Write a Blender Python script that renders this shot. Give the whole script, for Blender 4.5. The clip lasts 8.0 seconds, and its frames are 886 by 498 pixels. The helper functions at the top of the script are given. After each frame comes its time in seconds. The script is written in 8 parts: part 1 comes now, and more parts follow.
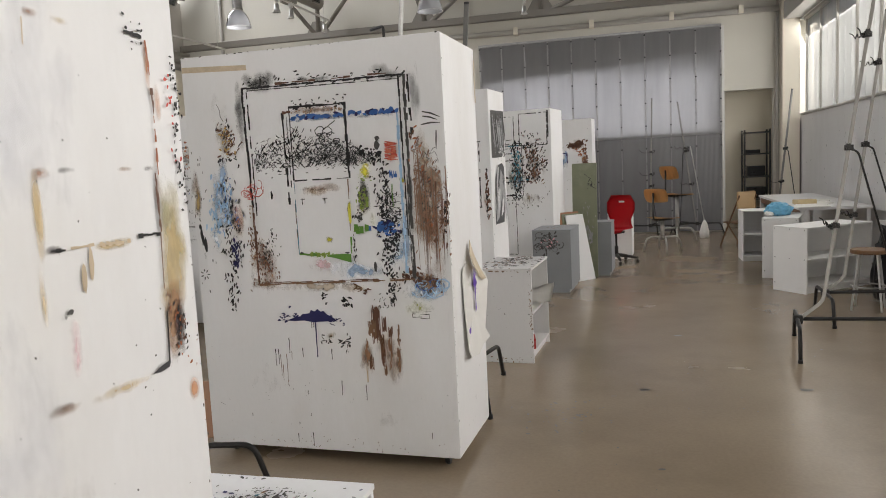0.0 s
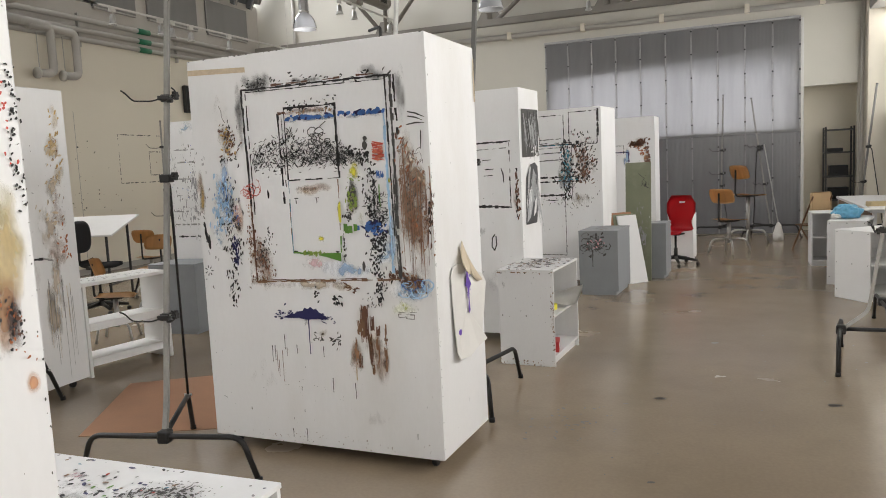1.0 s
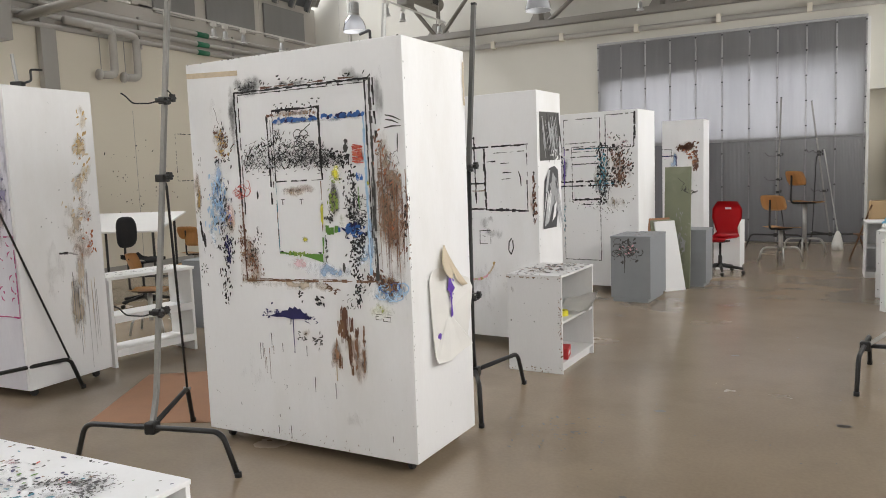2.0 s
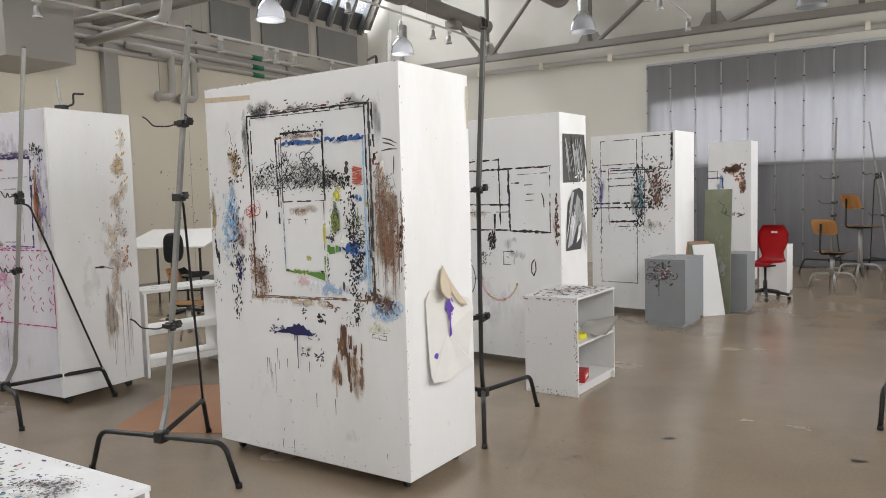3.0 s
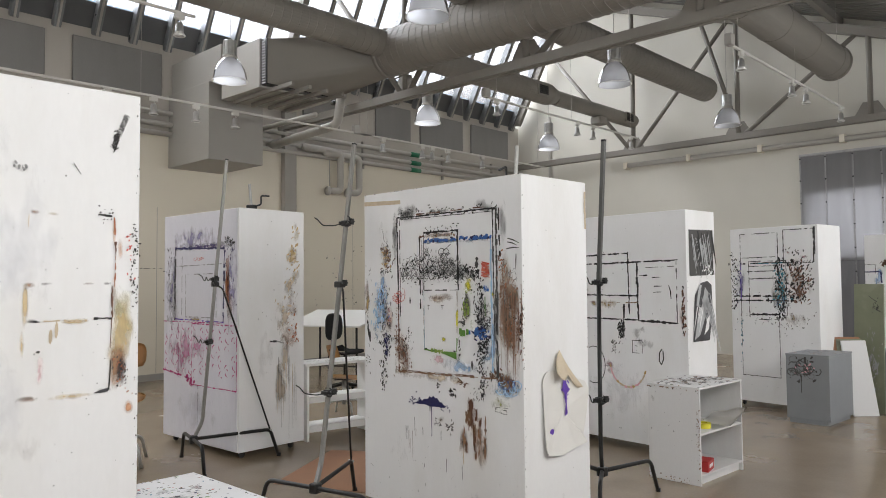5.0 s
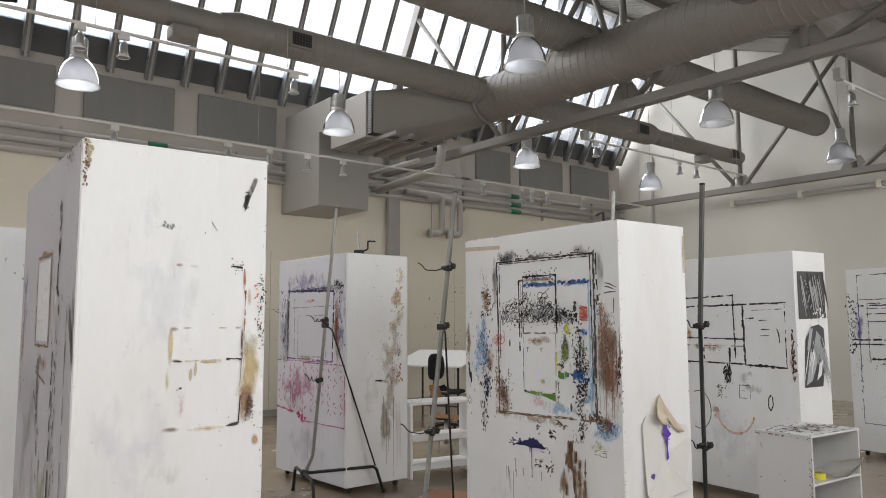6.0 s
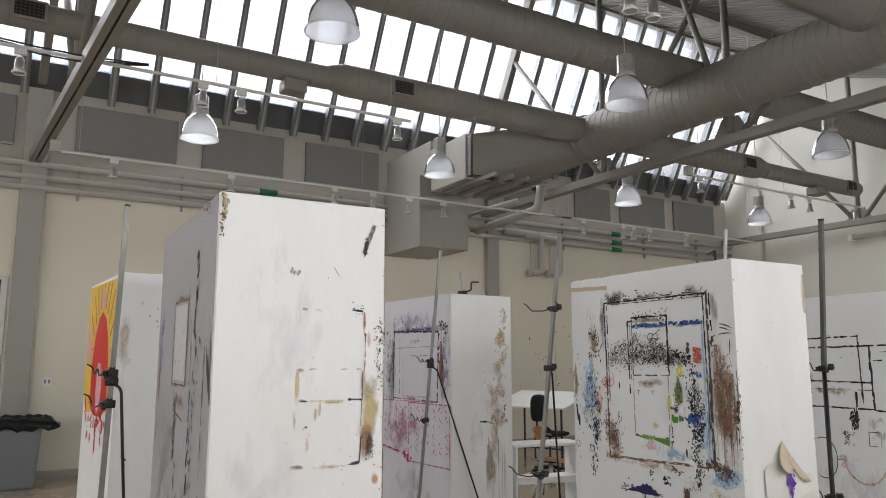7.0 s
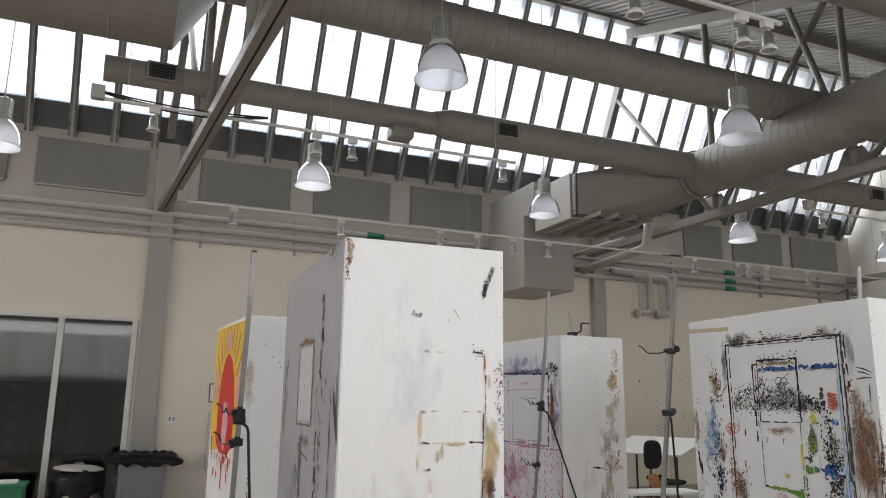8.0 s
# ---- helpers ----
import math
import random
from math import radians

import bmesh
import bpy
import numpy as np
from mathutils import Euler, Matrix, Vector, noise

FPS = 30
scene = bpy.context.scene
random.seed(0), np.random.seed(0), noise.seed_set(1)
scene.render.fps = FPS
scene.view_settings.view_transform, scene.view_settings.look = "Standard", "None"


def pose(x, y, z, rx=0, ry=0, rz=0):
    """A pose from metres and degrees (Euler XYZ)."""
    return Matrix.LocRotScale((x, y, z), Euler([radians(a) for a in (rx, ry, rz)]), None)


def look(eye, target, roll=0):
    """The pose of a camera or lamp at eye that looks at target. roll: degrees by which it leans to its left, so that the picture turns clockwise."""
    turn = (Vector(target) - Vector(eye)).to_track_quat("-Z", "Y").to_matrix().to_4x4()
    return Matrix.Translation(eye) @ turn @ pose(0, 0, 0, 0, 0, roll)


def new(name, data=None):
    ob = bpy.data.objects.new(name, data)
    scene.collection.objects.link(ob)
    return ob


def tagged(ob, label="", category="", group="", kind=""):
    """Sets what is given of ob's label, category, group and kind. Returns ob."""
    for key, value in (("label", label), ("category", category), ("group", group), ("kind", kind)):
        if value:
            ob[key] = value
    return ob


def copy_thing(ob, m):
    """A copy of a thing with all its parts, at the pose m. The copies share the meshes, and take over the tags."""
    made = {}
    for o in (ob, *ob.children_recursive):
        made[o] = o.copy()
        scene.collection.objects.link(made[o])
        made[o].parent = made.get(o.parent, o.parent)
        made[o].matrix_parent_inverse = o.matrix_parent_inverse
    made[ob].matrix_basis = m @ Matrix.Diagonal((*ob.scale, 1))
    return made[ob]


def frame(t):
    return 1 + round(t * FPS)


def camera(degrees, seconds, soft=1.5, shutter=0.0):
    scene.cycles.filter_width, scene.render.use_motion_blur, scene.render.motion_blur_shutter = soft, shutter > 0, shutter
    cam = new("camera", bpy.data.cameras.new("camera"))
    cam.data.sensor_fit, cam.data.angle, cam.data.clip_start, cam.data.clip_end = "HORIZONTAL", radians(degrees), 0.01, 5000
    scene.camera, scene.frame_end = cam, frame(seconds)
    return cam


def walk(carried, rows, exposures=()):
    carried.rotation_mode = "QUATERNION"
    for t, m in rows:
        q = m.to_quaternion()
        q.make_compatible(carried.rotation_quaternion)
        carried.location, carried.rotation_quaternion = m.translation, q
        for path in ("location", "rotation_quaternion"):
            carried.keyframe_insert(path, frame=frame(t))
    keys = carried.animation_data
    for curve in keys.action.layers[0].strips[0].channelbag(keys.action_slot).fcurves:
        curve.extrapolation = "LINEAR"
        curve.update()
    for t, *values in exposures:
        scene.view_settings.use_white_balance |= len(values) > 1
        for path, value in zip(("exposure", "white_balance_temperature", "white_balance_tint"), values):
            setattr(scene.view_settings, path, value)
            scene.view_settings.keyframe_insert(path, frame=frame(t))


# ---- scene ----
cam = camera(62.1, 8.0, 0.95)
PATH = [
    (0, (0.393, 0.015, 1.731), (-0.119, 1.936, 1.509), -2.9),
    (0.5, (0.633, 0.136, 1.73), (0.008, 2.024, 1.514), -2.9),
    (1, (0.917, 0.214, 1.714), (0.182, 2.062, 1.499), -2.8),
    (1.5, (1.169, 0.319, 1.707), (0.343, 2.127, 1.49), -2.5),
    (3, (1.727, 0.558, 1.712), (0.678, 2.255, 1.564), -1.6),
    (3.5, (1.892, 0.53, 1.738), (0.77, 2.183, 1.648), -1.5),
    (4, (2.004, 0.41, 1.736), (0.804, 2.009, 1.712), -1.3),
    (4.5, (2.124, 0.251, 1.742), (0.84, 1.784, 1.78), -1.0),
    (5, (2.276, 0.138, 1.751), (0.902, 1.588, 1.841), -0.5),
    (6.5, (2.451, -0.049, 1.784), (0.823, 1.085, 2.037), -0.2),
    (7, (2.446, -0.099, 1.787), (0.755, 0.925, 2.091), 0.0),
    (7.5, (2.434, -0.143, 1.786), (0.685, 0.758, 2.144), 0.2),
    (8, (2.425, -0.181, 1.79), (0.627, 0.592, 2.201), 0.7),
]
walk(cam, [(t, look(eye, target, roll)) for t, eye, target, roll in PATH], ((0, -0.19, 6880, 13), (1, 0.06, 6850, 12), (3, 0.17, 6640, 12), (4, 0.07, 6620, 12), (5, -0.08, 6620, 12), (6.5, -0.25, 6620, 12), (8, -0.36, 6600, 12)))

# ---- light ----
world = bpy.data.worlds.new("world")
scene.world = world
world.use_nodes = True
_sky = world.node_tree.nodes.new("ShaderNodeTexSky")
_sky.sky_type, _sky.sun_disc = "NISHITA", False
_sky.sun_elevation, _sky.sun_rotation = radians(38), radians(70)
_bg = world.node_tree.nodes["Background"]
_bg.inputs["Strength"].default_value = 0.12
world.node_tree.links.new(_sky.outputs["Color"], _bg.inputs["Color"])


def area_lamp(name, m, sx, sy, watts, colour=(1, 1, 1)):
    data = bpy.data.lights.new(name, "AREA")
    data.shape, data.size, data.size_y, data.energy, data.color = "RECTANGLE", sx, sy, watts, colour
    ob = new(name, data)
    ob.matrix_basis = m
    return ob


WALL_X, END_Y, RIGHT_X, BACK_Y = -10.9, 17.3, 3.75, -11.5
RIDGE = (-9.05, 9.72)
ROOF_SLOPE = (5.25 - RIDGE[1]) / (RIGHT_X - RIDGE[0])


def roof_z(x):
    return RIDGE[1] + (x - RIDGE[0]) * ROOF_SLOPE


# daylight in the sloping skylight and in the long window of the opposite wall
_mid_y, _len_y = (END_Y + BACK_Y) / 2, END_Y - BACK_Y
area_lamp("skylight_daylight", look((-10.4, _mid_y, 8.35), (-6.4, _mid_y, 6.05)), _len_y, 3.2, 2700, (0.96, 0.98, 1.0))
area_lamp("window_daylight", look((RIGHT_X + 0.35, _mid_y, 3.45), (RIGHT_X - 5, _mid_y, 1.0)), _len_y, 1.9, 780, (0.985, 0.985, 0.97))
area_lamp("screen_daylight", look((-0.44, END_Y + 0.22, 2.93), (-0.44, END_Y - 5, 2.93), 2.6), 5.0, 1.45, 150, (0.95, 0.97, 1.0))
# fill light from an unseen, added window, to brighten the panel fronts
area_lamp("near_end_fill_light", look((-1.8, BACK_Y + 0.02, 2.6), (-1.8, BACK_Y + 5, 2.5)), 8.4, 3.1, 330, (1.0, 0.98, 0.95))

# ---- materials ----


def nodes_of(name):
    m = bpy.data.materials.new(name)
    m.use_nodes = True
    nt = m.node_tree
    return m, nt, nt.nodes["Principled BSDF"]


def mat(name, colour, rough=0.6, metal=0.0, var=0.12, scale=6.0, grain=90.0, bump=0.05, stretch=(1, 1, 1), spec=0.5, dirt=None, dirt_amount=0.0, dirt_scale=1.3):
    """Principled surface with tone variation at two scales, rough variation and fine bump."""
    m, nt, bs = nodes_of(name)
    N, L = nt.nodes.new, nt.links.new
    tc, mp = N("ShaderNodeTexCoord"), N("ShaderNodeMapping")
    mp.inputs["Scale"].default_value = stretch
    L(tc.outputs["Object"], mp.inputs["Vector"])
    n1, n2 = N("ShaderNodeTexNoise"), N("ShaderNodeTexNoise")
    for n, s, d in ((n1, scale, 5), (n2, grain, 3)):
        n.inputs["Scale"].default_value, n.inputs["Detail"].default_value = s, d
        L(mp.outputs["Vector"], n.inputs["Vector"])
    mixf = N("ShaderNodeMath")
    mixf.operation = "MULTIPLY_ADD"
    L(n2.outputs["Fac"], mixf.inputs[0])
    mixf.inputs[1].default_value = 0.4
    add = N("ShaderNodeMath")
    add.operation = "MULTIPLY"
    L(n1.outputs["Fac"], add.inputs[0])
    add.inputs[1].default_value = 0.8
    L(add.outputs[0], mixf.inputs[2])
    ramp = N("ShaderNodeMapRange")
    ramp.inputs["From Min"].default_value, ramp.inputs["From Max"].default_value = 0.3, 0.9
    ramp.inputs["To Min"].default_value, ramp.inputs["To Max"].default_value = 1 - var, 1 + var
    L(mixf.outputs[0], ramp.inputs["Value"])
    vm = N("ShaderNodeVectorMath")
    vm.operation = "SCALE"
    vm.inputs[0].default_value = colour
    L(ramp.outputs[0], vm.inputs["Scale"])
    out = vm.outputs["Vector"]
    if dirt:
        n3 = N("ShaderNodeTexNoise")
        n3.inputs["Scale"].default_value, n3.inputs["Detail"].default_value, n3.inputs["Roughness"].default_value = dirt_scale, 8, 0.65
        L(mp.outputs["Vector"], n3.inputs["Vector"])
        r3 = N("ShaderNodeMapRange")
        r3.inputs["From Min"].default_value, r3.inputs["From Max"].default_value = 0.5, 0.75
        r3.inputs["To Max"].default_value = dirt_amount
        L(n3.outputs["Fac"], r3.inputs["Value"])
        mx = N("ShaderNodeMix")
        mx.data_type = "RGBA"
        L(r3.outputs[0], mx.inputs["Factor"])
        L(out, mx.inputs["A"])
        mx.inputs["B"].default_value = (*dirt, 1)
        out = mx.outputs["Result"]
    L(out, bs.inputs["Base Color"])
    rr = N("ShaderNodeMapRange")
    rr.inputs["To Min"].default_value, rr.inputs["To Max"].default_value = max(0.03, rough - 0.1), min(1, rough + 0.1)
    L(n1.outputs["Fac"], rr.inputs["Value"])
    L(rr.outputs[0], bs.inputs["Roughness"])
    bs.inputs["Metallic"].default_value = metal
    bs.inputs["Specular IOR Level"].default_value = spec
    if bump:
        b = N("ShaderNodeBump")
        b.inputs["Strength"].default_value, b.inputs["Distance"].default_value = bump, 0.01
        L(mixf.outputs[0], b.inputs["Height"])
        L(b.outputs["Normal"], bs.inputs["Normal"])
    return m


def paint_stain(name, colour, low=0.45, high=0.62, scale=14.0, stretch=(1, 1, 1), strength=0.8, detail=8, grainy=0.8, swirl=0.0):
    """Thin, broken paint: covers by a noise that thins out towards the patch's own ragged rim (its UV)."""
    m, nt, bs = nodes_of(name)
    N, L = nt.nodes.new, nt.links.new
    bs.inputs["Base Color"].default_value = (*colour, 1)
    bs.inputs["Roughness"].default_value = 0.55
    tc, mp = N("ShaderNodeTexCoord"), N("ShaderNodeMapping")
    mp.inputs["Scale"].default_value = stretch
    L(tc.outputs["Object"], mp.inputs["Vector"])
    no, rag = N("ShaderNodeTexNoise"), N("ShaderNodeTexNoise")
    no.inputs["Scale"].default_value, no.inputs["Detail"].default_value, no.inputs["Roughness"].default_value = scale, detail, grainy
    no.inputs["Distortion"].default_value = swirl
    L(mp.outputs["Vector"], no.inputs["Vector"])
    rag.inputs["Scale"].default_value, rag.inputs["Detail"].default_value = 9.0, 4
    L(mp.outputs["Vector"], rag.inputs["Vector"])
    shift = N("ShaderNodeVectorMath")
    shift.operation = "MULTIPLY_ADD"
    L(rag.outputs["Color"], shift.inputs[0])
    shift.inputs[1].default_value = (1.1, 1.1, 0)
    L(tc.outputs["UV"], shift.inputs[2])
    sub = N("ShaderNodeVectorMath")
    sub.operation = "SUBTRACT"
    L(shift.outputs["Vector"], sub.inputs[0])
    sub.inputs[1].default_value = (1.05, 1.05, 0)
    flat = N("ShaderNodeVectorMath")
    flat.operation = "MULTIPLY"
    L(sub.outputs["Vector"], flat.inputs[0])
    flat.inputs[1].default_value = (1, 1, 0)
    ln = N("ShaderNodeVectorMath")
    ln.operation = "LENGTH"
    L(flat.outputs["Vector"], ln.inputs[0])
    fall = N("ShaderNodeMapRange")
    fall.inputs["From Min"].default_value, fall.inputs["From Max"].default_value = 0.08, 0.46
    fall.inputs["To Min"].default_value, fall.inputs["To Max"].default_value = 0.0, -0.34
    L(ln.outputs["Value"], fall.inputs["Value"])
    # the patch's straight edge is always bare
    mid = N("ShaderNodeVectorMath")
    mid.operation = "SUBTRACT"
    L(tc.outputs["UV"], mid.inputs[0])
    mid.inputs[1].default_value = (0.5, 0.5, 0)
    rl = N("ShaderNodeVectorMath")
    rl.operation = "LENGTH"
    L(mid.outputs["Vector"], rl.inputs[0])
    rim = N("ShaderNodeMapRange")
    rim.inputs["From Min"].default_value, rim.inputs["From Max"].default_value = 0.36, 0.5
    rim.inputs["To Min"].default_value, rim.inputs["To Max"].default_value = 1.0, 0.0
    L(rl.outputs["Value"], rim.inputs["Value"])
    ad = N("ShaderNodeMath")
    ad.operation = "ADD"
    L(no.outputs["Fac"], ad.inputs[0])
    L(fall.outputs[0], ad.inputs[1])
    al = N("ShaderNodeMapRange")
    al.inputs["From Min"].default_value, al.inputs["From Max"].default_value, al.inputs["To Max"].default_value = low, high, strength
    L(ad.outputs[0], al.inputs["Value"])
    cover = N("ShaderNodeMath")
    cover.operation = "MULTIPLY"
    L(al.outputs[0], cover.inputs[0])
    L(rim.outputs[0], cover.inputs[1])
    L(cover.outputs[0], bs.inputs["Alpha"])
    return m


def glass_pane(name, tint, clear, milky=0.0, ior=1.4):
    """Glazing: clear share, gloss, and a milky share that scatters the light passing through."""
    m, nt, bs = nodes_of(name)
    N, L = nt.nodes.new, nt.links.new
    out = nt.nodes["Material Output"]
    nt.nodes.remove(bs)
    tr, gl, tl = N("ShaderNodeBsdfTransparent"), N("ShaderNodeBsdfGlossy"), N("ShaderNodeBsdfTranslucent")
    tr.inputs["Color"].default_value = tl.inputs["Color"].default_value = (*tint, 1)
    gl.inputs["Roughness"].default_value = 0.04
    a, b, fr = N("ShaderNodeMixShader"), N("ShaderNodeMixShader"), N("ShaderNodeFresnel")
    a.inputs["Fac"].default_value = milky
    L(tr.outputs[0], a.inputs[1])
    L(tl.outputs[0], a.inputs[2])
    fr.inputs["IOR"].default_value = ior
    L(fr.outputs[0], b.inputs["Fac"])
    L(a.outputs[0], b.inputs[1])
    L(gl.outputs[0], b.inputs[2])
    L(b.outputs[0], out.inputs["Surface"])
    return m


M = dict(
    wall=mat("cream_wall_paint", (0.76, 0.715, 0.61), 0.55, var=0.04, scale=0.7, grain=150, bump=0.04),
    wall_upper=mat("grey_upper_wall", (0.47, 0.445, 0.405), 0.7, var=0.05, scale=0.8, bump=0.04),
    column=mat("grey_column_paint", (0.36, 0.35, 0.325), 0.55, var=0.06, scale=2),
    white=mat("white_board_paint", (0.80, 0.805, 0.81), 0.5, var=0.035, scale=1.6, grain=60, bump=0.06, stretch=(1, 1, 0.35), dirt=(0.60, 0.58, 0.53), dirt_amount=0.35),
    white_grey=mat("greyed_board_paint", (0.70, 0.70, 0.70), 0.5, var=0.05, scale=1.6, grain=60, bump=0.06, stretch=(1, 1, 0.35), dirt=(0.50, 0.49, 0.47), dirt_amount=0.4),
    metal_paint=mat("duct_grey_paint", (0.215, 0.20, 0.178), 0.5, var=0.06, scale=1.2, grain=40, bump=0.03),
    pipe=mat("pipe_grey_paint", (0.40, 0.385, 0.355), 0.45, var=0.06, scale=3),
    steel=mat("dull_galvanised_steel", (0.50, 0.50, 0.49), 0.35, metal=0.8, var=0.2, scale=14, bump=0.03),
    black=mat("black_enamel", (0.011, 0.011, 0.011), 0.38, var=0.3, scale=20, dirt=(0.16, 0.16, 0.15), dirt_amount=0.08, dirt_scale=30),
    rubber=mat("black_rubber", (0.012, 0.012, 0.013), 0.75, var=0.2),
    acoustic=mat("grey_acoustic_felt", (0.225, 0.22, 0.215), 0.95, var=0.10, scale=3, grain=160, bump=0.15, stretch=(1, 1, 0.15)),
    dark_band=mat("dark_skylight_sill", (0.10, 0.105, 0.11), 0.4, var=0.2, scale=3),
    mullion=mat("grey_mullion", (0.21, 0.22, 0.23), 0.3, metal=0.4, var=0.1, scale=4),
    deck=mat("roof_deck_paint", (0.31, 0.295, 0.265), 0.6, var=0.08, scale=1),
    wood=mat("bent_plywood", (0.50, 0.27, 0.10), 0.4, var=0.18, scale=4, grain=50, stretch=(8, 1, 1)),
    red=mat("red_plastic", (0.55, 0.010, 0.018), 0.35, var=0.06, scale=8, bump=0.02),
    grey_box=mat("grey_painted_wood", (0.25, 0.265, 0.28), 0.55, var=0.10, scale=5),
    green=mat("sage_green_painted_board", (0.21, 0.225, 0.15), 0.5, var=0.2, scale=3, dirt=(0.5, 0.53, 0.42), dirt_amount=0.5),
    card=mat("brown_cardboard", (0.36, 0.19, 0.11), 0.85, var=0.1, scale=5),
    canvas=mat("raw_canvas", (0.62, 0.53, 0.40), 0.9, var=0.06, scale=10, grain=400, bump=0.15),
    paper=mat("white_paper", (0.80, 0.79, 0.76), 0.8, var=0.04, scale=6),
    bag_blue=mat("pale_blue_plastic_bag", (0.14, 0.42, 0.62), 0.3, var=0.25, scale=18, bump=0.3),
    bag_black=mat("black_bin_bag", (0.007, 0.007, 0.008), 0.3, var=0.3, scale=20, bump=0.2, spec=0.3),
    bin_grey=mat("grey_bin_plastic", (0.20, 0.22, 0.235), 0.5, var=0.06, scale=6),
    bin_green=mat("green_crate_plastic", (0.02, 0.20, 0.09), 0.4, var=0.1),
    tan=mat("masking_tape", (0.60, 0.48, 0.28), 0.7, var=0.08, scale=20),
    dark_metal=mat("dark_grey_shelving", (0.07, 0.07, 0.07), 0.5, metal=0.4, var=0.2),
    white_plain=mat("white_lacquer", (0.82, 0.82, 0.81), 0.4, var=0.03, scale=5),
    alu=mat("white_aluminium", (0.66, 0.66, 0.64), 0.4, var=0.04),
    green_label=mat("green_pipe_label", (0.015, 0.16, 0.08), 0.5),
    track=mat("white_track_rail", (0.60, 0.59, 0.56), 0.45, var=0.03),
    cabinet=mat("dark_locker_paint", (0.022, 0.022, 0.023), 0.5, var=0.2, scale=3),
    yellow=mat("yellow_tape_plastic", (0.75, 0.68, 0.05), 0.5),
    wood_dark=mat("dark_stained_wood", (0.16, 0.08, 0.035), 0.45, var=0.2, scale=6, stretch=(6, 1, 1)),
)
M["glass_sky"] = glass_pane("skylight_glass", (0.95, 0.97, 1.0), 1.0, 0.15)
M["glass_milky"] = glass_pane("milky_window_sheet", (0.70, 0.71, 0.70), 1.0, 0.55)
M["glass_dome"] = glass_pane("ribbed_lamp_glass", (0.74, 0.75, 0.77), 1.0, 0.55, 1.08)
M["glass_dark"] = glass_pane("window_glass", (0.42, 0.43, 0.43), 1.0, 0.0, 1.8)


def floor_material():
    m = mat("polished_concrete", (0.250, 0.195, 0.138), 0.24, var=0.18, scale=0.9, grain=45, bump=0.02, spec=0.85, dirt=(0.18, 0.145, 0.10), dirt_amount=0.55, dirt_scale=1.4)
    return m


M["floor"] = floor_material()
M["wall_end"] = mat("greyed_end_wall_paint", (0.62, 0.605, 0.545), 0.55, var=0.06, scale=0.9, grain=150, bump=0.04)
# grey wash, darkened to hold the shade on the near panel's front
M["grey_shade_face"] = mat("grey_wash_with_shade", (0.39, 0.385, 0.41), 0.5, var=0.10, scale=2.5, grain=60, bump=0.06, stretch=(1, 1, 0.3), dirt=(0.30, 0.295, 0.31), dirt_amount=0.5, dirt_scale=2.2)
M["lavender_face"] = mat("lavender_washed_paint", (0.66, 0.66, 0.71), 0.5, var=0.07, scale=2.5, grain=60, bump=0.06, stretch=(1, 1, 0.3), dirt=(0.52, 0.50, 0.58), dirt_amount=0.5, dirt_scale=2.2)


def poly_material(name, low, high, through_share, rough):
    """Twin-wall polycarbonate: narrow vertical flutes, glossy, letting some light through."""
    m, nt, bs = nodes_of(name)
    N, L = nt.nodes.new, nt.links.new
    tc, mp = N("ShaderNodeTexCoord"), N("ShaderNodeMapping")
    L(tc.outputs["Object"], mp.inputs["Vector"])
    mp.inputs["Scale"].default_value = (1, 1, 0.12)
    wv, no = N("ShaderNodeTexWave"), N("ShaderNodeTexNoise")
    wv.inputs["Scale"].default_value, wv.inputs["Distortion"].default_value = 12.0, 0.1
    L(tc.outputs["Object"], wv.inputs["Vector"])
    no.inputs["Scale"].default_value, no.inputs["Detail"].default_value = 5.0, 6
    L(mp.outputs["Vector"], no.inputs["Vector"])
    rm = N("ShaderNodeMix")
    rm.data_type = "RGBA"
    rm.inputs["A"].default_value, rm.inputs["B"].default_value = (*low, 1), (*high, 1)
    L(no.outputs["Fac"], rm.inputs["Factor"])
    L(rm.outputs["Result"], bs.inputs["Base Color"])
    bs.inputs["Roughness"].default_value, bs.inputs["Specular IOR Level"].default_value = rough, 0.8
    b = N("ShaderNodeBump")
    b.inputs["Strength"].default_value, b.inputs["Distance"].default_value = 0.25, 0.004
    L(wv.outputs["Fac"], b.inputs["Height"])
    L(b.outputs["Normal"], bs.inputs["Normal"])
    tl, mx = N("ShaderNodeBsdfTranslucent"), N("ShaderNodeMixShader")
    L(rm.outputs["Result"], tl.inputs["Color"])
    mx.inputs["Fac"].default_value = through_share
    L(bs.outputs[0], mx.inputs[1])
    L(tl.outputs[0], mx.inputs[2])
    L(mx.outputs[0], nt.nodes["Material Output"].inputs["Surface"])
    return m


# lower sheets darker, upper paler: part of the backlight's split is in these colours
M["poly"] = poly_material("dim_fluted_polycarbonate", (0.13, 0.133, 0.145), (0.20, 0.203, 0.22), 0.1, 0.20)
M["poly_upper"] = poly_material("lit_milky_polycarbonate", (0.33, 0.333, 0.345), (0.45, 0.453, 0.465), 0.55, 0.22)

# ---- mesh helpers ----


def part(name, bm, material, parent=None, label="", smooth=False, loc=None):
    """One bmesh as one mesh object, under a thing or part if given."""
    me = bpy.data.meshes.new(name)
    if smooth:
        for fc in bm.faces:
            fc.smooth = True
    bm.to_mesh(me)
    bm.free()
    for one in material if isinstance(material, (list, tuple)) else (material,):
        me.materials.append(one)
    ob = new(name, me)
    ob.parent = parent
    if loc:
        ob.location = loc
    if label:
        tagged(ob, label)
    return ob


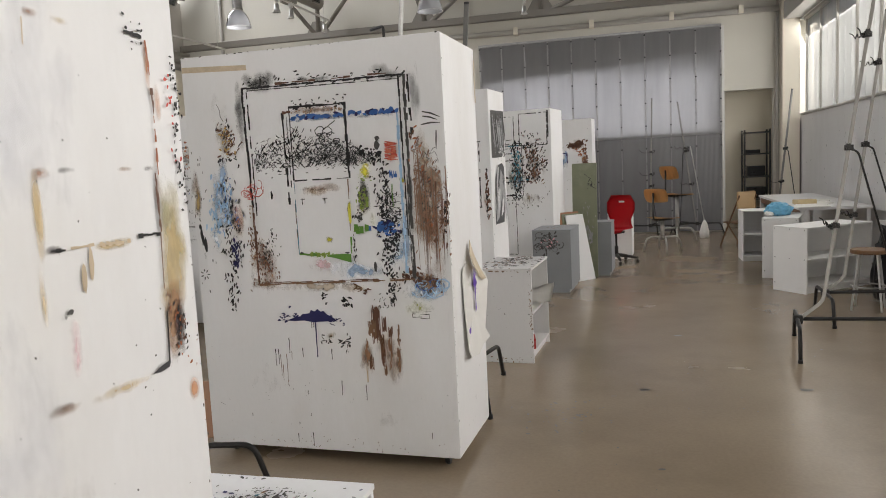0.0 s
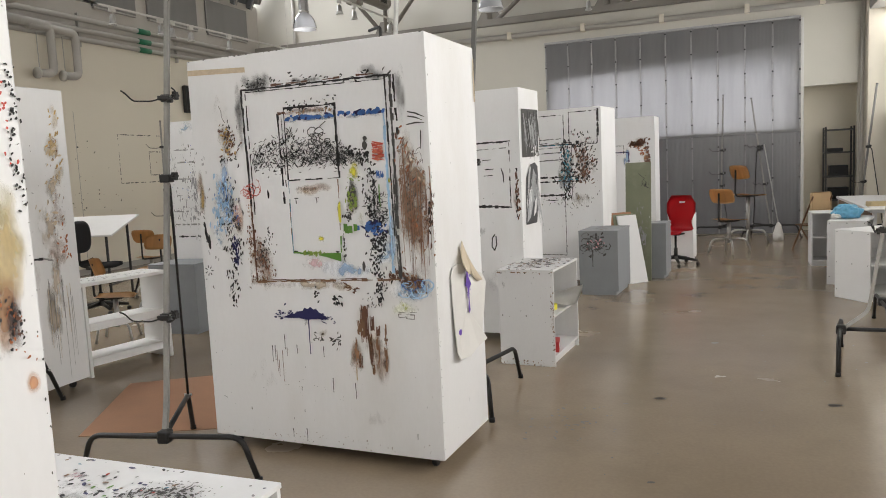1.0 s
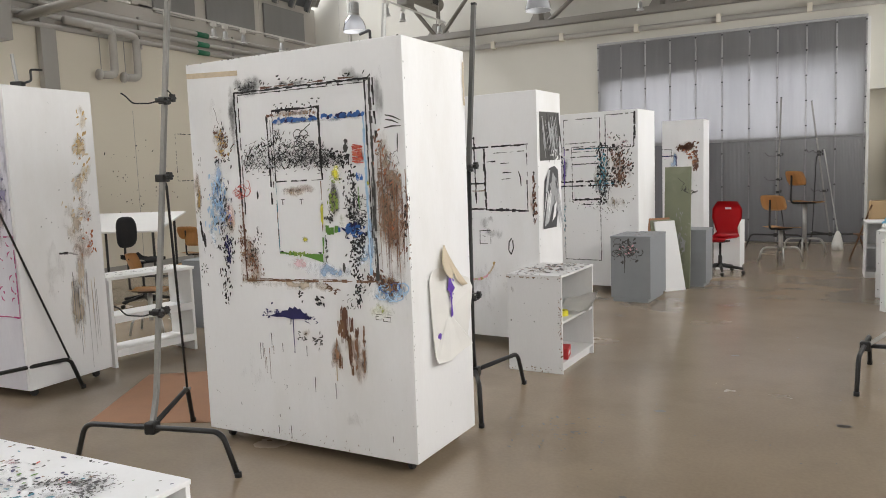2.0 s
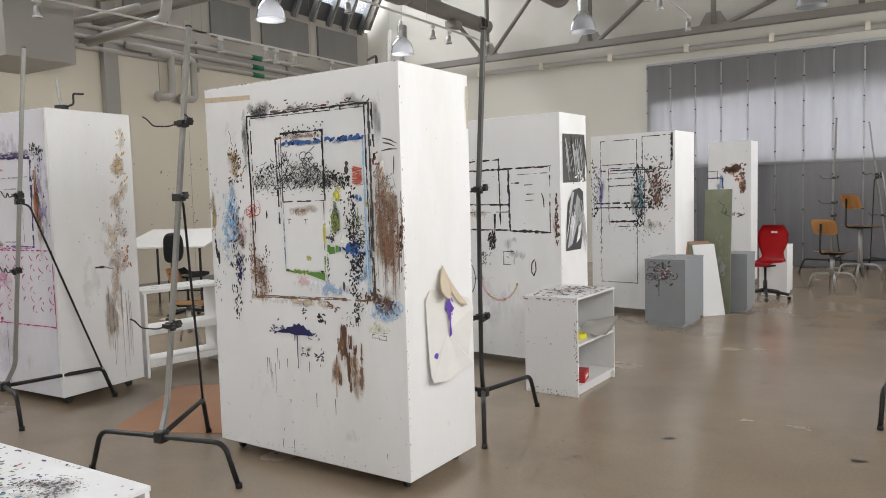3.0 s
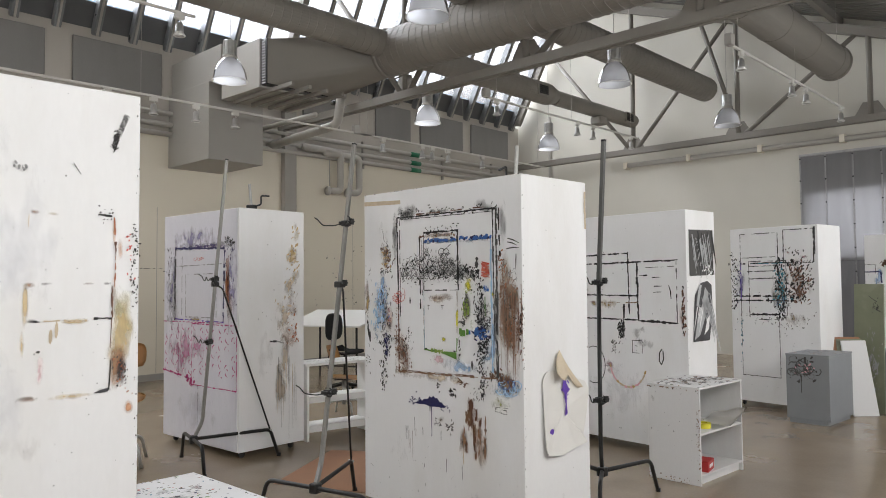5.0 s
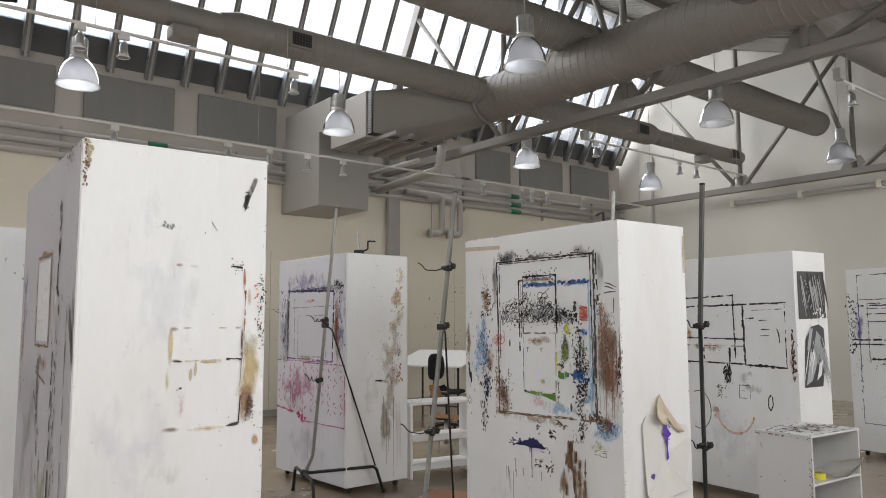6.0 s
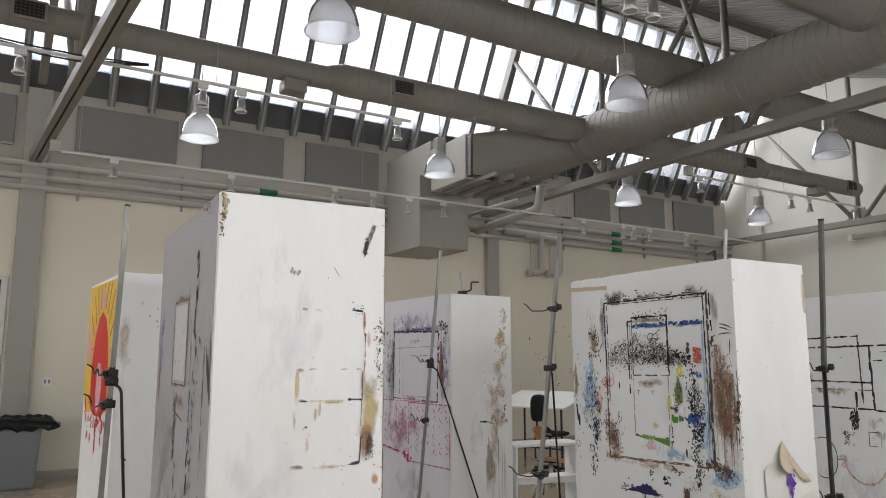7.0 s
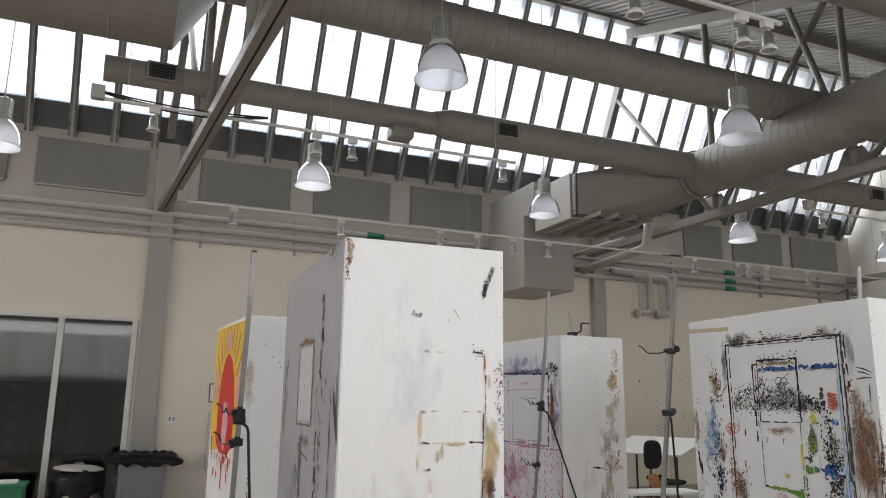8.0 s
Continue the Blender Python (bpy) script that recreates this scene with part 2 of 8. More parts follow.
def thing(name, label, category, loc=(0, 0, 0), rz=0.0, group="", kind=""):
    ob = new(name)
    ob.empty_display_size = 0.1
    ob.matrix_basis = pose(*loc, 0, 0, rz)
    return tagged(ob, label, category, group, kind)


def box(x0, x1, y0, y1, z0, z1, bevel=0.0, bm=None):
    bm = bm or bmesh.new()
    r = bmesh.ops.create_cube(bm, size=1.0, matrix=Matrix.Translation(((x0 + x1) / 2, (y0 + y1) / 2, (z0 + z1) / 2)) @ Matrix.Diagonal((abs(x1 - x0), abs(y1 - y0), abs(z1 - z0), 1)))
    if bevel:
        edges = {e for v in r["verts"] for e in v.link_edges}
        bmesh.ops.bevel(bm, geom=list(edges), offset=bevel, segments=2, profile=0.5, affect="EDGES")
    return bm


def tube(pts, r, n=10, bm=None, closed=False):
    """Round bar swept along a polyline; r may be a list, one for each point."""
    bm = bm or bmesh.new()
    P = [Vector(p) for p in pts]
    radii = r if isinstance(r, (list, tuple)) else [r] * len(P)
    rings, prev = [], None
    for i, p in enumerate(P):
        a = P[max(i - 1, 0)] if not closed else P[i - 1]
        b = P[min(i + 1, len(P) - 1)] if not closed else P[(i + 1) % len(P)]
        d = (b - a).normalized()
        if prev is None:
            u = d.orthogonal().normalized()
        else:
            u = (prev - prev.dot(d) * d).normalized()
        prev, v = u, d.cross(u)
        rings.append([bm.verts.new(p + radii[i] * (math.cos(k * math.tau / n) * u + math.sin(k * math.tau / n) * v)) for k in range(n)])
    pairs = list(zip(rings, rings[1:])) + ([(rings[-1], rings[0])] if closed else [])
    for a, b in pairs:
        for k in range(n):
            bm.faces.new((a[k], a[(k + 1) % n], b[(k + 1) % n], b[k]))
    if not closed:
        bm.faces.new(rings[0][::-1])
        bm.faces.new(rings[-1])
    return bm


def bend(pts, radius, steps=5):
    """A polyline with its inner corners rounded."""
    P = [Vector(p) for p in pts]
    out = [P[0]]
    for a, b, c in zip(P, P[1:], P[2:]):
        r = min(radius, (a - b).length * 0.48, (c - b).length * 0.48)
        s, e = b + (a - b).normalized() * r, b + (c - b).normalized() * r
        for k in range(steps + 1):
            t = k / steps
            out.append((1 - t) ** 2 * s + 2 * t * (1 - t) * b + t * t * e)
    return out + [P[-1]]


def lathe(profile, n=28, bm=None, centre=(0, 0, 0), axis="z"):
    """Surface of revolution from (radius, height) pairs."""
    bm = bm or bmesh.new()
    c = Vector(centre)
    rings = []
    for r, h in profile:
        ring = []
        for k in range(n):
            a = k * math.tau / n
            p = (r * math.cos(a), r * math.sin(a), h)
            p = {"z": p, "y": (p[0], p[2], p[1]), "x": (p[2], p[0], p[1])}[axis]
            ring.append(bm.verts.new(c + Vector(p)))
        rings.append(ring)
    for a, b in zip(rings, rings[1:]):
        for k in range(n):
            bm.faces.new((a[k], a[(k + 1) % n], b[(k + 1) % n], b[k]))
    return bm


def slab(corners, thick, bm=None):
    """A flat polygon given by its corners, extruded by the vector thick."""
    bm = bm or bmesh.new()
    a = [bm.verts.new(p) for p in corners]
    b = [bm.verts.new(Vector(p) + Vector(thick)) for p in corners]
    bm.faces.new(a[::-1])
    bm.faces.new(b)
    for k in range(len(a)):
        j = (k + 1) % len(a)
        bm.faces.new((a[k], a[j], b[j], b[k]))
    bmesh.ops.recalc_face_normals(bm, faces=bm.faces)
    return bm

# ---- the hall: floor, walls, roof ----
tagged(part("floor", box(WALL_X - 0.3, RIGHT_X + 0.3, BACK_Y - 0.3, END_Y + 3.0, -0.2, 0.0), M["floor"]), "polished grey-brown concrete floor with stains and scuffs", "floor", kind="structure")
tagged(part("ground", box(-80, 80, -80, 90, -0.5, -0.22), mat("paved_ground", (0.2, 0.2, 0.19), 0.9)), "plain grey paved ground outside the hall", "ground", kind="structure")

WIN = (-4.2, 0.02, 0.05, 3.13)  # office window in the long wall: y0, y1, z0, z1


def wall_with_hole(x0, x1, y0, y1, z0, z1, h):
    """Wall along y with a hole (y0, y1, z0, z1) through it."""
    bm = box(x0, x1, y0, h[0], z0, z1)
    box(x0, x1, h[1], y1, z0, z1, bm=bm)
    box(x0, x1, h[0], h[1], h[3], z1, bm=bm)
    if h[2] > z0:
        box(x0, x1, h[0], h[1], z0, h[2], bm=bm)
    return bm


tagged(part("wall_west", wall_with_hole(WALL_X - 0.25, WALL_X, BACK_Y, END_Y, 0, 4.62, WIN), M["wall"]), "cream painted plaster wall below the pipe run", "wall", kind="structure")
tagged(part("wall_west_upper", box(WALL_X - 0.25, WALL_X, BACK_Y, END_Y, 4.62, 6.24), M["wall_upper"]), "grey painted upper wall behind felt panels", "wall", kind="structure")
tagged(part("wall_lining", box(WALL_X, WALL_X + 0.018, 0.46, END_Y, 0.12, 3.2), M["wall"]), "cream painted plywood lining on the lower wall", "wall", kind="structure")
tagged(part("baseboard", box(WALL_X + 0.018, WALL_X + 0.03, 0.46, END_Y, 0.0, 0.12), M["column"]), "grey rubber skirting strip", "skirting", kind="structure")
NX0, NX1, NZ, NH0, NH1 = -3.0, 2.12, 2.16, 3.58, 3.82  # opening behind the screen, its head not level


def wall_top(x):
    f = (x - RIDGE[0]) / (RIGHT_X + 0.3 - RIDGE[0])
    return (RIDGE[1] + 0.15) * (1 - f) + 5.3 * f


bm = slab([(WALL_X - 0.25, END_Y, 0), (NX0, END_Y, 0), (NX0, END_Y, wall_top(NX0)), (RIDGE[0], END_Y, RIDGE[1] + 0.15), (WALL_X - 0.25, END_Y, 6.2)], (0, 0.25, 0))
slab([(NX0, END_Y, 0), (NX1, END_Y, 0), (NX1, END_Y, NZ), (NX0, END_Y, NZ)], (0, 0.25, 0), bm)
slab([(NX0, END_Y, NH0), (NX1, END_Y, NH1), (NX1, END_Y, wall_top(NX1)), (NX0, END_Y, wall_top(NX0))], (0, 0.25, 0), bm)
slab([(NX1, END_Y, 0), (2.27, END_Y, 0), (2.27, END_Y, 3.05), (3.27, END_Y, 3.05), (3.27, END_Y, 0), (RIGHT_X + 0.3, END_Y, 0), (RIGHT_X + 0.3, END_Y, 5.3), (NX1, END_Y, wall_top(NX1))], (0, 0.25, 0), bm)
tagged(part("wall_north", bm, M["wall_end"]), "tall cream end wall under the sloping roof", "wall", kind="structure")
bm = box(1.9, 3.6, END_Y + 0.85, END_Y + 1.0, 0, 3.4)
box(1.85, 2.0, END_Y + 0.25, END_Y + 0.85, 0, 3.4, bm=bm)
box(3.5, 3.65, END_Y + 0.25, END_Y + 0.85, 0, 3.4, bm=bm)
tagged(part("wall_recess", bm, M["wall"]), "cream walls of a small recess behind the end wall", "wall", kind="structure")
tagged(part("ceiling_recess", box(1.85, 3.65, END_Y + 0.25, END_Y + 1.0, 3.4, 3.5), M["wall"]), "plain ceiling of the recess", "ceiling", kind="structure")
bm = slab([(WALL_X - 0.25, BACK_Y, 4.2), (RIGHT_X + 0.3, BACK_Y, 4.2), (RIGHT_X + 0.3, BACK_Y, 5.3), (RIDGE[0], BACK_Y, RIDGE[1] + 0.15), (WALL_X - 0.25, BACK_Y, 6.2)], (0, -0.25, 0))
box(WALL_X - 0.25, -6.0, BACK_Y - 0.25, BACK_Y, 0, 4.2, bm=bm)
box(2.4, RIGHT_X + 0.3, BACK_Y - 0.25, BACK_Y, 0, 4.2, bm=bm)
box(-6.0, 2.4, BACK_Y - 0.25, BACK_Y, 0, 1.05, bm=bm)
tagged(part("wall_south", bm, M["wall"]), "tall cream wall at the near end", "wall", kind="structure")
SILL, HEAD = 2.42, 4.40
bm = box(RIGHT_X, RIGHT_X + 0.25, BACK_Y, END_Y, 0, SILL)
box(RIGHT_X, RIGHT_X + 0.25, BACK_Y, END_Y, HEAD, 5.3, bm=bm)
tagged(part("wall_east", bm, M["white_grey"]), "greyed white wall below and above the long window, scuffed with paint", "wall", kind="structure")

# long milky window
win = thing("window_1", "long band of milky corrugated window sheets in a steel frame", "window", kind="structure")
part("window_sill", box(RIGHT_X - 0.05, RIGHT_X + 0.02, BACK_Y, END_Y - 0.4, SILL, SILL + 0.04, 0.004), M["pipe"], win)
part("window_frame", box(RIGHT_X + 0.02, RIGHT_X + 0.1, BACK_Y, END_Y - 0.4, HEAD - 0.05, HEAD), M["pipe"], win)
PANE_W = 0.40
n_pane = int((END_Y - 0.4 - BACK_Y) / PANE_W)
for i in range(n_pane):
    y = END_Y - 0.4 - i * PANE_W
    p = part("pane", box(RIGHT_X + 0.10, RIGHT_X + 0.106, y - PANE_W + 0.004, y - 0.004, SILL + 0.04, HEAD - 0.05), M["glass_milky"], win)
    p.visible_shadow = False
    if i % 3 == 0:
        part("glazing_bar", box(RIGHT_X + 0.06, RIGHT_X + 0.1, y - 0.018, y + 0.018, SILL + 0.04, HEAD - 0.05), M["pipe"], win)
# unseen window, added to house the fill light
win = thing("added_window_3", "wide milky window in the near end wall", "window", kind="structure")
for i in range(7):
    x = -6.0 + 1.2 * i
    pn = part("pane", box(x + 0.03, x + 1.17, BACK_Y - 0.12, BACK_Y - 0.114, 1.09, 4.16), M["glass_milky"], win)
    pn.visible_shadow = False
    part("glazing_bar", box(x - 0.03, x + 0.03, BACK_Y - 0.16, BACK_Y - 0.06, 1.05, 4.2), M["pipe"], win)
part("window_sill", box(-6.0, 2.4, BACK_Y - 0.2, BACK_Y + 0.012, 1.05, 1.085, 0.004), M["pipe"], win)
# post and beam in the corner
col = tagged(part("column", box(3.38, 3.72, END_Y - 0.34, END_Y - 0.004, 0, 5.2, 0.01), M["wall"]), "cream painted square corner post", "column", kind="structure")
tagged(part("beam", box(3.40, RIGHT_X - 0.003, BACK_Y, END_Y - 0.35, HEAD, HEAD + 0.35, 0.01), M["column"]), "painted steel beam over the long window", "beam", kind="structure")
post = tagged(part("column", box(WALL_X + 0.003, WALL_X + 0.16, 0.06, 0.42, 0, 6.2, 0.012), M["column"]), "grey painted steel column on the long wall", "column", kind="structure")
tagged(part("column", box(WALL_X + 0.02, WALL_X + 0.16, 9.05, 9.35, 0, 6.2, 0.012), M["column"]), "grey painted steel column on the long wall", "column", kind="structure")

# roof: ribbed deck in one mesh, made of folds
bm = bmesh.new()
pitch, rise, y, prof = 0.19, 0.045, BACK_Y, []
while y < END_Y:
    prof += [(y, 0), (y + 0.09, 0), (y + 0.11, rise), (y + pitch - 0.02, rise)]
    y += pitch
prof.append((min(y, END_Y), 0))
lo = [bm.verts.new((RIDGE[0], y, RIDGE[1] + h)) for y, h in prof]
hi = [bm.verts.new((RIGHT_X + 0.3, y, roof_z(RIGHT_X + 0.3) + h)) for y, h in prof]
for k in range(len(prof) - 1):
    bm.faces.new((lo[k], lo[k + 1], hi[k + 1], hi[k]))
bmesh.ops.solidify(bm, geom=list(bm.faces), thickness=-0.03)
tagged(part("ceiling", bm, M["deck"]), "ribbed steel roof deck painted warm grey", "ceiling", kind="structure")

# skylight
sky = thing("skylight", "long sloping skylight with closely spaced grey mullions", "skylight", kind="structure")
S0, S1 = Vector((WALL_X, 0, 6.24)), Vector((RIDGE[0], 0, RIDGE[1]))
run = S1 - S0
outw = Vector((-run.z, 0, run.x)).normalized()


def on_glazing(f, y, off=0.0):
    return S0 + f * run + Vector((0, y, 0)) + off * outw


step = 0.65
count = int(_len_y / step)
for i in range(count + 1):
    y = 1.30 + (i - int((1.30 - BACK_Y) / step)) * step
    if not BACK_Y + 0.05 < y < END_Y - 0.05:
        continue
    bm = slab([on_glazing(-0.02, y - 0.06, -0.15), on_glazing(1.0, y - 0.06, -0.15), on_glazing(1.0, y - 0.06, 0.05), on_glazing(-0.02, y - 0.06, 0.05)], (0, 0.12, 0))
    mu = part("mullion", bm, M["mullion"], sky)
    part("pressure_cap", slab([on_glazing(-0.02, y - 0.018, -0.17), on_glazing(1.0, y - 0.018, -0.17), on_glazing(1.0, y - 0.018, -0.15), on_glazing(-0.02, y - 0.018, -0.15)], (0, 0.036, 0)), M["pipe"], mu)
    if y + step < END_Y:
        bm = slab([on_glazing(0.12, y + 0.06), on_glazing(0.995, y + 0.06), on_glazing(0.995, y + step - 0.06), on_glazing(0.12, y + step - 0.06)], 0.006 * outw)
        p = part("pane", bm, M["glass_sky"], sky)
        p.visible_shadow = False
        bm = slab([on_glazing(-0.02, y + 0.06, 0.0), on_glazing(0.115, y + 0.06, 0.0), on_glazing(0.115, y + step - 0.06, 0.0), on_glazing(-0.02, y + step - 0.06, 0.0)], 0.02 * outw)
        part("sill_panel", bm, M["dark_band"], sky)
for f_ in (0.44, 0.55):
    part("transom", tube([on_glazing(f_, BACK_Y + 0.1, -0.03), on_glazing(f_, 0.1, -0.03)], 0.014, 8), M["mullion"], sky)
tagged(part("beam", box(RIDGE[0] - 0.02, RIDGE[0] + 0.14, BACK_Y, END_Y, RIDGE[1] - 0.14, RIDGE[1] - 0.06, 0.01), M["metal_paint"]), "painted steel ridge beam along the skylight", "beam", kind="structure")
for x in (-7.0, -4.6, -2.2, 0.3, 2.6):
    z = roof_z(x)
    tagged(part("purlin", box(x - 0.06, x + 0.06, BACK_Y, END_Y, z - 0.2, z - 0.02, 0.006), M["metal_paint"]), "painted steel purlin under the roof deck", "purlin", kind="structure")


def truss(y):
    """Deep roof truss spanning from the long wall to the window wall."""
    t = thing("roof_truss", "grey painted steel roof truss with tubular web members", "truss", (0, y, 0), group="roof trusses", kind="structure")
    zc, w = 5.02, 0.09
    x0, x1 = WALL_X + 0.17, RIGHT_X - 0.02
    bm = box(x0, x1, -w, -0.012, zc - 0.07, zc + 0.07)
    box(x0, x1, 0.012, w, zc - 0.07, zc + 0.07, bm=bm)
    part("bottom_chord", bm, M["metal_paint"], t)
    # dark strip that fills the chord's slot in place of shade
    part("slot_shade_strip", box(x0 + 0.01, x1 - 0.01, -0.011, 0.011, zc + 0.0, zc + 0.05), M["dark_metal"], t)
    bm = slab([(RIDGE[0], -w, roof_z(RIDGE[0]) - 0.42), (x1, -w, roof_z(x1) - 0.42), (x1, -w, roof_z(x1) - 0.22), (RIDGE[0], -w, roof_z(RIDGE[0]) - 0.22)], (0, 2 * w, 0))
    part("top_chord", bm, M["metal_paint"], t)
    part("rafter", slab([(x0, -0.06, 6.25), (x0 + 0.16, -0.06, 6.22), (RIDGE[0] + 0.2, -0.06, RIDGE[1] - 0.45), (RIDGE[0] + 0.02, -0.06, RIDGE[1] - 0.3)], (0, 0.12, 0)), M["metal_paint"], t)
    for x in (-6.95, -4.3, -1.6, 1.1):
        part("post", tube([(x, 0, zc), (x, 0, roof_z(x) - 0.25)], 0.055, 12), M["metal_paint"], t, smooth=True)
    for a, b in (((-9.6, 8.2), (-7.0, 5.02)), ((-6.9, 5.02), (-4.45, roof_z(-4.45) - 0.3)), ((-5.2, roof_z(-5.2) - 0.3), (-4.25, 5.02)), ((-4.2, 5.02), (-1.75, roof_z(-1.75) - 0.3)), ((-1.5, 5.02), (0.9, roof_z(0.9) - 0.3)), ((1.2, 5.02), (3.2, roof_z(3.2) - 0.3))):
        part("diagonal", tube([(a[0], 0, a[1]), (b[0], 0, b[1])], 0.05, 12), M["metal_paint"], t, smooth=True)
    for x in (-6.95, -4.3, -1.6):
        part("gusset_plate", slab([(x - 0.3, -0.01, zc + 0.07), (x + 0.3, -0.01, zc + 0.07), (x + 0.14, -0.01, zc + 0.34), (x - 0.14, -0.01, zc + 0.34)], (0, 0.02, 0)), M["metal_paint"], t)
    return t


truss(0.98).matrix_basis = pose(0, 0.98, 0, 0, 0, 4.0)
for y in (8.95, 16.95):
    truss(y)

# office behind the glazed opening
OX = WALL_X - 0.25
bm = box(OX - 3.2, OX - 3.0, -6.3, 1.2, 0, 3.3)
box(OX - 3.0, OX, 1.0, 1.2, 0, 3.3, bm=bm)
box(OX - 3.0, OX, -6.3, -6.1, 0, 3.3, bm=bm)
tagged(part("wall_office", bm, M["wall"]), "plain cream walls of the office", "wall", kind="structure")
tagged(part("ceiling_office", box(OX - 3.2, OX, -6.3, 1.2, 3.3, 3.4), M["wall"]), "plain office ceiling", "ceiling", kind="structure")
tagged(part("floor_office", box(OX - 3.2, WALL_X - 0.3, -6.3, 1.2, -0.2, 0.0), M["floor"]), "dark office floor", "floor", kind="structure")
win = thing("window_2", "wide office window in a white aluminium frame", "window", kind="structure")
wy0, wy1, wz0, wz1 = WIN
for y in (wy1 - 0.05, -1.13, -2.3, -3.4, wy0 + 0.05):
    part("frame_post", box(WALL_X - 0.16, WALL_X + 0.02, y - 0.045, y + 0.045, wz0, wz1, 0.004), M["alu"], win)
part("frame_head", box(WALL_X - 0.16, WALL_X + 0.022, wy0, wy1, wz1 - 0.06, wz1 - 0.002, 0.004), M["alu"], win)
part("frame_foot", box(WALL_X - 0.16, WALL_X + 0.022, wy0, wy1, wz0, wz0 + 0.08, 0.004), M["alu"], win)
for a, b in ((-1.085, wy1 - 0.095), (-2.255, -1.175), (-3.355, -2.345), (wy0 + 0.095, -3.445)):
    part("pane", box(WALL_X - 0.09, WALL_X - 0.08, a, b, wz0 + 0.08, wz1 - 0.06), M["glass_dark"], win)

# ---- movable display panels ----


def display_panel(w, d, h, loc, rz, label, face=None):
    """Hollow boarded panel on castors; its origin is the front left corner on the floor, front facing -y."""
    t = thing("display_panel", label, "display panel", loc, rz, "movable display panels")
    g = 0.075
    part("body", box(0, w, 0, d, g, h, 0.005), M["white"], t)
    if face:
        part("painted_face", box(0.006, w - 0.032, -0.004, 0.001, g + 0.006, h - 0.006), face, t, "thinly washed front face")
    part("corner_strip", box(w - 0.03, w + 0.002, -0.002, 0.012, g + 0.01, h - 0.01, 0.002), M["white"], t)
    for x in (0.1, w - 0.1):
        for y in (0.1, d - 0.1):
            bm = lathe([(0.0, -0.014), (0.03, -0.014), (0.034, -0.006), (0.034, 0.006), (0.03, 0.014), (0.0, 0.014)], 14, centre=(x, y, 0.034), axis="x")
            box(x - 0.022, x + 0.022, y - 0.02, y + 0.02, 0.05, g, bm=bm)
            part("castor", bm, M["black"], t)
    return t


panel_main = display_panel(1.62, 0.72, 2.45, (-2.225, 3.974, 0), -2.1, "white display panel covered in paint outlines, scribbles and drips")
panel_near = display_panel(1.412, 0.741, 2.484, (-1.967, 0.702, 0), -2.0, "white display panel with brown and ochre paint edges", M["grey_shade_face"])
panel_left = display_panel(1.511, 0.80, 2.519, (-5.777, 4.034, 0), 1.6, "white display panel with a magenta pattern and ochre streaks", M["lavender_face"])
panel_two = display_panel(1.60, 0.549, 2.449, (-2.553, 7.179, 0), -5.6, "white display panel with black outlines and two dark prints")
panel_three = display_panel(1.225, 0.635, 2.46, (-1.951, 10.54, 0), -8.8, "white display panel with dense black splatter")
panel_four = display_panel(0.709, 0.483, 2.477, (-1.092, 14.0, 0), -4.1, "white display panel with a red-brown splash")
panel_back = display_panel(1.2, 0.6, 2.44, (-5.5, 7.4, 0), 0, "pale display panel with bluish rows of paint")
panel_far = display_panel(1.165, 0.66, 2.36, (-3.811, 0.513, 0), 2.9, "display panel painted red and yellow on one face")

# ---- paint on the panels ----
rnd = random.Random(11)
PAINT = {}
for key, c in dict(
    black=(0.014, 0.014, 0.015), soot=(0.06, 0.058, 0.055), brown=(0.135, 0.062, 0.038), rust=(0.34, 0.11, 0.04), umber=(0.20, 0.11, 0.06), sienna=(0.27, 0.155, 0.10), ochre=(0.48, 0.32, 0.12), tan=(0.55, 0.45, 0.32),
    blue=(0.04, 0.14, 0.42), paleblue=(0.36, 0.55, 0.74), navy=(0.014, 0.014, 0.09), green=(0.10, 0.25, 0.035), yellow=(0.72, 0.66, 0.07), red=(0.52, 0.07, 0.05),
    pale=(0.56, 0.56, 0.57), magenta=(0.42, 0.03, 0.17), violet=(0.12, 0.05, 0.38), grey=(0.30, 0.30, 0.30), teal=(0.04, 0.22, 0.30), white=(0.80, 0.80, 0.79), pink=(0.72, 0.38, 0.42), fire=(0.62, 0.03, 0.02), sun=(0.78, 0.50, 0.06), deep=(0.05, 0.05, 0.055), silver=(0.40, 0.41, 0.42), snow=(0.78, 0.78, 0.78),
).items():
    PAINT[key] = mat("paint_" + key, c, 0.5, var=0.18, scale=25, grain=120, bump=0.05)
STAIN = {}
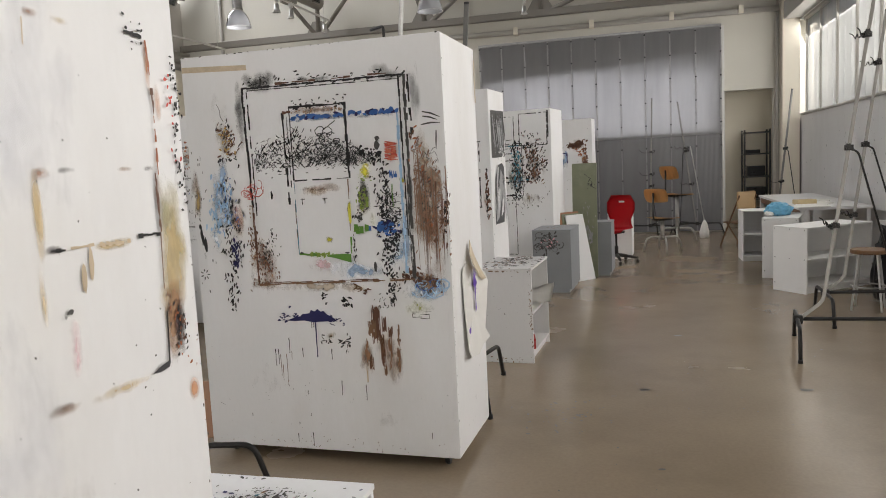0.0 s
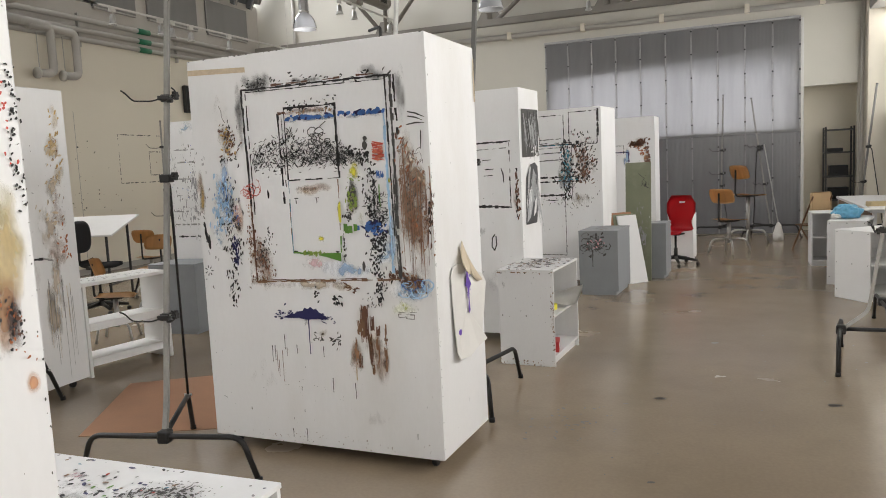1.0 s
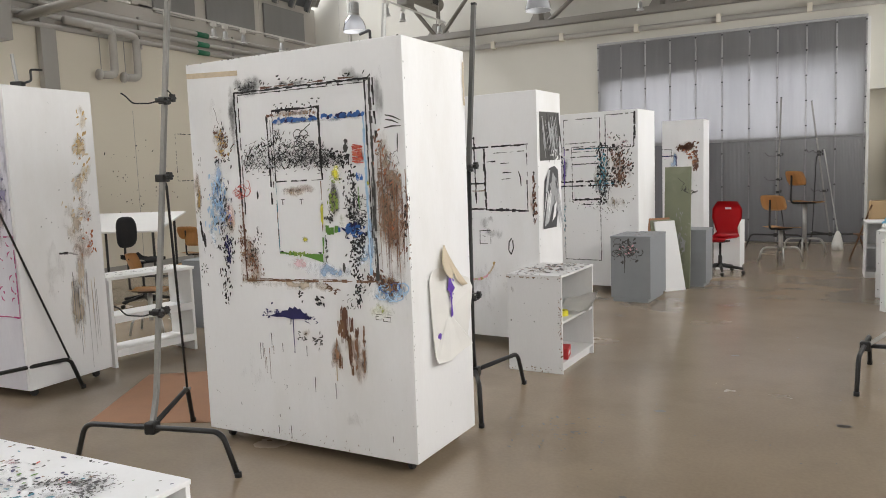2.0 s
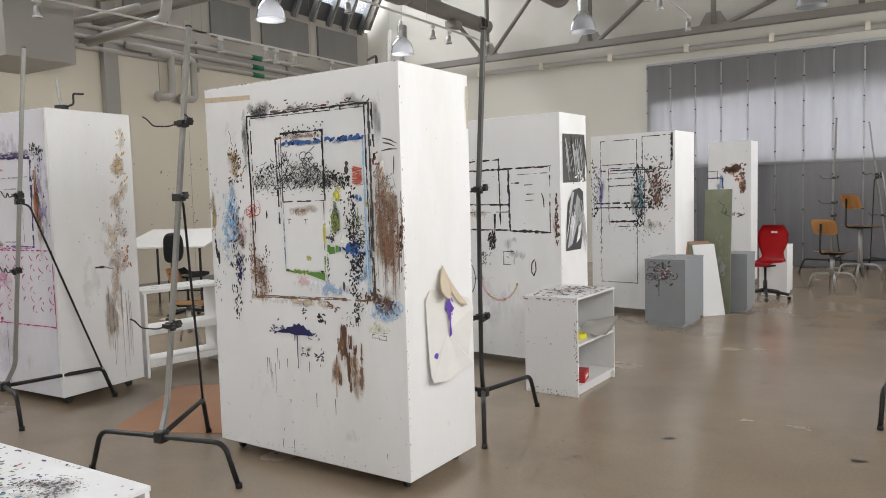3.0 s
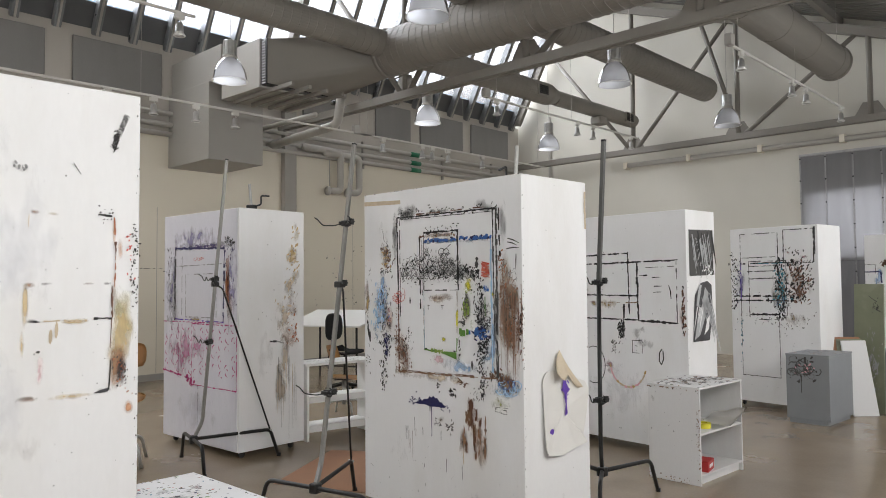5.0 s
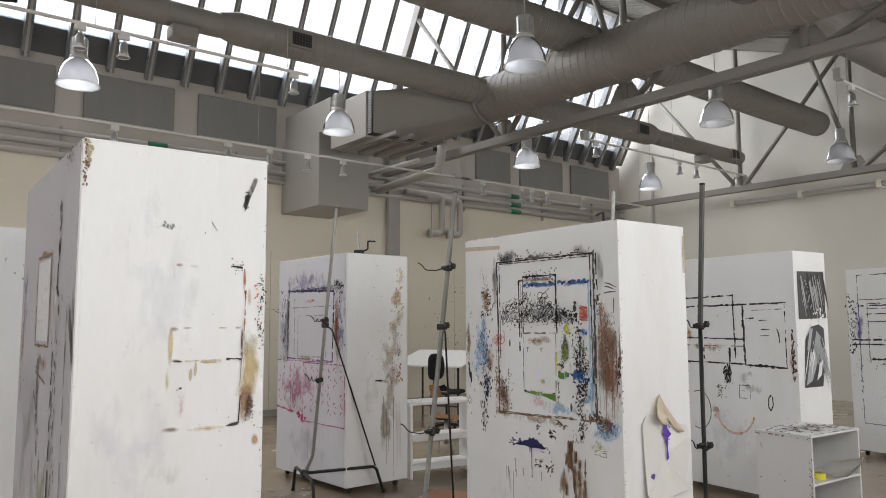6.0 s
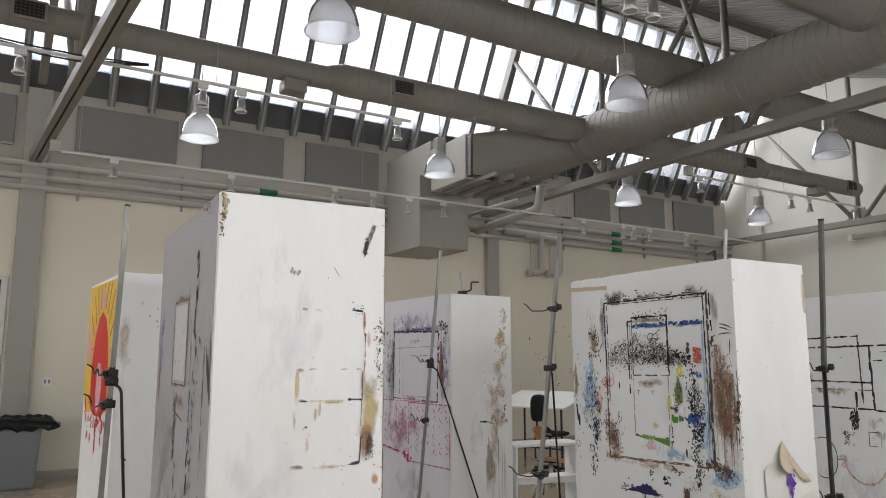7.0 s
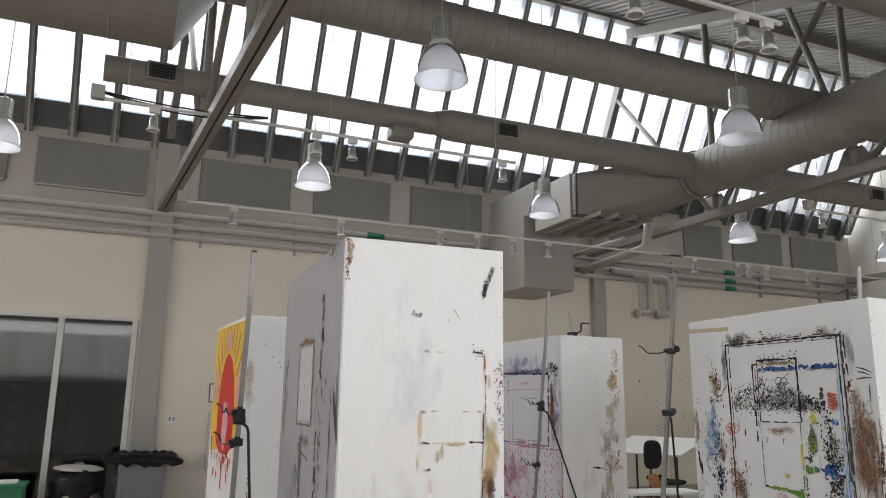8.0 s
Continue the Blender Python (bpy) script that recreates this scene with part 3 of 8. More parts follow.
for key, c, lo_, hi_, sc, st in (
    ("soot", (0.03, 0.03, 0.03), 0.30, 0.62, 22, (1, 1, 1)), ("umber", (0.19, 0.09, 0.045), 0.30, 0.58, 20, (1, 1, 0.5)), ("tan", (0.50, 0.40, 0.27), 0.26, 0.60, 9, (1, 1, 0.5)),
    ("ochre", (0.58, 0.42, 0.16), 0.28, 0.62, 11, (1, 1, 0.5)), ("blue", (0.05, 0.16, 0.50), 0.30, 0.60, 18, (1, 1, 1)), ("paleblue", (0.42, 0.60, 0.78), 0.22, 0.62, 10, (1, 1, 1)), ("green", (0.22, 0.32, 0.05), 0.28, 0.58, 16, (1, 1, 1)),
    ("yellow", (0.76, 0.70, 0.06), 0.24, 0.52, 12, (1, 1, 1)), ("red", (0.60, 0.14, 0.08), 0.26, 0.56, 14, (1, 1, 2.5)), ("rust", (0.46, 0.18, 0.06), 0.28, 0.58, 13, (1, 1, 0.6)), ("pink", (0.80, 0.52, 0.55), 0.22, 0.62, 10, (1, 1, 1)),
    ("violet", (0.25, 0.16, 0.50), 0.24, 0.60, 12, (1, 1, 1)), ("grey", (0.35, 0.35, 0.36), 0.28, 0.70, 8, (1, 1, 0.6)), ("wash", (0.62, 0.65, 0.74), 0.20, 0.70, 5, (1, 1, 0.4)), ("dirt", (0.44, 0.40, 0.34), 0.36, 0.78, 7, (1, 1, 0.4)), ("lime", (0.62, 0.66, 0.20), 0.26, 0.60, 10, (1, 1, 0.6)),
):
    STAIN[key] = paint_stain("stain_" + key, c, lo_ + 0.09, hi_ + 0.06, sc, st, 0.35 if key in ("wash", "dirt") else 0.75)
STAIN["smudge"] = paint_stain("stain_smudge", (0.035, 0.033, 0.032), 0.30, 0.62, 30, (1, 1, 1), 0.85)
STAIN["smudge_brown"] = paint_stain("stain_smudge_brown", (0.30, 0.17, 0.09), 0.32, 0.66, 26, (1, 1, 0.5), 0.8)
for key, c in dict(brown=(0.36, 0.20, 0.11), ochre=(0.62, 0.46, 0.22), rust=(0.60, 0.28, 0.12), olive=(0.42, 0.40, 0.22), sage=(0.34, 0.36, 0.28), lilac=(0.34, 0.31, 0.50), plum=(0.16, 0.12, 0.24), magenta=(0.62, 0.30, 0.45), soot=(0.07, 0.068, 0.066), tan=(0.58, 0.48, 0.36), blue=(0.36, 0.52, 0.74), dark=(0.06, 0.045, 0.05)).items():
    STAIN["soft_" + key] = paint_stain("stain_soft_" + key, c, 0.22, 0.62, 11, (1, 1, 0.45), 0.72, 5, 0.6)
STAIN["smudge_ochre"] = paint_stain("stain_smudge_ochre", (0.56, 0.38, 0.17), 0.30, 0.66, 22, (1, 1, 0.5), 0.7)
# dry-brushed marks: colour, grain per metre across and up, bare share
DRY = dict(
    ink=((0.016, 0.016, 0.017), 75, 60, 0.16), ink_tall=((0.018, 0.018, 0.02), 85, 34, 0.36), 
    ink_violet=((0.06, 0.04, 0.13), 30, 90, 0.0), ink_grey=((0.34, 0.34, 0.35), 80, 22, 0.24),
    soot=((0.05, 0.048, 0.046), 140, 120, 0.22), umber=((0.30, 0.19, 0.12), 140, 80, 0.26), rust=((0.46, 0.20, 0.08), 100, 60, 0.08), red=((0.62, 0.17, 0.10), 50, 140, -0.05), green=((0.22, 0.32, 0.05), 90, 70, 0.10),
)
for key, (c, _a, _b, _t) in DRY.items():
    PAINT["dry_" + key] = mat("dry_paint_" + key, c, 0.55, var=0.2, scale=25, grain=120, bump=0.04)


def lattice_noise(x, y, seed):
    """Smooth value noise in the range -1 to 1 for arrays of points."""
    xi, yi = np.floor(x).astype(int), np.floor(y).astype(int)
    fx, fy = x - xi, y - yi
    fx, fy = fx * fx * (3 - 2 * fx), fy * fy * (3 - 2 * fy)

    def corner(a, b):
        h = np.sin(a * 127.1 + b * 311.7 + seed * 74.7) * 43758.5453
        return 2 * (h - np.floor(h)) - 1

    low_ = corner(xi, yi) * (1 - fx) + corner(xi + 1, yi) * fx
    top_ = corner(xi, yi + 1) * (1 - fx) + corner(xi + 1, yi + 1) * fx
    return low_ * (1 - fy) + top_ * fy


class Face:
    """Paint laid on one face of a panel: u to the right, v up, in metres, collected by colour."""

    def __init__(self, owner, origin, across, up=(0, 0, 1)):
        self.owner, self.o, self.a, self.up = owner, Vector(origin), Vector(across), Vector(up)
        self.n = self.a.cross(self.up).normalized()
        self.flat, self.clouds, self.order, self.fine = {}, [], {}, 1.0

    def at(self, u, v, k):
        return self.o + u * self.a + v * self.up + (0.0016 + 0.00045 * k) * self.n

    def poly(self, colour, pts):
        vs, fs = self.flat.setdefault(colour, ([], []))
        k = self.order.setdefault(colour, len(self.order))
        i = len(vs)
        vs.extend(self.at(u, v, k) for u, v in pts)
        fs.append(tuple(range(i, i + len(pts))))

    def ribbon(self, colour, pts, w):
        for i in range(len(pts) - 1):
            (x0, y0), (x1, y1) = pts[i], pts[i + 1]
            d = math.hypot(x1 - x0, y1 - y0) or 1e-6
            nx, ny = -(y1 - y0) / d, (x1 - x0) / d
            w0, w1 = (w[i], w[i + 1]) if isinstance(w, list) else (w, w)
            self.poly(colour, [(x0 - nx * w0 / 2, y0 - ny * w0 / 2), (x1 - nx * w1 / 2, y1 - ny * w1 / 2), (x1 + nx * w1 / 2, y1 + ny * w1 / 2), (x0 + nx * w0 / 2, y0 + ny * w0 / 2)])

    def blot(self, colour, u, v, ru, rv, turn=0.0, n=7, rough=0.35):
        c, s = math.cos(turn), math.sin(turn)
        pts = []
        for k in range(n):
            a, r = k * math.tau / n, 1 + rnd.uniform(-rough, rough)
            x, y = ru * r * math.cos(a), rv * r * math.sin(a)
            pts.append((u + c * x - s * y, v + s * x + c * y))
        self.poly(colour, pts)

    def line(self, colour, u0, v0, u1, v1, w=0.008, wobble=0.3, gaps=0.0, seg=0.035):
        """A brushed edge line of uneven width, with gaps."""
        n = max(2, int(math.hypot(u1 - u0, v1 - v0) / seg))
        for i in range(n):
            if rnd.random() < gaps:
                continue
            a, b = i / n, (i + 1.1) / n
            ww = w * rnd.uniform(1 - wobble, 1 + wobble)
            j = rnd.uniform(-0.2, 0.2) * w
            self.ribbon(colour, [(u0 + (u1 - u0) * a + j, v0 + (v1 - v0) * a + j), (u0 + (u1 - u0) * b + j, v0 + (v1 - v0) * b + j)], [ww, ww * rnd.uniform(0.6, 1.2)])

    def rect(self, colour, u0, v0, u1, v1, w=0.008, gaps=0.1):
        for a in ((u0, v0, u1, v0), (u1, v0, u1, v1), (u1, v1, u0, v1), (u0, v1, u0, v0)):
            self.line(colour, *a, w, 0.5, gaps)

    def flecks(self, colour, n, u0, v0, u1, v1, size=0.012, long=2.2, lean=None, spread=0.5):
        """Short brush touches strewn over a box, thicker towards its middle."""
        for _ in range(n):
            u = u0 + (u1 - u0) * min(max(rnd.gauss(0.5, 0.26), 0), 1)
            v = v0 + (v1 - v0) * min(max(rnd.gauss(0.5, 0.27), 0), 1)
            s = size * rnd.uniform(0.2, 0.95)
            t = rnd.uniform(0, math.pi) if lean is None else lean + rnd.gauss(0, spread)
            self.blot(colour, u, v, s * long * rnd.uniform(0.5, 1.1) / 2, s / 2, t, rnd.choice((5, 6, 7)), 0.3)

    def scribble(self, colour, n, u0, v0, u1, v1, w=0.004, size=0.03):
        for _ in range(n):
            u, v = rnd.uniform(u0, u1), v0 + (v1 - v0) * rnd.triangular(0, 1, 0.3)
            a, r = rnd.uniform(0, math.tau), size * rnd.uniform(0.3, 1)
            pts = []
            for k in range(rnd.randint(4, 9)):
                a += rnd.uniform(0.5, 1.0)
                pts.append((u + r * math.cos(a), v + 0.8 * r * math.sin(a)))
                u += rnd.uniform(-0.006, 0.008)
            self.ribbon(colour, pts, w * rnd.uniform(0.6, 1.6))

    def drip(self, colour, u, v, length, w=0.005):
        pts, k = [], 6
        for i in range(k + 1):
            pts.append((u + rnd.uniform(-0.0015, 0.0015), v - length * i / k))
        self.ribbon(colour, pts, [w * (1 - 0.5 * i / k) for i in range(k + 1)])
        self.blot(colour, u, v - length, w * 0.5, w * 0.8, 0, 6, 0.1)

    def bristle(self, colour, u, v, w, h, n=10, lean=math.pi / 2, fine=0.006):
        """A broad brush mark of parallel bristle trails."""
        for _ in range(n):
            x, y0, ln = u + rnd.uniform(-w / 2, w / 2), v + h / 2 * rnd.uniform(0.4, 1), h * rnd.uniform(0.5, 1)
            dx = math.cos(lean) * ln
            self.ribbon(colour, [(x, y0), (x + dx * 0.5 + rnd.uniform(-0.003, 0.003), y0 - ln / 2), (x + dx, y0 - ln)], [fine * rnd.uniform(0.5, 1.5), fine * rnd.uniform(0.8, 1.8), fine * 0.4])

    def dabs(self, colour, n, path, size=0.02, long=2.5, lean=1.4, spread=0.4):
        """Comma-shaped brush touches scattered along a path of (u, v, half width)."""
        for _ in range(n):
            k = rnd.random() * (len(path) - 1)
            i = min(int(k), len(path) - 2)
            f = k - i
            (u0, v0, w0), (u1, v1, w1) = path[i], path[i + 1]
            u = u0 + (u1 - u0) * f + rnd.gauss(0, 0.62) * (w0 + (w1 - w0) * f)
            v = v0 + (v1 - v0) * f + rnd.gauss(0, 0.02)
            a, ln, wd = lean + rnd.gauss(0, spread), size * long * rnd.uniform(0.35, 1.0), size * rnd.uniform(0.35, 1.0) * 0.5
            du, dv, bow = math.cos(a) * ln / 2, math.sin(a) * ln / 2, rnd.uniform(-0.25, 0.25) * ln
            nu, nv = -math.sin(a), math.cos(a)
            self.poly(colour, [(u - du, v - dv), (u - du * 0.3 + nu * (bow * 0.6 - wd), v - dv * 0.3 + nv * (bow * 0.6 - wd)), (u + du * 0.6 + nu * (bow * 0.4 - wd), v + dv * 0.6 + nv * (bow * 0.4 - wd)), (u + du, v + dv), (u + du * 0.5 + nu * (bow * 0.4 + wd), v + dv * 0.5 + nv * (bow * 0.4 + wd)), (u - du * 0.3 + nu * (bow * 0.6 + wd * 0.7), v - dv * 0.3 + nv * (bow * 0.6 + wd * 0.7))])

    def bar(self, colour, u, v0, v1, w, gaps=0.25, drift=0.0):
        """A loaded upright brush bar from v0 down to v1: narrow trails side by side, broken towards the end."""
        k = max(3, int(w / 0.004))
        for i in range(k):
            x = u + w * ((i + 0.5) / k - 0.5)
            top, end = v0 - rnd.uniform(0, 0.03), v1 + rnd.uniform(0, 0.22) * (v0 - v1)
            y = top
            while y > end:
                step_ = rnd.uniform(0.02, 0.07)
                if rnd.random() > gaps * ((v0 - y) / (v0 - v1)) ** 0.7 * 1.6:
                    e = max(end, y - step_)
                    o0, o1 = drift * (v0 - y), drift * (v0 - e)
                    self.poly(colour, [(x + o0 - w / k * 0.62, y), (x + o1 - w / k * 0.55, e), (x + o1 + w / k * 0.55, e), (x + o0 + w / k * 0.62, y)])
                y -= step_

    def thicket(self, colour, n, u0, u1, base, crest, w=0.0032):
        """Short crossing strokes rising from a base line up to a crest given at even steps."""
        for _ in range(n):
            f = rnd.random()
            u = u0 + (u1 - u0) * f
            k = f * (len(crest) - 1)
            i = min(int(k), len(crest) - 2)
            top = crest[i] + (crest[i + 1] - crest[i]) * (k - i)
            v = base + (top - base) * rnd.random() ** 1.25
            a, ln = rnd.choice((0.8, 1.0, 2.2, 2.4, 0.5)) + rnd.gauss(0, 0.25), rnd.uniform(0.012, 0.042)
            bow = rnd.uniform(-0.35, 0.35) * ln
            du, dv = math.cos(a) * ln / 2, math.sin(a) * ln / 2
            q = w * rnd.uniform(0.5, 1.6)
            self.ribbon(colour, [(u - du, v - dv), (u - dv * bow / ln, v + du * bow / ln), (u + du, v + dv)], [q * 0.5, q * 1.2, q * 0.4])

    def stain(self, key, u, v, w, h):
        """A thin cloud of paint with a faded rim, laid when the face is finished."""
        self.clouds.append((key, u, v, w, h))

    def dry_brush(self, key, u, v, w, h):
        """Broken marks of paint that thin out towards a ragged rim, each run of a brush row a face."""
        colour, gu, gv, bare = DRY[key]
        c = 0.0028 / self.fine ** 0.5
        gu, gv = gu * self.fine, gv * self.fine
        seed = rnd.randint(1, 900)
        us, vs = np.arange(u - w / 2, u + w / 2, c), np.arange(v - h / 2, v + h / 2, c)
        x, y = np.meshgrid(us, vs)
        wu = lattice_noise(x * 14, y * 14, seed + 1)
        wv = lattice_noise(x * 14, y * 14, seed + 2)
        x2, y2 = x + 0.012 * wu, y + 0.02 * wv
        n = lattice_noise(x2 * gu, y2 * gv, seed) + 0.55 * lattice_noise(x2 * gu * 2.1, y2 * gv * 2.1, seed + 3) + 0.5 * lattice_noise(x * 10, y * 7, seed + 4)
        r2 = ((x - u) / (w / 2)) ** 2 + ((y - v) / (h / 2)) ** 2 + 0.35 * wu
        on = n > bare + 0.95 * np.clip(r2, 0, 4)
        for j in range(on.shape[0]):
            y0 = float(vs[j])
            row = np.flatnonzero(np.diff(np.concatenate(([0], on[j].astype(int), [0]))))
            for a, b in zip(row[::2], row[1::2]):
                e0, e1 = rnd.uniform(-0.4, 0.4) * c, rnd.uniform(-0.4, 0.4) * c
                a, b = u - w / 2 + int(a) * c, u - w / 2 + int(b) * c
                self.poly("dry_" + key, [(a + e0, y0), (b + e1, y0), (b - e1, y0 + c), (a - e0, y0 + c)])

    def lay_clouds(self):
        laid = []
        for key, u, v, w, h in self.clouds:
            if key in DRY:
                self.dry_brush(key, u, v, w, h)
                continue
            crowd = 0
            for i in range(7):
                for j in range(7):
                    x, y = u + w * (i / 6 - 0.5), v + h * (j / 6 - 0.5)
                    crowd = max(crowd, sum(abs(x - c[1]) < c[3] / 2 and abs(y - c[2]) < c[4] / 2 for c in laid))
            if crowd > 3:
                continue
            laid.append((key, u, v, w, h))
            me = bpy.data.meshes.new("paint_smear")
            k = -2.8 + 0.1 * len(laid)
            me.from_pydata([self.at(u - w / 2, v - h / 2, k), self.at(u + w / 2, v - h / 2, k), self.at(u + w / 2, v + h / 2, k), self.at(u - w / 2, v + h / 2, k)], [], [(0, 1, 2, 3)])
            uv_ = me.uv_layers.new(name="uv")
            for i, c in enumerate(((0, 0), (1, 0), (1, 1), (0, 1))):
                uv_.data[i].uv = c
            me.materials.append(STAIN[key])
            new("paint_smear", me).parent = self.owner

    def finish(self):
        self.lay_clouds()
        for colour, (vs, fs) in self.flat.items():
            me = bpy.data.meshes.new("paint_layer")
            me.from_pydata(vs, [], fs)
            me.materials.append(PAINT[colour])
            ob = new("paint_layer", me)
            ob.parent = self.owner
            tagged(ob, colour.replace("dry_", "").replace("ink_", "").replace("ink", "black") + " paint marks", kind="stuff")


def front(owner, proud=0.0):
    return Face(owner, (0, -proud, 0), (1, 0, 0))


def side(owner, w):
    return Face(owner, (w, 0, 0), (0, 1, 0))


# main panel, front
p = front(panel_main)
for key, u, v, w, h in (
    ("yellow", 1.15, 1.725, 0.13, 0.14), ("yellow", 1.366, 1.66, 0.07, 0.13), ("yellow", 0.905, 1.332, 0.13, 0.08), ("yellow", 1.036, 1.52, 0.045, 0.20), ("soft_soot", 1.125, 1.60, 0.09, 0.20), ("soft_olive", 1.12, 1.54, 0.11, 0.26), ("soft_brown", 0.87, 2.086, 0.38, 0.055), ("soft_brown", 0.86, 1.645, 0.34, 0.07), ("soft_blue", 0.87, 2.045, 0.38, 0.05), ("soft_blue", 1.22, 2.040, 0.30, 0.05), ("soft_rust", 1.305, 1.84, 0.09, 0.15),
    ("soft_soot", 0.50, 2.275, 0.32, 0.16), ("soft_soot", 0.375, 2.10, 0.09, 0.46), ("soft_soot", 1.31, 2.275, 0.36, 0.12), ("soft_soot", 1.445, 2.15, 0.11, 0.40), ("soft_soot", 1.40, 1.62, 0.05, 0.9), ("soft_blue", 1.47, 1.07, 0.34, 0.20), ("soft_brown", 1.46, 1.11, 0.20, 0.13), ("soft_blue", 1.36, 1.36, 0.11, 0.5), ("soft_tan", 0.80, 1.07, 0.7, 0.07), ("soft_blue", 1.05, 1.17, 0.4, 0.12), ("soft_brown", 0.03, 1.58, 0.08, 0.44), ("soft_tan", 0.26, 1.94, 0.16, 0.26), ("soft_rust", 0.30, 1.46, 0.10, 0.3),
    ("smudge", 0.50, 2.272, 0.28, 0.09), ("smudge", 0.85, 2.262, 0.4, 0.05),
    ("soft_tan", 1.50, 1.60, 0.27, 0.8), ("soft_brown", 1.53, 1.42, 0.22, 0.75), ("smudge_brown", 1.52, 1.55, 0.22, 0.7),
    ("smudge_brown", 0.03, 1.58, 0.07, 0.42), ("ochre", 0.03, 1.60, 0.08, 0.40), ("smudge_brown", 0.46, 1.24, 0.20, 0.36), ("soft_brown", 0.45, 1.20, 0.24, 0.36), ("smudge_ochre", 0.42, 1.08, 0.36, 0.12), ("umber", 0.40, 1.36, 0.08, 0.4),
    ("paleblue", 0.21, 1.60, 0.20, 0.44), ("paleblue", 0.16, 1.40, 0.14, 0.3), ("soft_blue", 0.22, 1.62, 0.18, 0.5), ("pink", 0.30, 1.50, 0.10, 0.3), ("smudge_ochre", 0.26, 1.94, 0.12, 0.18),
    ("smudge_brown", 0.87, 2.085, 0.36, 0.05), ("umber", 0.87, 2.082, 0.34, 0.045), ("smudge_brown", 0.86, 1.642, 0.30, 0.05), ("smudge_ochre", 0.86, 1.625, 0.32, 0.07), ("blue", 0.87, 2.050, 0.36, 0.045), ("blue", 1.20, 2.045, 0.30, 0.045), ("paleblue", 0.95, 2.035, 0.7, 0.03),
    ("red", 1.305, 1.845, 0.075, 0.13), ("red", 1.305, 1.83, 0.06, 0.10), ("yellow", 1.15, 1.725, 0.12, 0.12), ("green", 1.145, 1.70, 0.09, 0.14), ("soot", 1.125, 1.60, 0.08, 0.16), ("green", 1.12, 1.58, 0.08, 0.2), ("smudge_ochre", 1.10, 1.52, 0.09, 0.16),
    ("yellow", 1.366, 1.66, 0.06, 0.10), ("yellow", 0.905, 1.332, 0.10, 0.06), ("yellow", 1.036, 1.52, 0.035, 0.16), ("lime", 1.18, 1.46, 0.10, 0.2), ("green", 0.84, 1.256, 0.24, 0.04), ("lime", 0.98, 1.25, 0.12, 0.06), ("green", 1.10, 1.40, 0.17, 0.045),
    ("paleblue", 1.37, 1.38, 0.10, 0.5), ("paleblue", 1.30, 1.24, 0.16, 0.3), ("paleblue", 1.48, 1.07, 0.30, 0.18), ("paleblue", 1.44, 1.04, 0.32, 0.14), ("umber", 1.47, 1.10, 0.16, 0.13), ("smudge_brown", 1.42, 1.13, 0.12, 0.10), ("paleblue", 1.58, 1.16, 0.10, 0.24),
    ("pink", 0.84, 1.19, 0.26, 0.10), ("paleblue", 1.08, 1.16, 0.34, 0.10), ("smudge_ochre", 1.02, 1.06, 0.24, 0.07), ("smudge_brown", 0.96, 1.085, 0.34, 0.045), ("grey", 1.23, 1.88, 0.05, 0.10), ("lime", 1.42, 0.95, 0.26, 0.14), ("grey", 1.07, 1.76, 0.10, 0.05),
    ("smudge_ochre", 0.87, 0.78, 0.10, 0.10), ("smudge_brown", 1.08, 0.62, 0.10, 0.34), ("smudge_brown", 1.20, 0.72, 0.22, 0.4), ("smudge_brown", 1.28, 0.66, 0.06, 0.34), ("soft_brown", 1.09, 0.60, 0.10, 0.34), ("soft_brown", 1.25, 0.66, 0.14, 0.36), ("dirt", 0.4, 0.5, 0.7, 0.5), ("dirt", 0.25, 2.1, 0.5, 0.4), ("dirt", 1.2, 0.3, 0.8, 0.3),
):
    p.stain(key, u, v, w, h)
p.poly("tan", [(0.005, 2.395), (0.44, 2.375), (0.44, 2.345), (0.005, 2.362)])
# the large outline
p.line("black", 0.398, 2.240, 1.40, 2.243, 0.011, 0.4)
p.line("brown", 0.62, 2.254, 1.30, 2.256, 0.010, 0.6, 0.3)
p.line("black", 0.43, 2.226, 1.37, 2.222, 0.005, 0.5, 0.1)
p.dabs("black", 60, [(0.42, 2.262, 0.012), (0.60, 2.270, 0.02), (0.9, 2.256, 0.008), (1.42, 2.258, 0.016)], 0.010, 3.5, 0.5, 0.5)
p.line("black", 0.400, 2.243, 0.414, 1.55, 0.014, 0.35, 0.01)
p.line("brown", 0.414, 1.55, 0.418, 1.10, 0.013, 0.5, 0.03)
p.line("black", 0.43, 2.22, 0.438, 1.50, 0.007, 0.5, 0.12)
p.line("soot", 1.404, 2.243, 1.408, 1.12, 0.016, 0.35, 0.02)
p.line("black", 1.372, 2.235, 1.382, 1.36, 0.009, 0.4, 0.03)
p.line("black", 1.424, 2.24, 1.436, 1.92, 0.012, 0.6, 0.1)
p.line("soot", 1.393, 1.7, 1.396, 1.10, 0.007, 0.5, 0.1)
p.line("umber", 0.42, 1.084, 1.40, 1.112, 0.010, 0.5, 0.05)
p.line("brown", 0.45, 1.094, 1.36, 1.118, 0.005, 0.5, 0.2)
p.line("brown", 0.42, 1.12, 0.42, 1.085, 0.012, 0.4)
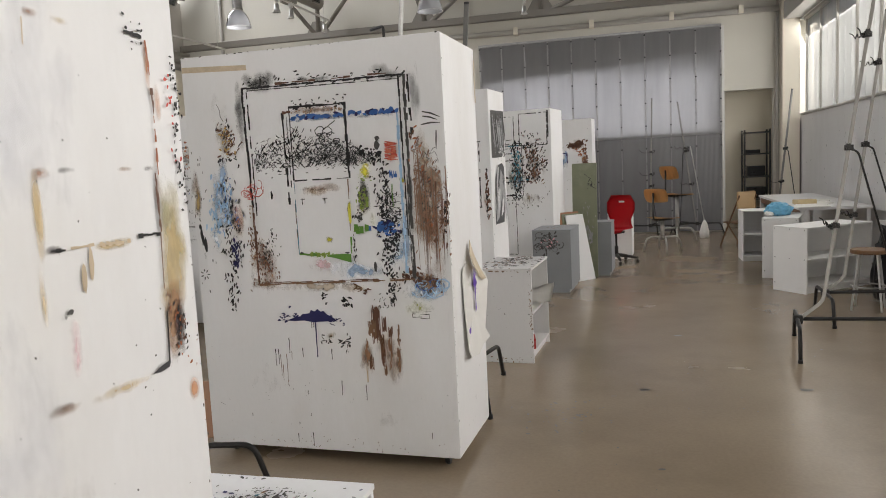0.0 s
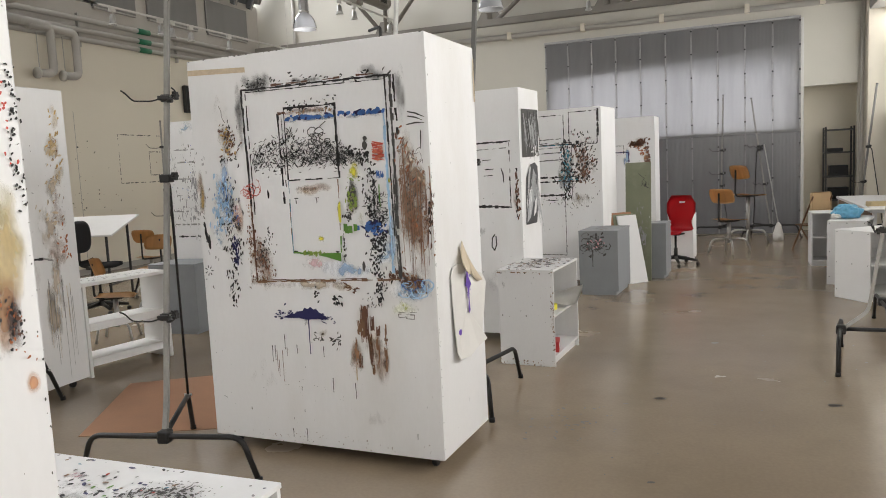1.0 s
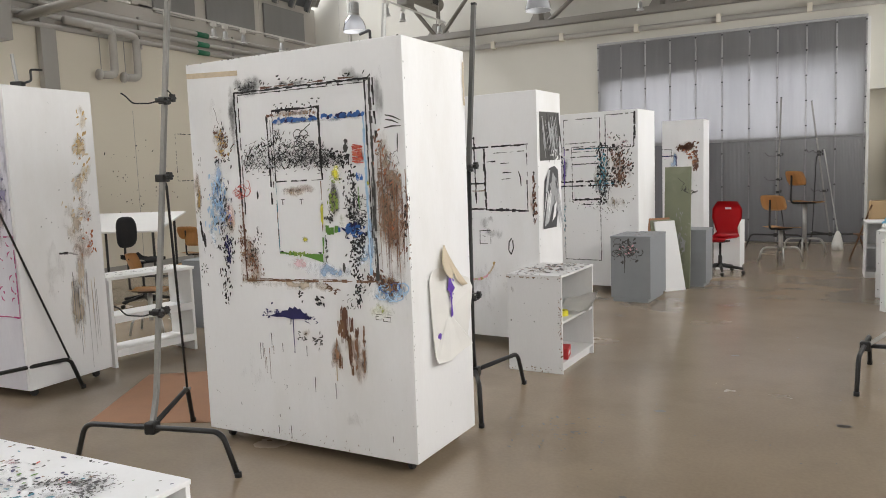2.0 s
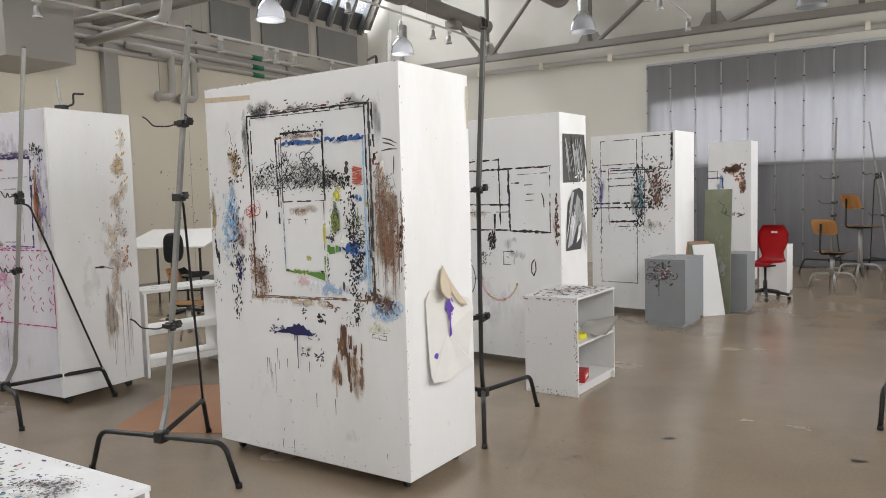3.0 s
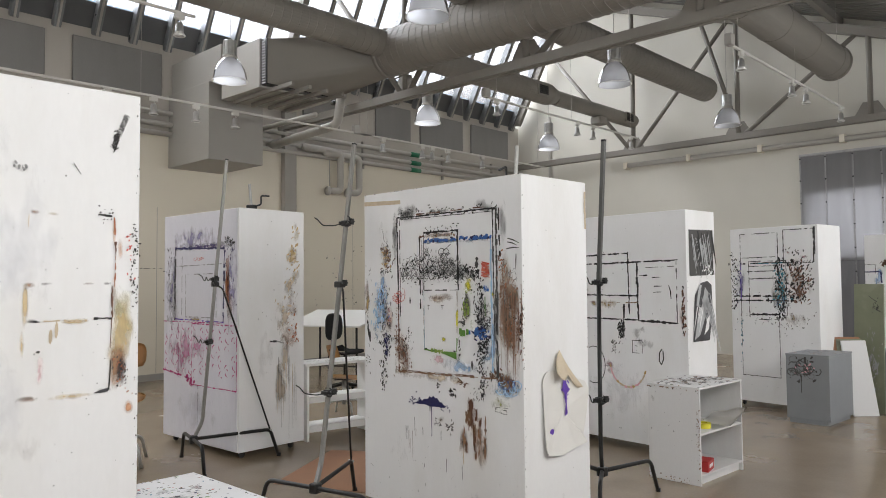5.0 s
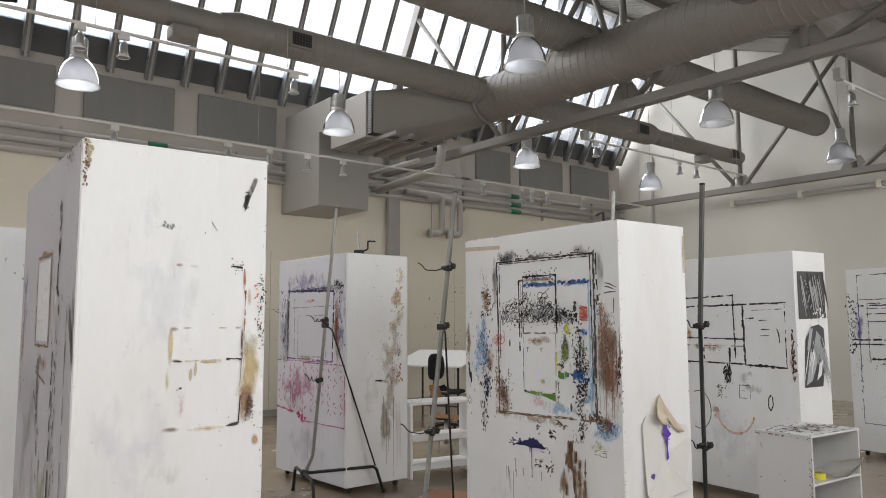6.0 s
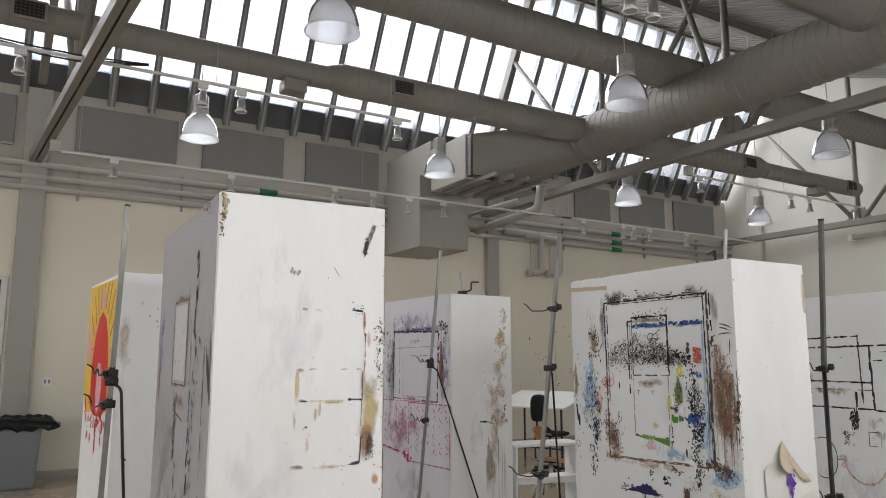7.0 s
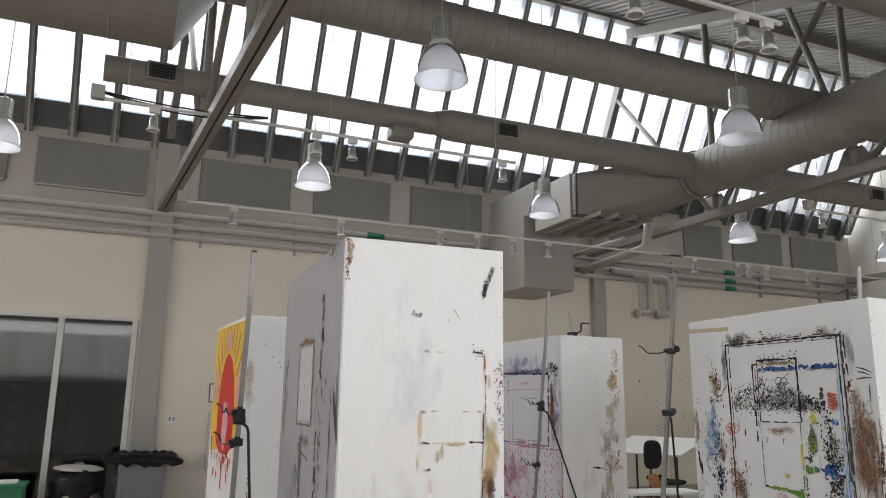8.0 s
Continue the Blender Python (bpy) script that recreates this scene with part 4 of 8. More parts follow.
# the two small outlines
p.line("black", 0.692, 2.112, 1.046, 2.114, 0.013, 0.5, 0.02)
p.dabs("black", 46, [(0.70, 2.122, 0.008), (1.05, 2.124, 0.008)], 0.013, 1.8, 0.3, 0.6)
p.line("black", 1.044, 2.118, 1.046, 1.695, 0.017, 0.3)
p.line("black", 0.696, 2.112, 0.698, 1.70, 0.008, 0.4, 0.05)
p.line("black", 0.70, 1.692, 1.046, 1.696, 0.006, 0.5, 0.15)
p.line("black", 0.652, 2.085, 0.660, 1.56, 0.012, 0.6, 0.08)
p.line("black", 0.676, 2.06, 0.680, 1.66, 0.006, 0.6, 0.25)
p.line("brown", 0.652, 2.085, 0.70, 2.085, 0.016, 0.5, 0.1)
p.line("teal", 0.698, 1.69, 0.700, 1.265, 0.005, 0.5, 0.15)
p.line("umber", 0.694, 1.56, 0.697, 1.30, 0.004, 0.5, 0.3)
p.line("paleblue", 1.356, 2.04, 1.362, 1.15, 0.013, 0.5, 0.08)
p.line("umber", 1.038, 1.69, 1.034, 1.40, 0.005, 0.5, 0.15)
p.line("soot", 0.98, 2.02, 0.90, 1.97, 0.004, 0.4, 0.1)
for i in range(34):
    x = 0.70 + 0.33 * rnd.random()
    p.blot(rnd.choice(("blue", "blue", "navy")), x, 2.052 + rnd.uniform(-0.010, 0.012), 0.016, 0.009, 0, 7, 0.45)
for i in range(36):
    x = 1.06 + 0.30 * rnd.random() ** 0.6
    p.blot(rnd.choice(("blue", "blue", "navy")), x, 2.050 + rnd.uniform(-0.008, 0.016), 0.013, 0.011, 0, 7, 0.5)
# the thicket of pen strokes across the middle
p.thicket("black", 520, 0.45, 1.20, 1.775, [1.86, 1.93, 1.96, 1.95, 2.0, 1.93, 1.95, 1.97, 1.90, 1.90, 1.84, 1.82], 0.0030)
p.thicket("black", 170, 0.66, 1.10, 1.775, [1.88, 1.92, 1.90, 1.93, 1.90, 1.86, 1.82], 0.0036)
p.scribble("black", 60, 0.70, 1.79, 1.08, 1.90, 0.0028, 0.022)
p.scribble("black", 12, 0.86, 1.88, 0.98, 1.97, 0.0040, 0.045)
p.dabs("black", 60, [(0.46, 1.84, 0.04), (0.60, 1.90, 0.07), (0.76, 1.97, 0.04)], 0.010, 4.0, 1.0, 0.4)
p.dabs("black", 50, [(0.46, 1.772, 0.02), (0.7, 1.768, 0.02), (1.24, 1.772, 0.02)], 0.009, 3.0, 0.2, 0.5)
p.dabs("black", 46, [(1.10, 1.84, 0.03), (1.24, 1.81, 0.03)], 0.014, 2.2, 0.4, 0.8)
p.blot("black", 1.235, 1.825, 0.018, 0.016, 0.4, 9, 0.3)
p.blot("soot", 1.228, 1.905, 0.012, 0.014, 0, 9, 0.3)
p.blot("soot", 1.226, 1.872, 0.015, 0.026, 0, 9, 0.25)
# the column of black touches on the inner edge
COLUMN = [(1.235, 1.80, 0.03), (1.265, 1.70, 0.035), (1.25, 1.58, 0.045), (1.275, 1.50, 0.055), (1.27, 1.40, 0.07), (1.285, 1.30, 0.06), (1.27, 1.20, 0.05), (1.275, 1.08, 0.035), (1.26, 0.95, 0.016)]
p.dabs("black", 270, COLUMN, 0.0135, 2.2, 1.3, 0.55)
p.scribble("black", 46, 1.22, 1.44, 1.34, 1.62, 0.0030, 0.020)
p.dabs("black", 60, [(1.26, 1.47, 0.05), (1.28, 1.36, 0.06), (1.27, 1.24, 0.05)], 0.019, 1.9, 1.2, 0.6)
p.dabs("navy", 40, [(1.22, 1.41, 0.03), (1.28, 1.41, 0.05)], 0.024, 1.7, 0.8, 0.8)
p.dabs("blue", 22, [(1.20, 1.405, 0.02), (1.30, 1.40, 0.05)], 0.020, 1.8, 0.3, 0.6)
p.dabs("soot", 26, [(1.09, 1.62, 0.02), (1.13, 1.52, 0.03), (1.08, 1.46, 0.02)], 0.013, 2.6, 1.2, 0.6)
p.blot("soot", 1.175, 1.185, 0.010, 0.028, 0, 9, 0.2)
p.dabs("black", 24, [(1.05, 1.36, 0.008), (1.055, 1.23, 0.012)], 0.009, 2.6, 1.5, 0.3)
# left column
p.dabs("black", 130, [(0.25, 1.72, 0.03), (0.25, 1.58, 0.05), (0.24, 1.44, 0.07), (0.26, 1.30, 0.06), (0.26, 1.18, 0.05), (0.23, 1.06, 0.04), (0.235, 0.94, 0.02)], 0.015, 2.6, 1.35, 0.35)
p.dabs("black", 60, [(0.27, 1.46, 0.05), (0.28, 1.36, 0.05), (0.25, 1.24, 0.04)], 0.013, 2.0, 1.3, 0.5)
p.dabs("blue", 44, [(0.23, 1.72, 0.04), (0.24, 1.55, 0.06), (0.26, 1.40, 0.05)], 0.008, 3.2, 1.45, 0.25)
p.dabs("navy", 26, [(0.275, 1.34, 0.02), (0.272, 1.20, 0.02)], 0.018, 2.4, 1.4, 0.4)
p.dabs("paleblue", 60, [(0.20, 1.72, 0.06), (0.17, 1.40, 0.06)], 0.016, 3.2, 1.5, 0.2)
p.dabs("brown", 46, [(0.24, 2.04, 0.05), (0.29, 1.96, 0.06), (0.27, 1.86, 0.05)], 0.012, 3.2, 0.9, 0.7)
p.dabs("black", 46, [(0.27, 2.04, 0.05), (0.30, 1.96, 0.05), (0.22, 1.80, 0.10)], 0.011, 3.2, 0.9, 0.7)
p.dabs("ochre", 20, [(0.25, 2.0, 0.05), (0.28, 1.88, 0.04)], 0.014, 2.2, 0.9, 0.7)
p.ribbon("soot", [(0.222, 2.166), (0.24, 2.13), (0.243, 2.09), (0.262, 2.06)], 0.0032)
for u, v, ln in ((0.045, 1.40, 0.06), (0.052, 1.36, 0.08), (0.07, 1.33, 0.10), (0.040, 1.44, 0.035)):
    p.blot("black", u, v, 0.010, ln / 2, rnd.uniform(-0.15, 0.1), 9, 0.2)
for k in range(7):
    a = k * math.tau / 7
    p.blot("black", 0.048 + 0.024 * math.cos(a), 1.148 + 0.026 * math.sin(a), 0.011, 0.0035, a, 6, 0.2)
p.dabs("soot", 26, [(0.06, 1.9, 0.05), (0.05, 1.6, 0.05), (0.10, 1.05, 0.05)], 0.008, 4.0, 1.5, 0.3)
p.dabs("brown", 120, [(0.40, 1.42, 0.03), (0.42, 1.28, 0.05), (0.48, 1.18, 0.07), (0.44, 1.07, 0.08)], 0.011, 2.4, 1.5, 0.35)
p.dabs("black", 70, [(0.53, 1.40, 0.03), (0.50, 1.28, 0.05), (0.46, 1.20, 0.05)], 0.010, 2.2, 1.5, 0.4)
p.blot("black", 0.545, 1.615, 0.008, 0.028, 0.05, 8, 0.2)
p.scribble("red", 10, 0.36, 1.60, 0.46, 1.70, 0.0034, 0.05)
# brown column on the outer edge
p.bristle("sienna", 1.52, 1.52, 0.20, 0.66, 14, 1.55, 0.0036)
p.bristle("brown", 1.55, 1.42, 0.14, 0.50, 9, 1.6, 0.0036)
p.thicket("sienna", 190, 1.43, 1.60, 1.36, [1.86, 1.84, 1.80, 1.76, 1.66], 0.0030)
p.thicket("black", 90, 1.43, 1.58, 1.50, [1.90, 1.86, 1.84, 1.82], 0.0030)
p.dabs("sienna", 70, [(1.46, 1.86, 0.04), (1.52, 1.66, 0.07), (1.55, 1.46, 0.07), (1.52, 1.22, 0.08)], 0.012, 3.4, 1.3, 0.5)
p.dabs("brown", 46, [(1.44, 1.92, 0.03), (1.52, 1.7, 0.08), (1.54, 1.30, 0.08)], 0.012, 4.4, 1.45, 0.3)
p.dabs("rust", 20, [(1.44, 1.94, 0.02), (1.47, 1.74, 0.05), (1.5, 1.3, 0.06)], 0.012, 2.6, 1.2, 0.5)
for u0, v0, u1, v1 in ((1.50, 2.035, 1.60, 2.0), (1.50, 2.01, 1.585, 1.985), (1.49, 1.965, 1.60, 1.97), (1.575, 1.93, 1.57, 1.83)):
    p.ribbon("soot", [(u0, v0), ((u0 + u1) / 2, (v0 + v1) / 2 + 0.005), (u1, v1)], [0.006, 0.009, 0.003])
p.dabs("black", 26, [(1.61, 1.55, 0.012), (1.60, 1.35, 0.014)], 0.014, 3.0, 1.5, 0.3)
# swirl at the corner
p.scribble("paleblue", 8, 1.38, 1.02, 1.57, 1.10, 0.007, 0.06)
p.scribble("blue", 3, 1.42, 1.05, 1.56, 1.12, 0.004, 0.04)
p.scribble("brown", 14, 1.44, 1.07, 1.53, 1.13, 0.010, 0.03)
p.dabs("brown", 40, [(1.36, 1.14, 0.03), (1.45, 1.11, 0.03), (1.52, 1.06, 0.03)], 0.018, 2.6, 2.1, 0.5)
p.dabs("soot", 12, [(1.40, 1.10, 0.03), (1.50, 1.05, 0.03)], 0.012, 3.0, 2.1, 0.5)
# green and yellow edges
p.line("green", 0.705, 1.266, 0.86, 1.258, 0.016, 0.4, 0.1, 0.02)
p.poly("green", [(0.875, 1.258), (0.94, 1.262), (1.03, 1.262), (1.03, 1.212), (0.99, 1.222), (0.93, 1.238), (0.88, 1.248)])
p.blot("black", 0.712, 1.268, 0.014, 0.007, 0.2, 8, 0.3)
p.blot("black", 1.005, 1.268, 0.014, 0.006, 0.0, 8, 0.3)
p.line("green", 1.03, 1.405, 1.14, 1.402, 0.036, 0.25, 0.03, 0.02)
p.line("blue", 1.14, 1.405, 1.24, 1.408, 0.022, 0.4, 0.1, 0.02)
p.line("green", 1.036, 1.36, 1.034, 1.27, 0.012, 0.5, 0.2)
p.bar("yellow", 1.037, 1.56, 1.43, 0.016, 0.2)
p.bar("blue", 1.313, 1.73, 1.68, 0.046, 0.2)
p.bar("green", 1.303, 1.66, 1.52, 0.008, 0.3)
for k in range(11):
    p.line("red", 1.274 + rnd.uniform(-0.006, 0.006), 1.885 - 0.009 * k, 1.335 + rnd.uniform(-0.008, 0.008), 1.872 - 0.009 * k, 0.007, 0.5, 0.05)
for u in (0.742, 0.885):
    p.line("soot", u - 0.012, 1.585, u + 0.016, 1.585, 0.004)
    p.line("soot", u, 1.585, u, 1.555, 0.005)
# below the outline
p.dabs("black", 16, [(0.82, 1.02, 0.02), (0.86, 1.0, 0.02)], 0.012, 1.8, 0.9, 0.8)
p.dabs("black", 14, [(0.96, 0.985, 0.02), (1.0, 0.965, 0.02)], 0.016, 2.4, 2.2, 0.5)
p.dabs("brown", 16, [(1.03, 1.065, 0.03), (1.11, 1.055, 0.02)], 0.012, 3.4, 0.2, 0.4)
p.dabs("soot", 16, [(1.18, 0.99, 0.03), (1.22, 0.95, 0.02)], 0.010, 2.2, 1.2, 0.8)
p.poly("navy", [(0.560, 0.868), (0.60, 0.872), (0.640, 0.888), (0.675, 0.893), (0.69, 0.906), (0.735, 0.912), (0.748, 0.932), (0.772, 0.924), (0.79, 0.938), (0.812, 0.922), (0.83, 0.928), (0.85, 0.905), (0.875, 0.895), (0.905, 0.878), (0.88, 0.866), (0.80, 0.862), (0.76, 0.858), (0.70, 0.868), (0.64, 0.864)])
p.dabs("navy", 26, [(0.535, 0.868, 0.01), (0.66, 0.884, 0.02)], 0.012, 2.4, 0.2, 0.3)
p.dabs("navy", 14, [(0.86, 0.886, 0.01), (0.96, 0.872, 0.006)], 0.012, 2.2, 2.9, 0.3)
p.drip("navy", 0.772, 0.865, 0.21, 0.009)
for u, v, ln in ((0.745, 0.862, 0.035), (0.758, 0.862, 0.03), (0.492, 0.69, 0.10), (0.512, 0.69, 0.09), (0.587, 0.76, 0.09), (0.675, 0.70, 0.05), (0.864, 0.70, 0.06), (0.69, 0.44, 0.02), (1.07, 0.49, 0.09), (0.916, 0.51, 0.085), (0.70, 0.30, 0.012), (0.705, 0.18, 0.08), (0.605, 0.17, 0.05), (0.62, 0.24, 0.01), (1.46, 0.22, 0.03), (0.30, 0.28, 0.012)):
    p.drip("black", u, v, ln, 0.0055)
for u, v, ln in ((0.524, 0.66, 0.13), (0.564, 0.66, 0.19), (0.60, 0.68, 0.05), (0.535, 0.6, 0.1)):
    p.drip("brown", u, v, ln, 0.0042)
p.dabs("soot", 14, [(0.80, 0.748, 0.01), (0.87, 0.752, 0.02)], 0.010, 2.8, 0.4, 0.6)
p.dabs("soot", 16, [(0.92, 0.738, 0.012), (1.0, 0.742, 0.012)], 0.013, 3.0, 0.3, 0.7)
for u, v0, v1, w, col in ((1.155, 0.965, 0.72, 0.052, "brown"), (1.13, 0.88, 0.72, 0.05, "umber"), (1.205, 0.90, 0.80, 0.026, "brown"), (1.190, 0.80, 0.60, 0.028, "brown"), (1.242, 0.845, 0.77, 0.026, "brown"), (1.235, 0.78, 0.55, 0.022, "umber"), (1.293, 0.87, 0.70, 0.016, "umber"), (1.288, 0.775, 0.75, 0.026, "brown"), (1.285, 0.72, 0.56, 0.020, "umber"), (1.115, 0.675, 0.58, 0.026, "brown"), (1.092, 0.78, 0.56, 0.014, "umber"), (1.20, 0.62, 0.54, 0.018, "umber"), (1.085, 0.60, 0.50, 0.012, "tan")):
    p.bar(col, u, v0, v1, w, 0.12 if col == "brown" else 0.5)
for u, v, w, h in ((1.40, 0.905, 0.04, 0.02), (1.455, 0.90, 0.05, 0.024)):
    p.rect("soot", u - w / 2, v - h / 2, u + w / 2, v + h / 2, 0.0035, 0.25)
p.line("soot", 1.38, 0.925, 1.49, 0.928, 0.003, 0.4, 0.3)
p.line("soot", 0.08, 0.34, 0.18, 0.30, 0.003, 0.4, 0.3)
p.flecks("black", 26, 0.0, 2.446, 1.6, 2.449, 0.008, 3.0, 0.0, 0.1)
p.flecks("umber", 60, 0.0, 0.08, 1.6, 0.16, 0.008, 1.5)
p.flecks("soot", 70, 0.05, 0.1, 1.6, 0.8, 0.005, 1.4)
p.finish()
# main panel, side
p = side(panel_main, 1.622)
p.stain("dirt", 0.42, 0.30, 0.10, 0.14)
p.flecks("soot", 60, 0.0, 0.1, 0.018, 2.4, 0.008, 2.0, 1.57, 0.2)
p.flecks("soot", 26, 0.70, 0.1, 0.72, 2.4, 0.007, 2.0, 1.57, 0.2)
p.flecks("grey", 30, 0.05, 0.2, 0.7, 2.4, 0.006, 1.6)
p.line("tan", 0.70, 2.38, 0.70, 2.12, 0.02, 0.1)
p.finish()

# near panel, bright side
p = side(panel_near, 1.414)
p.fine = 2.2
for key, u, v, w, h in (
    ("soft_olive", 0.675, 1.60, 0.11, 0.34), ("soft_ochre", 0.67, 1.56, 0.12, 0.40), ("soft_brown", 0.665, 1.45, 0.09, 0.20), ("soft_dark", 0.68, 1.42, 0.05, 0.14), ("soft_rust", 0.665, 1.46, 0.10, 0.22), ("soft_sage", 0.69, 1.33, 0.09, 0.24), ("soft_rust", 0.705, 1.29, 0.04, 0.06),
    ("soft_rust", 0.672, 1.89, 0.035, 0.13), ("soft_rust", 0.646, 1.96, 0.022, 0.13), ("soft_brown", 0.647, 1.70, 0.035, 0.13), ("soft_olive", 0.66, 1.66, 0.06, 0.1),
    ("soft_brown", 0.368, 2.012, 0.05, 0.020), ("soft_ochre", 0.435, 2.010, 0.05, 0.024), ("soft_brown", 0.36, 1.752, 0.05, 0.026), ("soft_dark", 0.41, 1.757, 0.06, 0.018), ("soft_brown", 0.56, 1.755, 0.07, 0.016), ("soft_dark", 0.628, 1.755, 0.05, 0.020), ("soft_ochre", 0.345, 1.68, 0.025, 0.17), ("soft_dark", 0.372, 1.627, 0.05, 0.018),
    ("soft_dark", 0.358, 1.362, 0.08, 0.022), ("soft_brown", 0.365, 1.358, 0.11, 0.028), ("soft_dark", 0.60, 1.362, 0.09, 0.028), ("soft_ochre", 0.50, 1.352, 0.18, 0.03), ("soft_ochre", 0.338, 1.54, 0.02, 0.14), ("pink", 0.395, 1.455, 0.05, 0.14), ("dirt", 0.35, 1.2, 0.3, 0.4), ("wash", 0.3, 1.9, 0.5, 0.9), ("wash", 0.2, 1.3, 0.35, 0.7), ("soft_ochre", 0.51, 1.622, 0.11, 0.026),
):
    p.stain(key, u, v, w, h)
p.line("tan", 0.353, 2.0, 0.346, 1.88, 0.0025, 0.4, 0.3)
p.line("black", 0.585, 2.014, 0.635, 2.010, 0.007, 0.6, 0.12, 0.008)
p.dabs("black", 16, [(0.58, 2.018, 0.004), (0.635, 2.012, 0.004)], 0.006, 1.8, 0.3, 0.6)
p.line("rust", 0.643, 2.005, 0.648, 1.94, 0.006, 0.5, 0.1, 0.012)
p.line("brown", 0.650, 1.915, 0.651, 1.865, 0.006, 0.5, 0.05, 0.012)
p.line("rust", 0.650, 1.86, 0.648, 1.745, 0.0045, 0.5, 0.3, 0.012)
p.line("brown", 0.638, 1.748, 0.640, 1.63, 0.006, 0.6, 0.05, 0.012)
p.line("black", 0.362, 1.626, 0.392, 1.624, 0.005, 0.5, 0.1, 0.01)
p.line("tan", 0.39, 1.624, 0.47, 1.625, 0.004, 0.4, 0.2, 0.012)
p.line("tan", 0.47, 1.623, 0.55, 1.622, 0.008, 0.4, 0.1, 0.008)
p.poly("deep", [(0.575, 1.356), (0.60, 1.364), (0.628, 1.370), (0.628, 1.357), (0.60, 1.353)])
p.line("black", 0.574, 1.629, 0.640, 1.627, 0.007, 0.4, 0.03, 0.012)
p.line("brown", 0.638, 1.627, 0.634, 1.52, 0.0035, 0.5, 0.2)
p.line("black", 0.637, 1.47, 0.630, 1.365, 0.005, 0.5, 0.1)
p.blot("tan", 0.428, 1.572, 0.0065, 0.026, 0, 8, 0.2)
p.blot("tan", 0.447, 1.592, 0.006, 0.030, 0, 8, 0.2)
p.blot("soot", 0.388, 1.519, 0.008, 0.005, 0.3, 8, 0.3)
p.blot("grey", 0.376, 1.512, 0.004, 0.004)
p.dabs("black", 60, [(0.718, 1.995, 0.008), (0.726, 1.9, 0.010), (0.716, 1.8, 0.010), (0.720, 1.70, 0.010)], 0.0065, 1.9, 1.1, 0.7)
p.dabs("red", 14, [(0.700, 1.92, 0.01), (0.70, 1.74, 0.012)], 0.007, 1.8, 1.0, 0.7)
p.dabs("brown", 26, [(0.648, 1.49, 0.014), (0.668, 1.44, 0.022), (0.692, 1.40, 0.016)], 0.007, 2.0, 1.4, 0.5)
p.dabs("rust", 16, [(0.65, 1.50, 0.012), (0.675, 1.42, 0.022), (0.70, 1.30, 0.012)], 0.006, 2.2, 1.4, 0.4)
p.dabs("black", 24, [(0.66, 1.47, 0.012), (0.685, 1.40, 0.014)], 0.008, 2.0, 1.2, 0.6)
for k in range(34):
    f_ = k / 33
    p.line("black", 0.636 + 0.050 * f_ - 0.007 + rnd.uniform(-0.003, 0.003), 2.270 + 0.130 * f_ + 0.004, 0.636 + 0.050 * f_ + 0.010, 2.270 + 0.130 * f_ - 0.004, 0.0026, 0.5, 0.12, 0.006)
p.dabs("black", 40, [(0.640, 2.275, 0.008), (0.652, 2.32, 0.008)], 0.008, 1.8, 0.9, 0.5)
p.line("soot", 0.497, 2.195, 0.520, 2.160, 0.0035, 0.3)
p.flecks("soot", 90, 0.0, 0.2, 0.73, 2.45, 0.005, 1.4)
p.flecks("grey", 14, 0.30, 2.155, 0.37, 2.18, 0.012, 1.5, 1.5, 0.3)
p.flecks("tan", 30, 0.0, 2.38, 0.03, 2.48, 0.02, 1.2)
p.flecks("umber", 40, 0.0, 2.30, 0.02, 2.48, 0.010, 2.0, 1.5, 0.3)
p.flecks("soot", 40, 0.72, 0.2, 0.738, 2.45, 0.006, 1.8, 1.5, 0.3)
p.finish()
# near panel, front; its shade is painted into the grey face
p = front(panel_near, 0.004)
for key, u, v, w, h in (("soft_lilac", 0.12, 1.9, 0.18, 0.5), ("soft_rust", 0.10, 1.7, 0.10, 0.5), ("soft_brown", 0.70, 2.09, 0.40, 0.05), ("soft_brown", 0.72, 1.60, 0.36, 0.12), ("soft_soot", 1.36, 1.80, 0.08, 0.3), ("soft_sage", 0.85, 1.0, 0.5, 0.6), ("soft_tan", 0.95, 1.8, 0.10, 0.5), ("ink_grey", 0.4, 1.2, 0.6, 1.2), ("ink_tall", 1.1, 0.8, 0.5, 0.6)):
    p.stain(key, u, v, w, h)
p.poly("pale", [(0.52, 1.70), (0.84, 1.70), (0.84, 2.06), (0.52, 2.06)])
p.rect("umber", 0.50, 1.68, 0.86, 2.08, 0.012, 0.08)
p.line("umber", 0.56, 1.56, 0.82, 1.52, 0.010, 0.5, 0.2)
for v0, v1 in ((1.66, 1.60), (1.58, 1.53), (1.50, 1.44), (1.40, 1.34), (1.30, 1.22), (1.18, 1.06), (1.02, 0.90)):
    p.line("black", 0.985, v0, 0.98, v1, 0.018, 0.2)
p.line("soot", 1.26, 1.85, 1.25, 0.9, 0.010, 0.5, 0.15)
p.poly("soot", [(1.30, 1.86), (1.33, 1.80), (1.38, 1.72), (1.40, 1.60), (1.36, 1.68), (1.31, 1.76)])
p.dabs("black", 20, [(1.04, 2.26, 0.02), (1.05, 2.16, 0.03), (1.03, 2.0, 0.02), (1.06, 1.84, 0.03)], 0.022, 2.8, 1.5, 0.3)
p.dabs("soot", 40, [(1.10, 1.9, 0.06), (1.06, 1.5, 0.05), (1.10, 1.1, 0.08)], 0.016, 3.0, 1.5, 0.25)
p.dabs("soot", 30, [(0.62, 1.6, 0.05), (0.60, 1.4, 0.05), (0.9, 0.9, 0.2)], 0.022, 3.2, 1.5, 0.25)
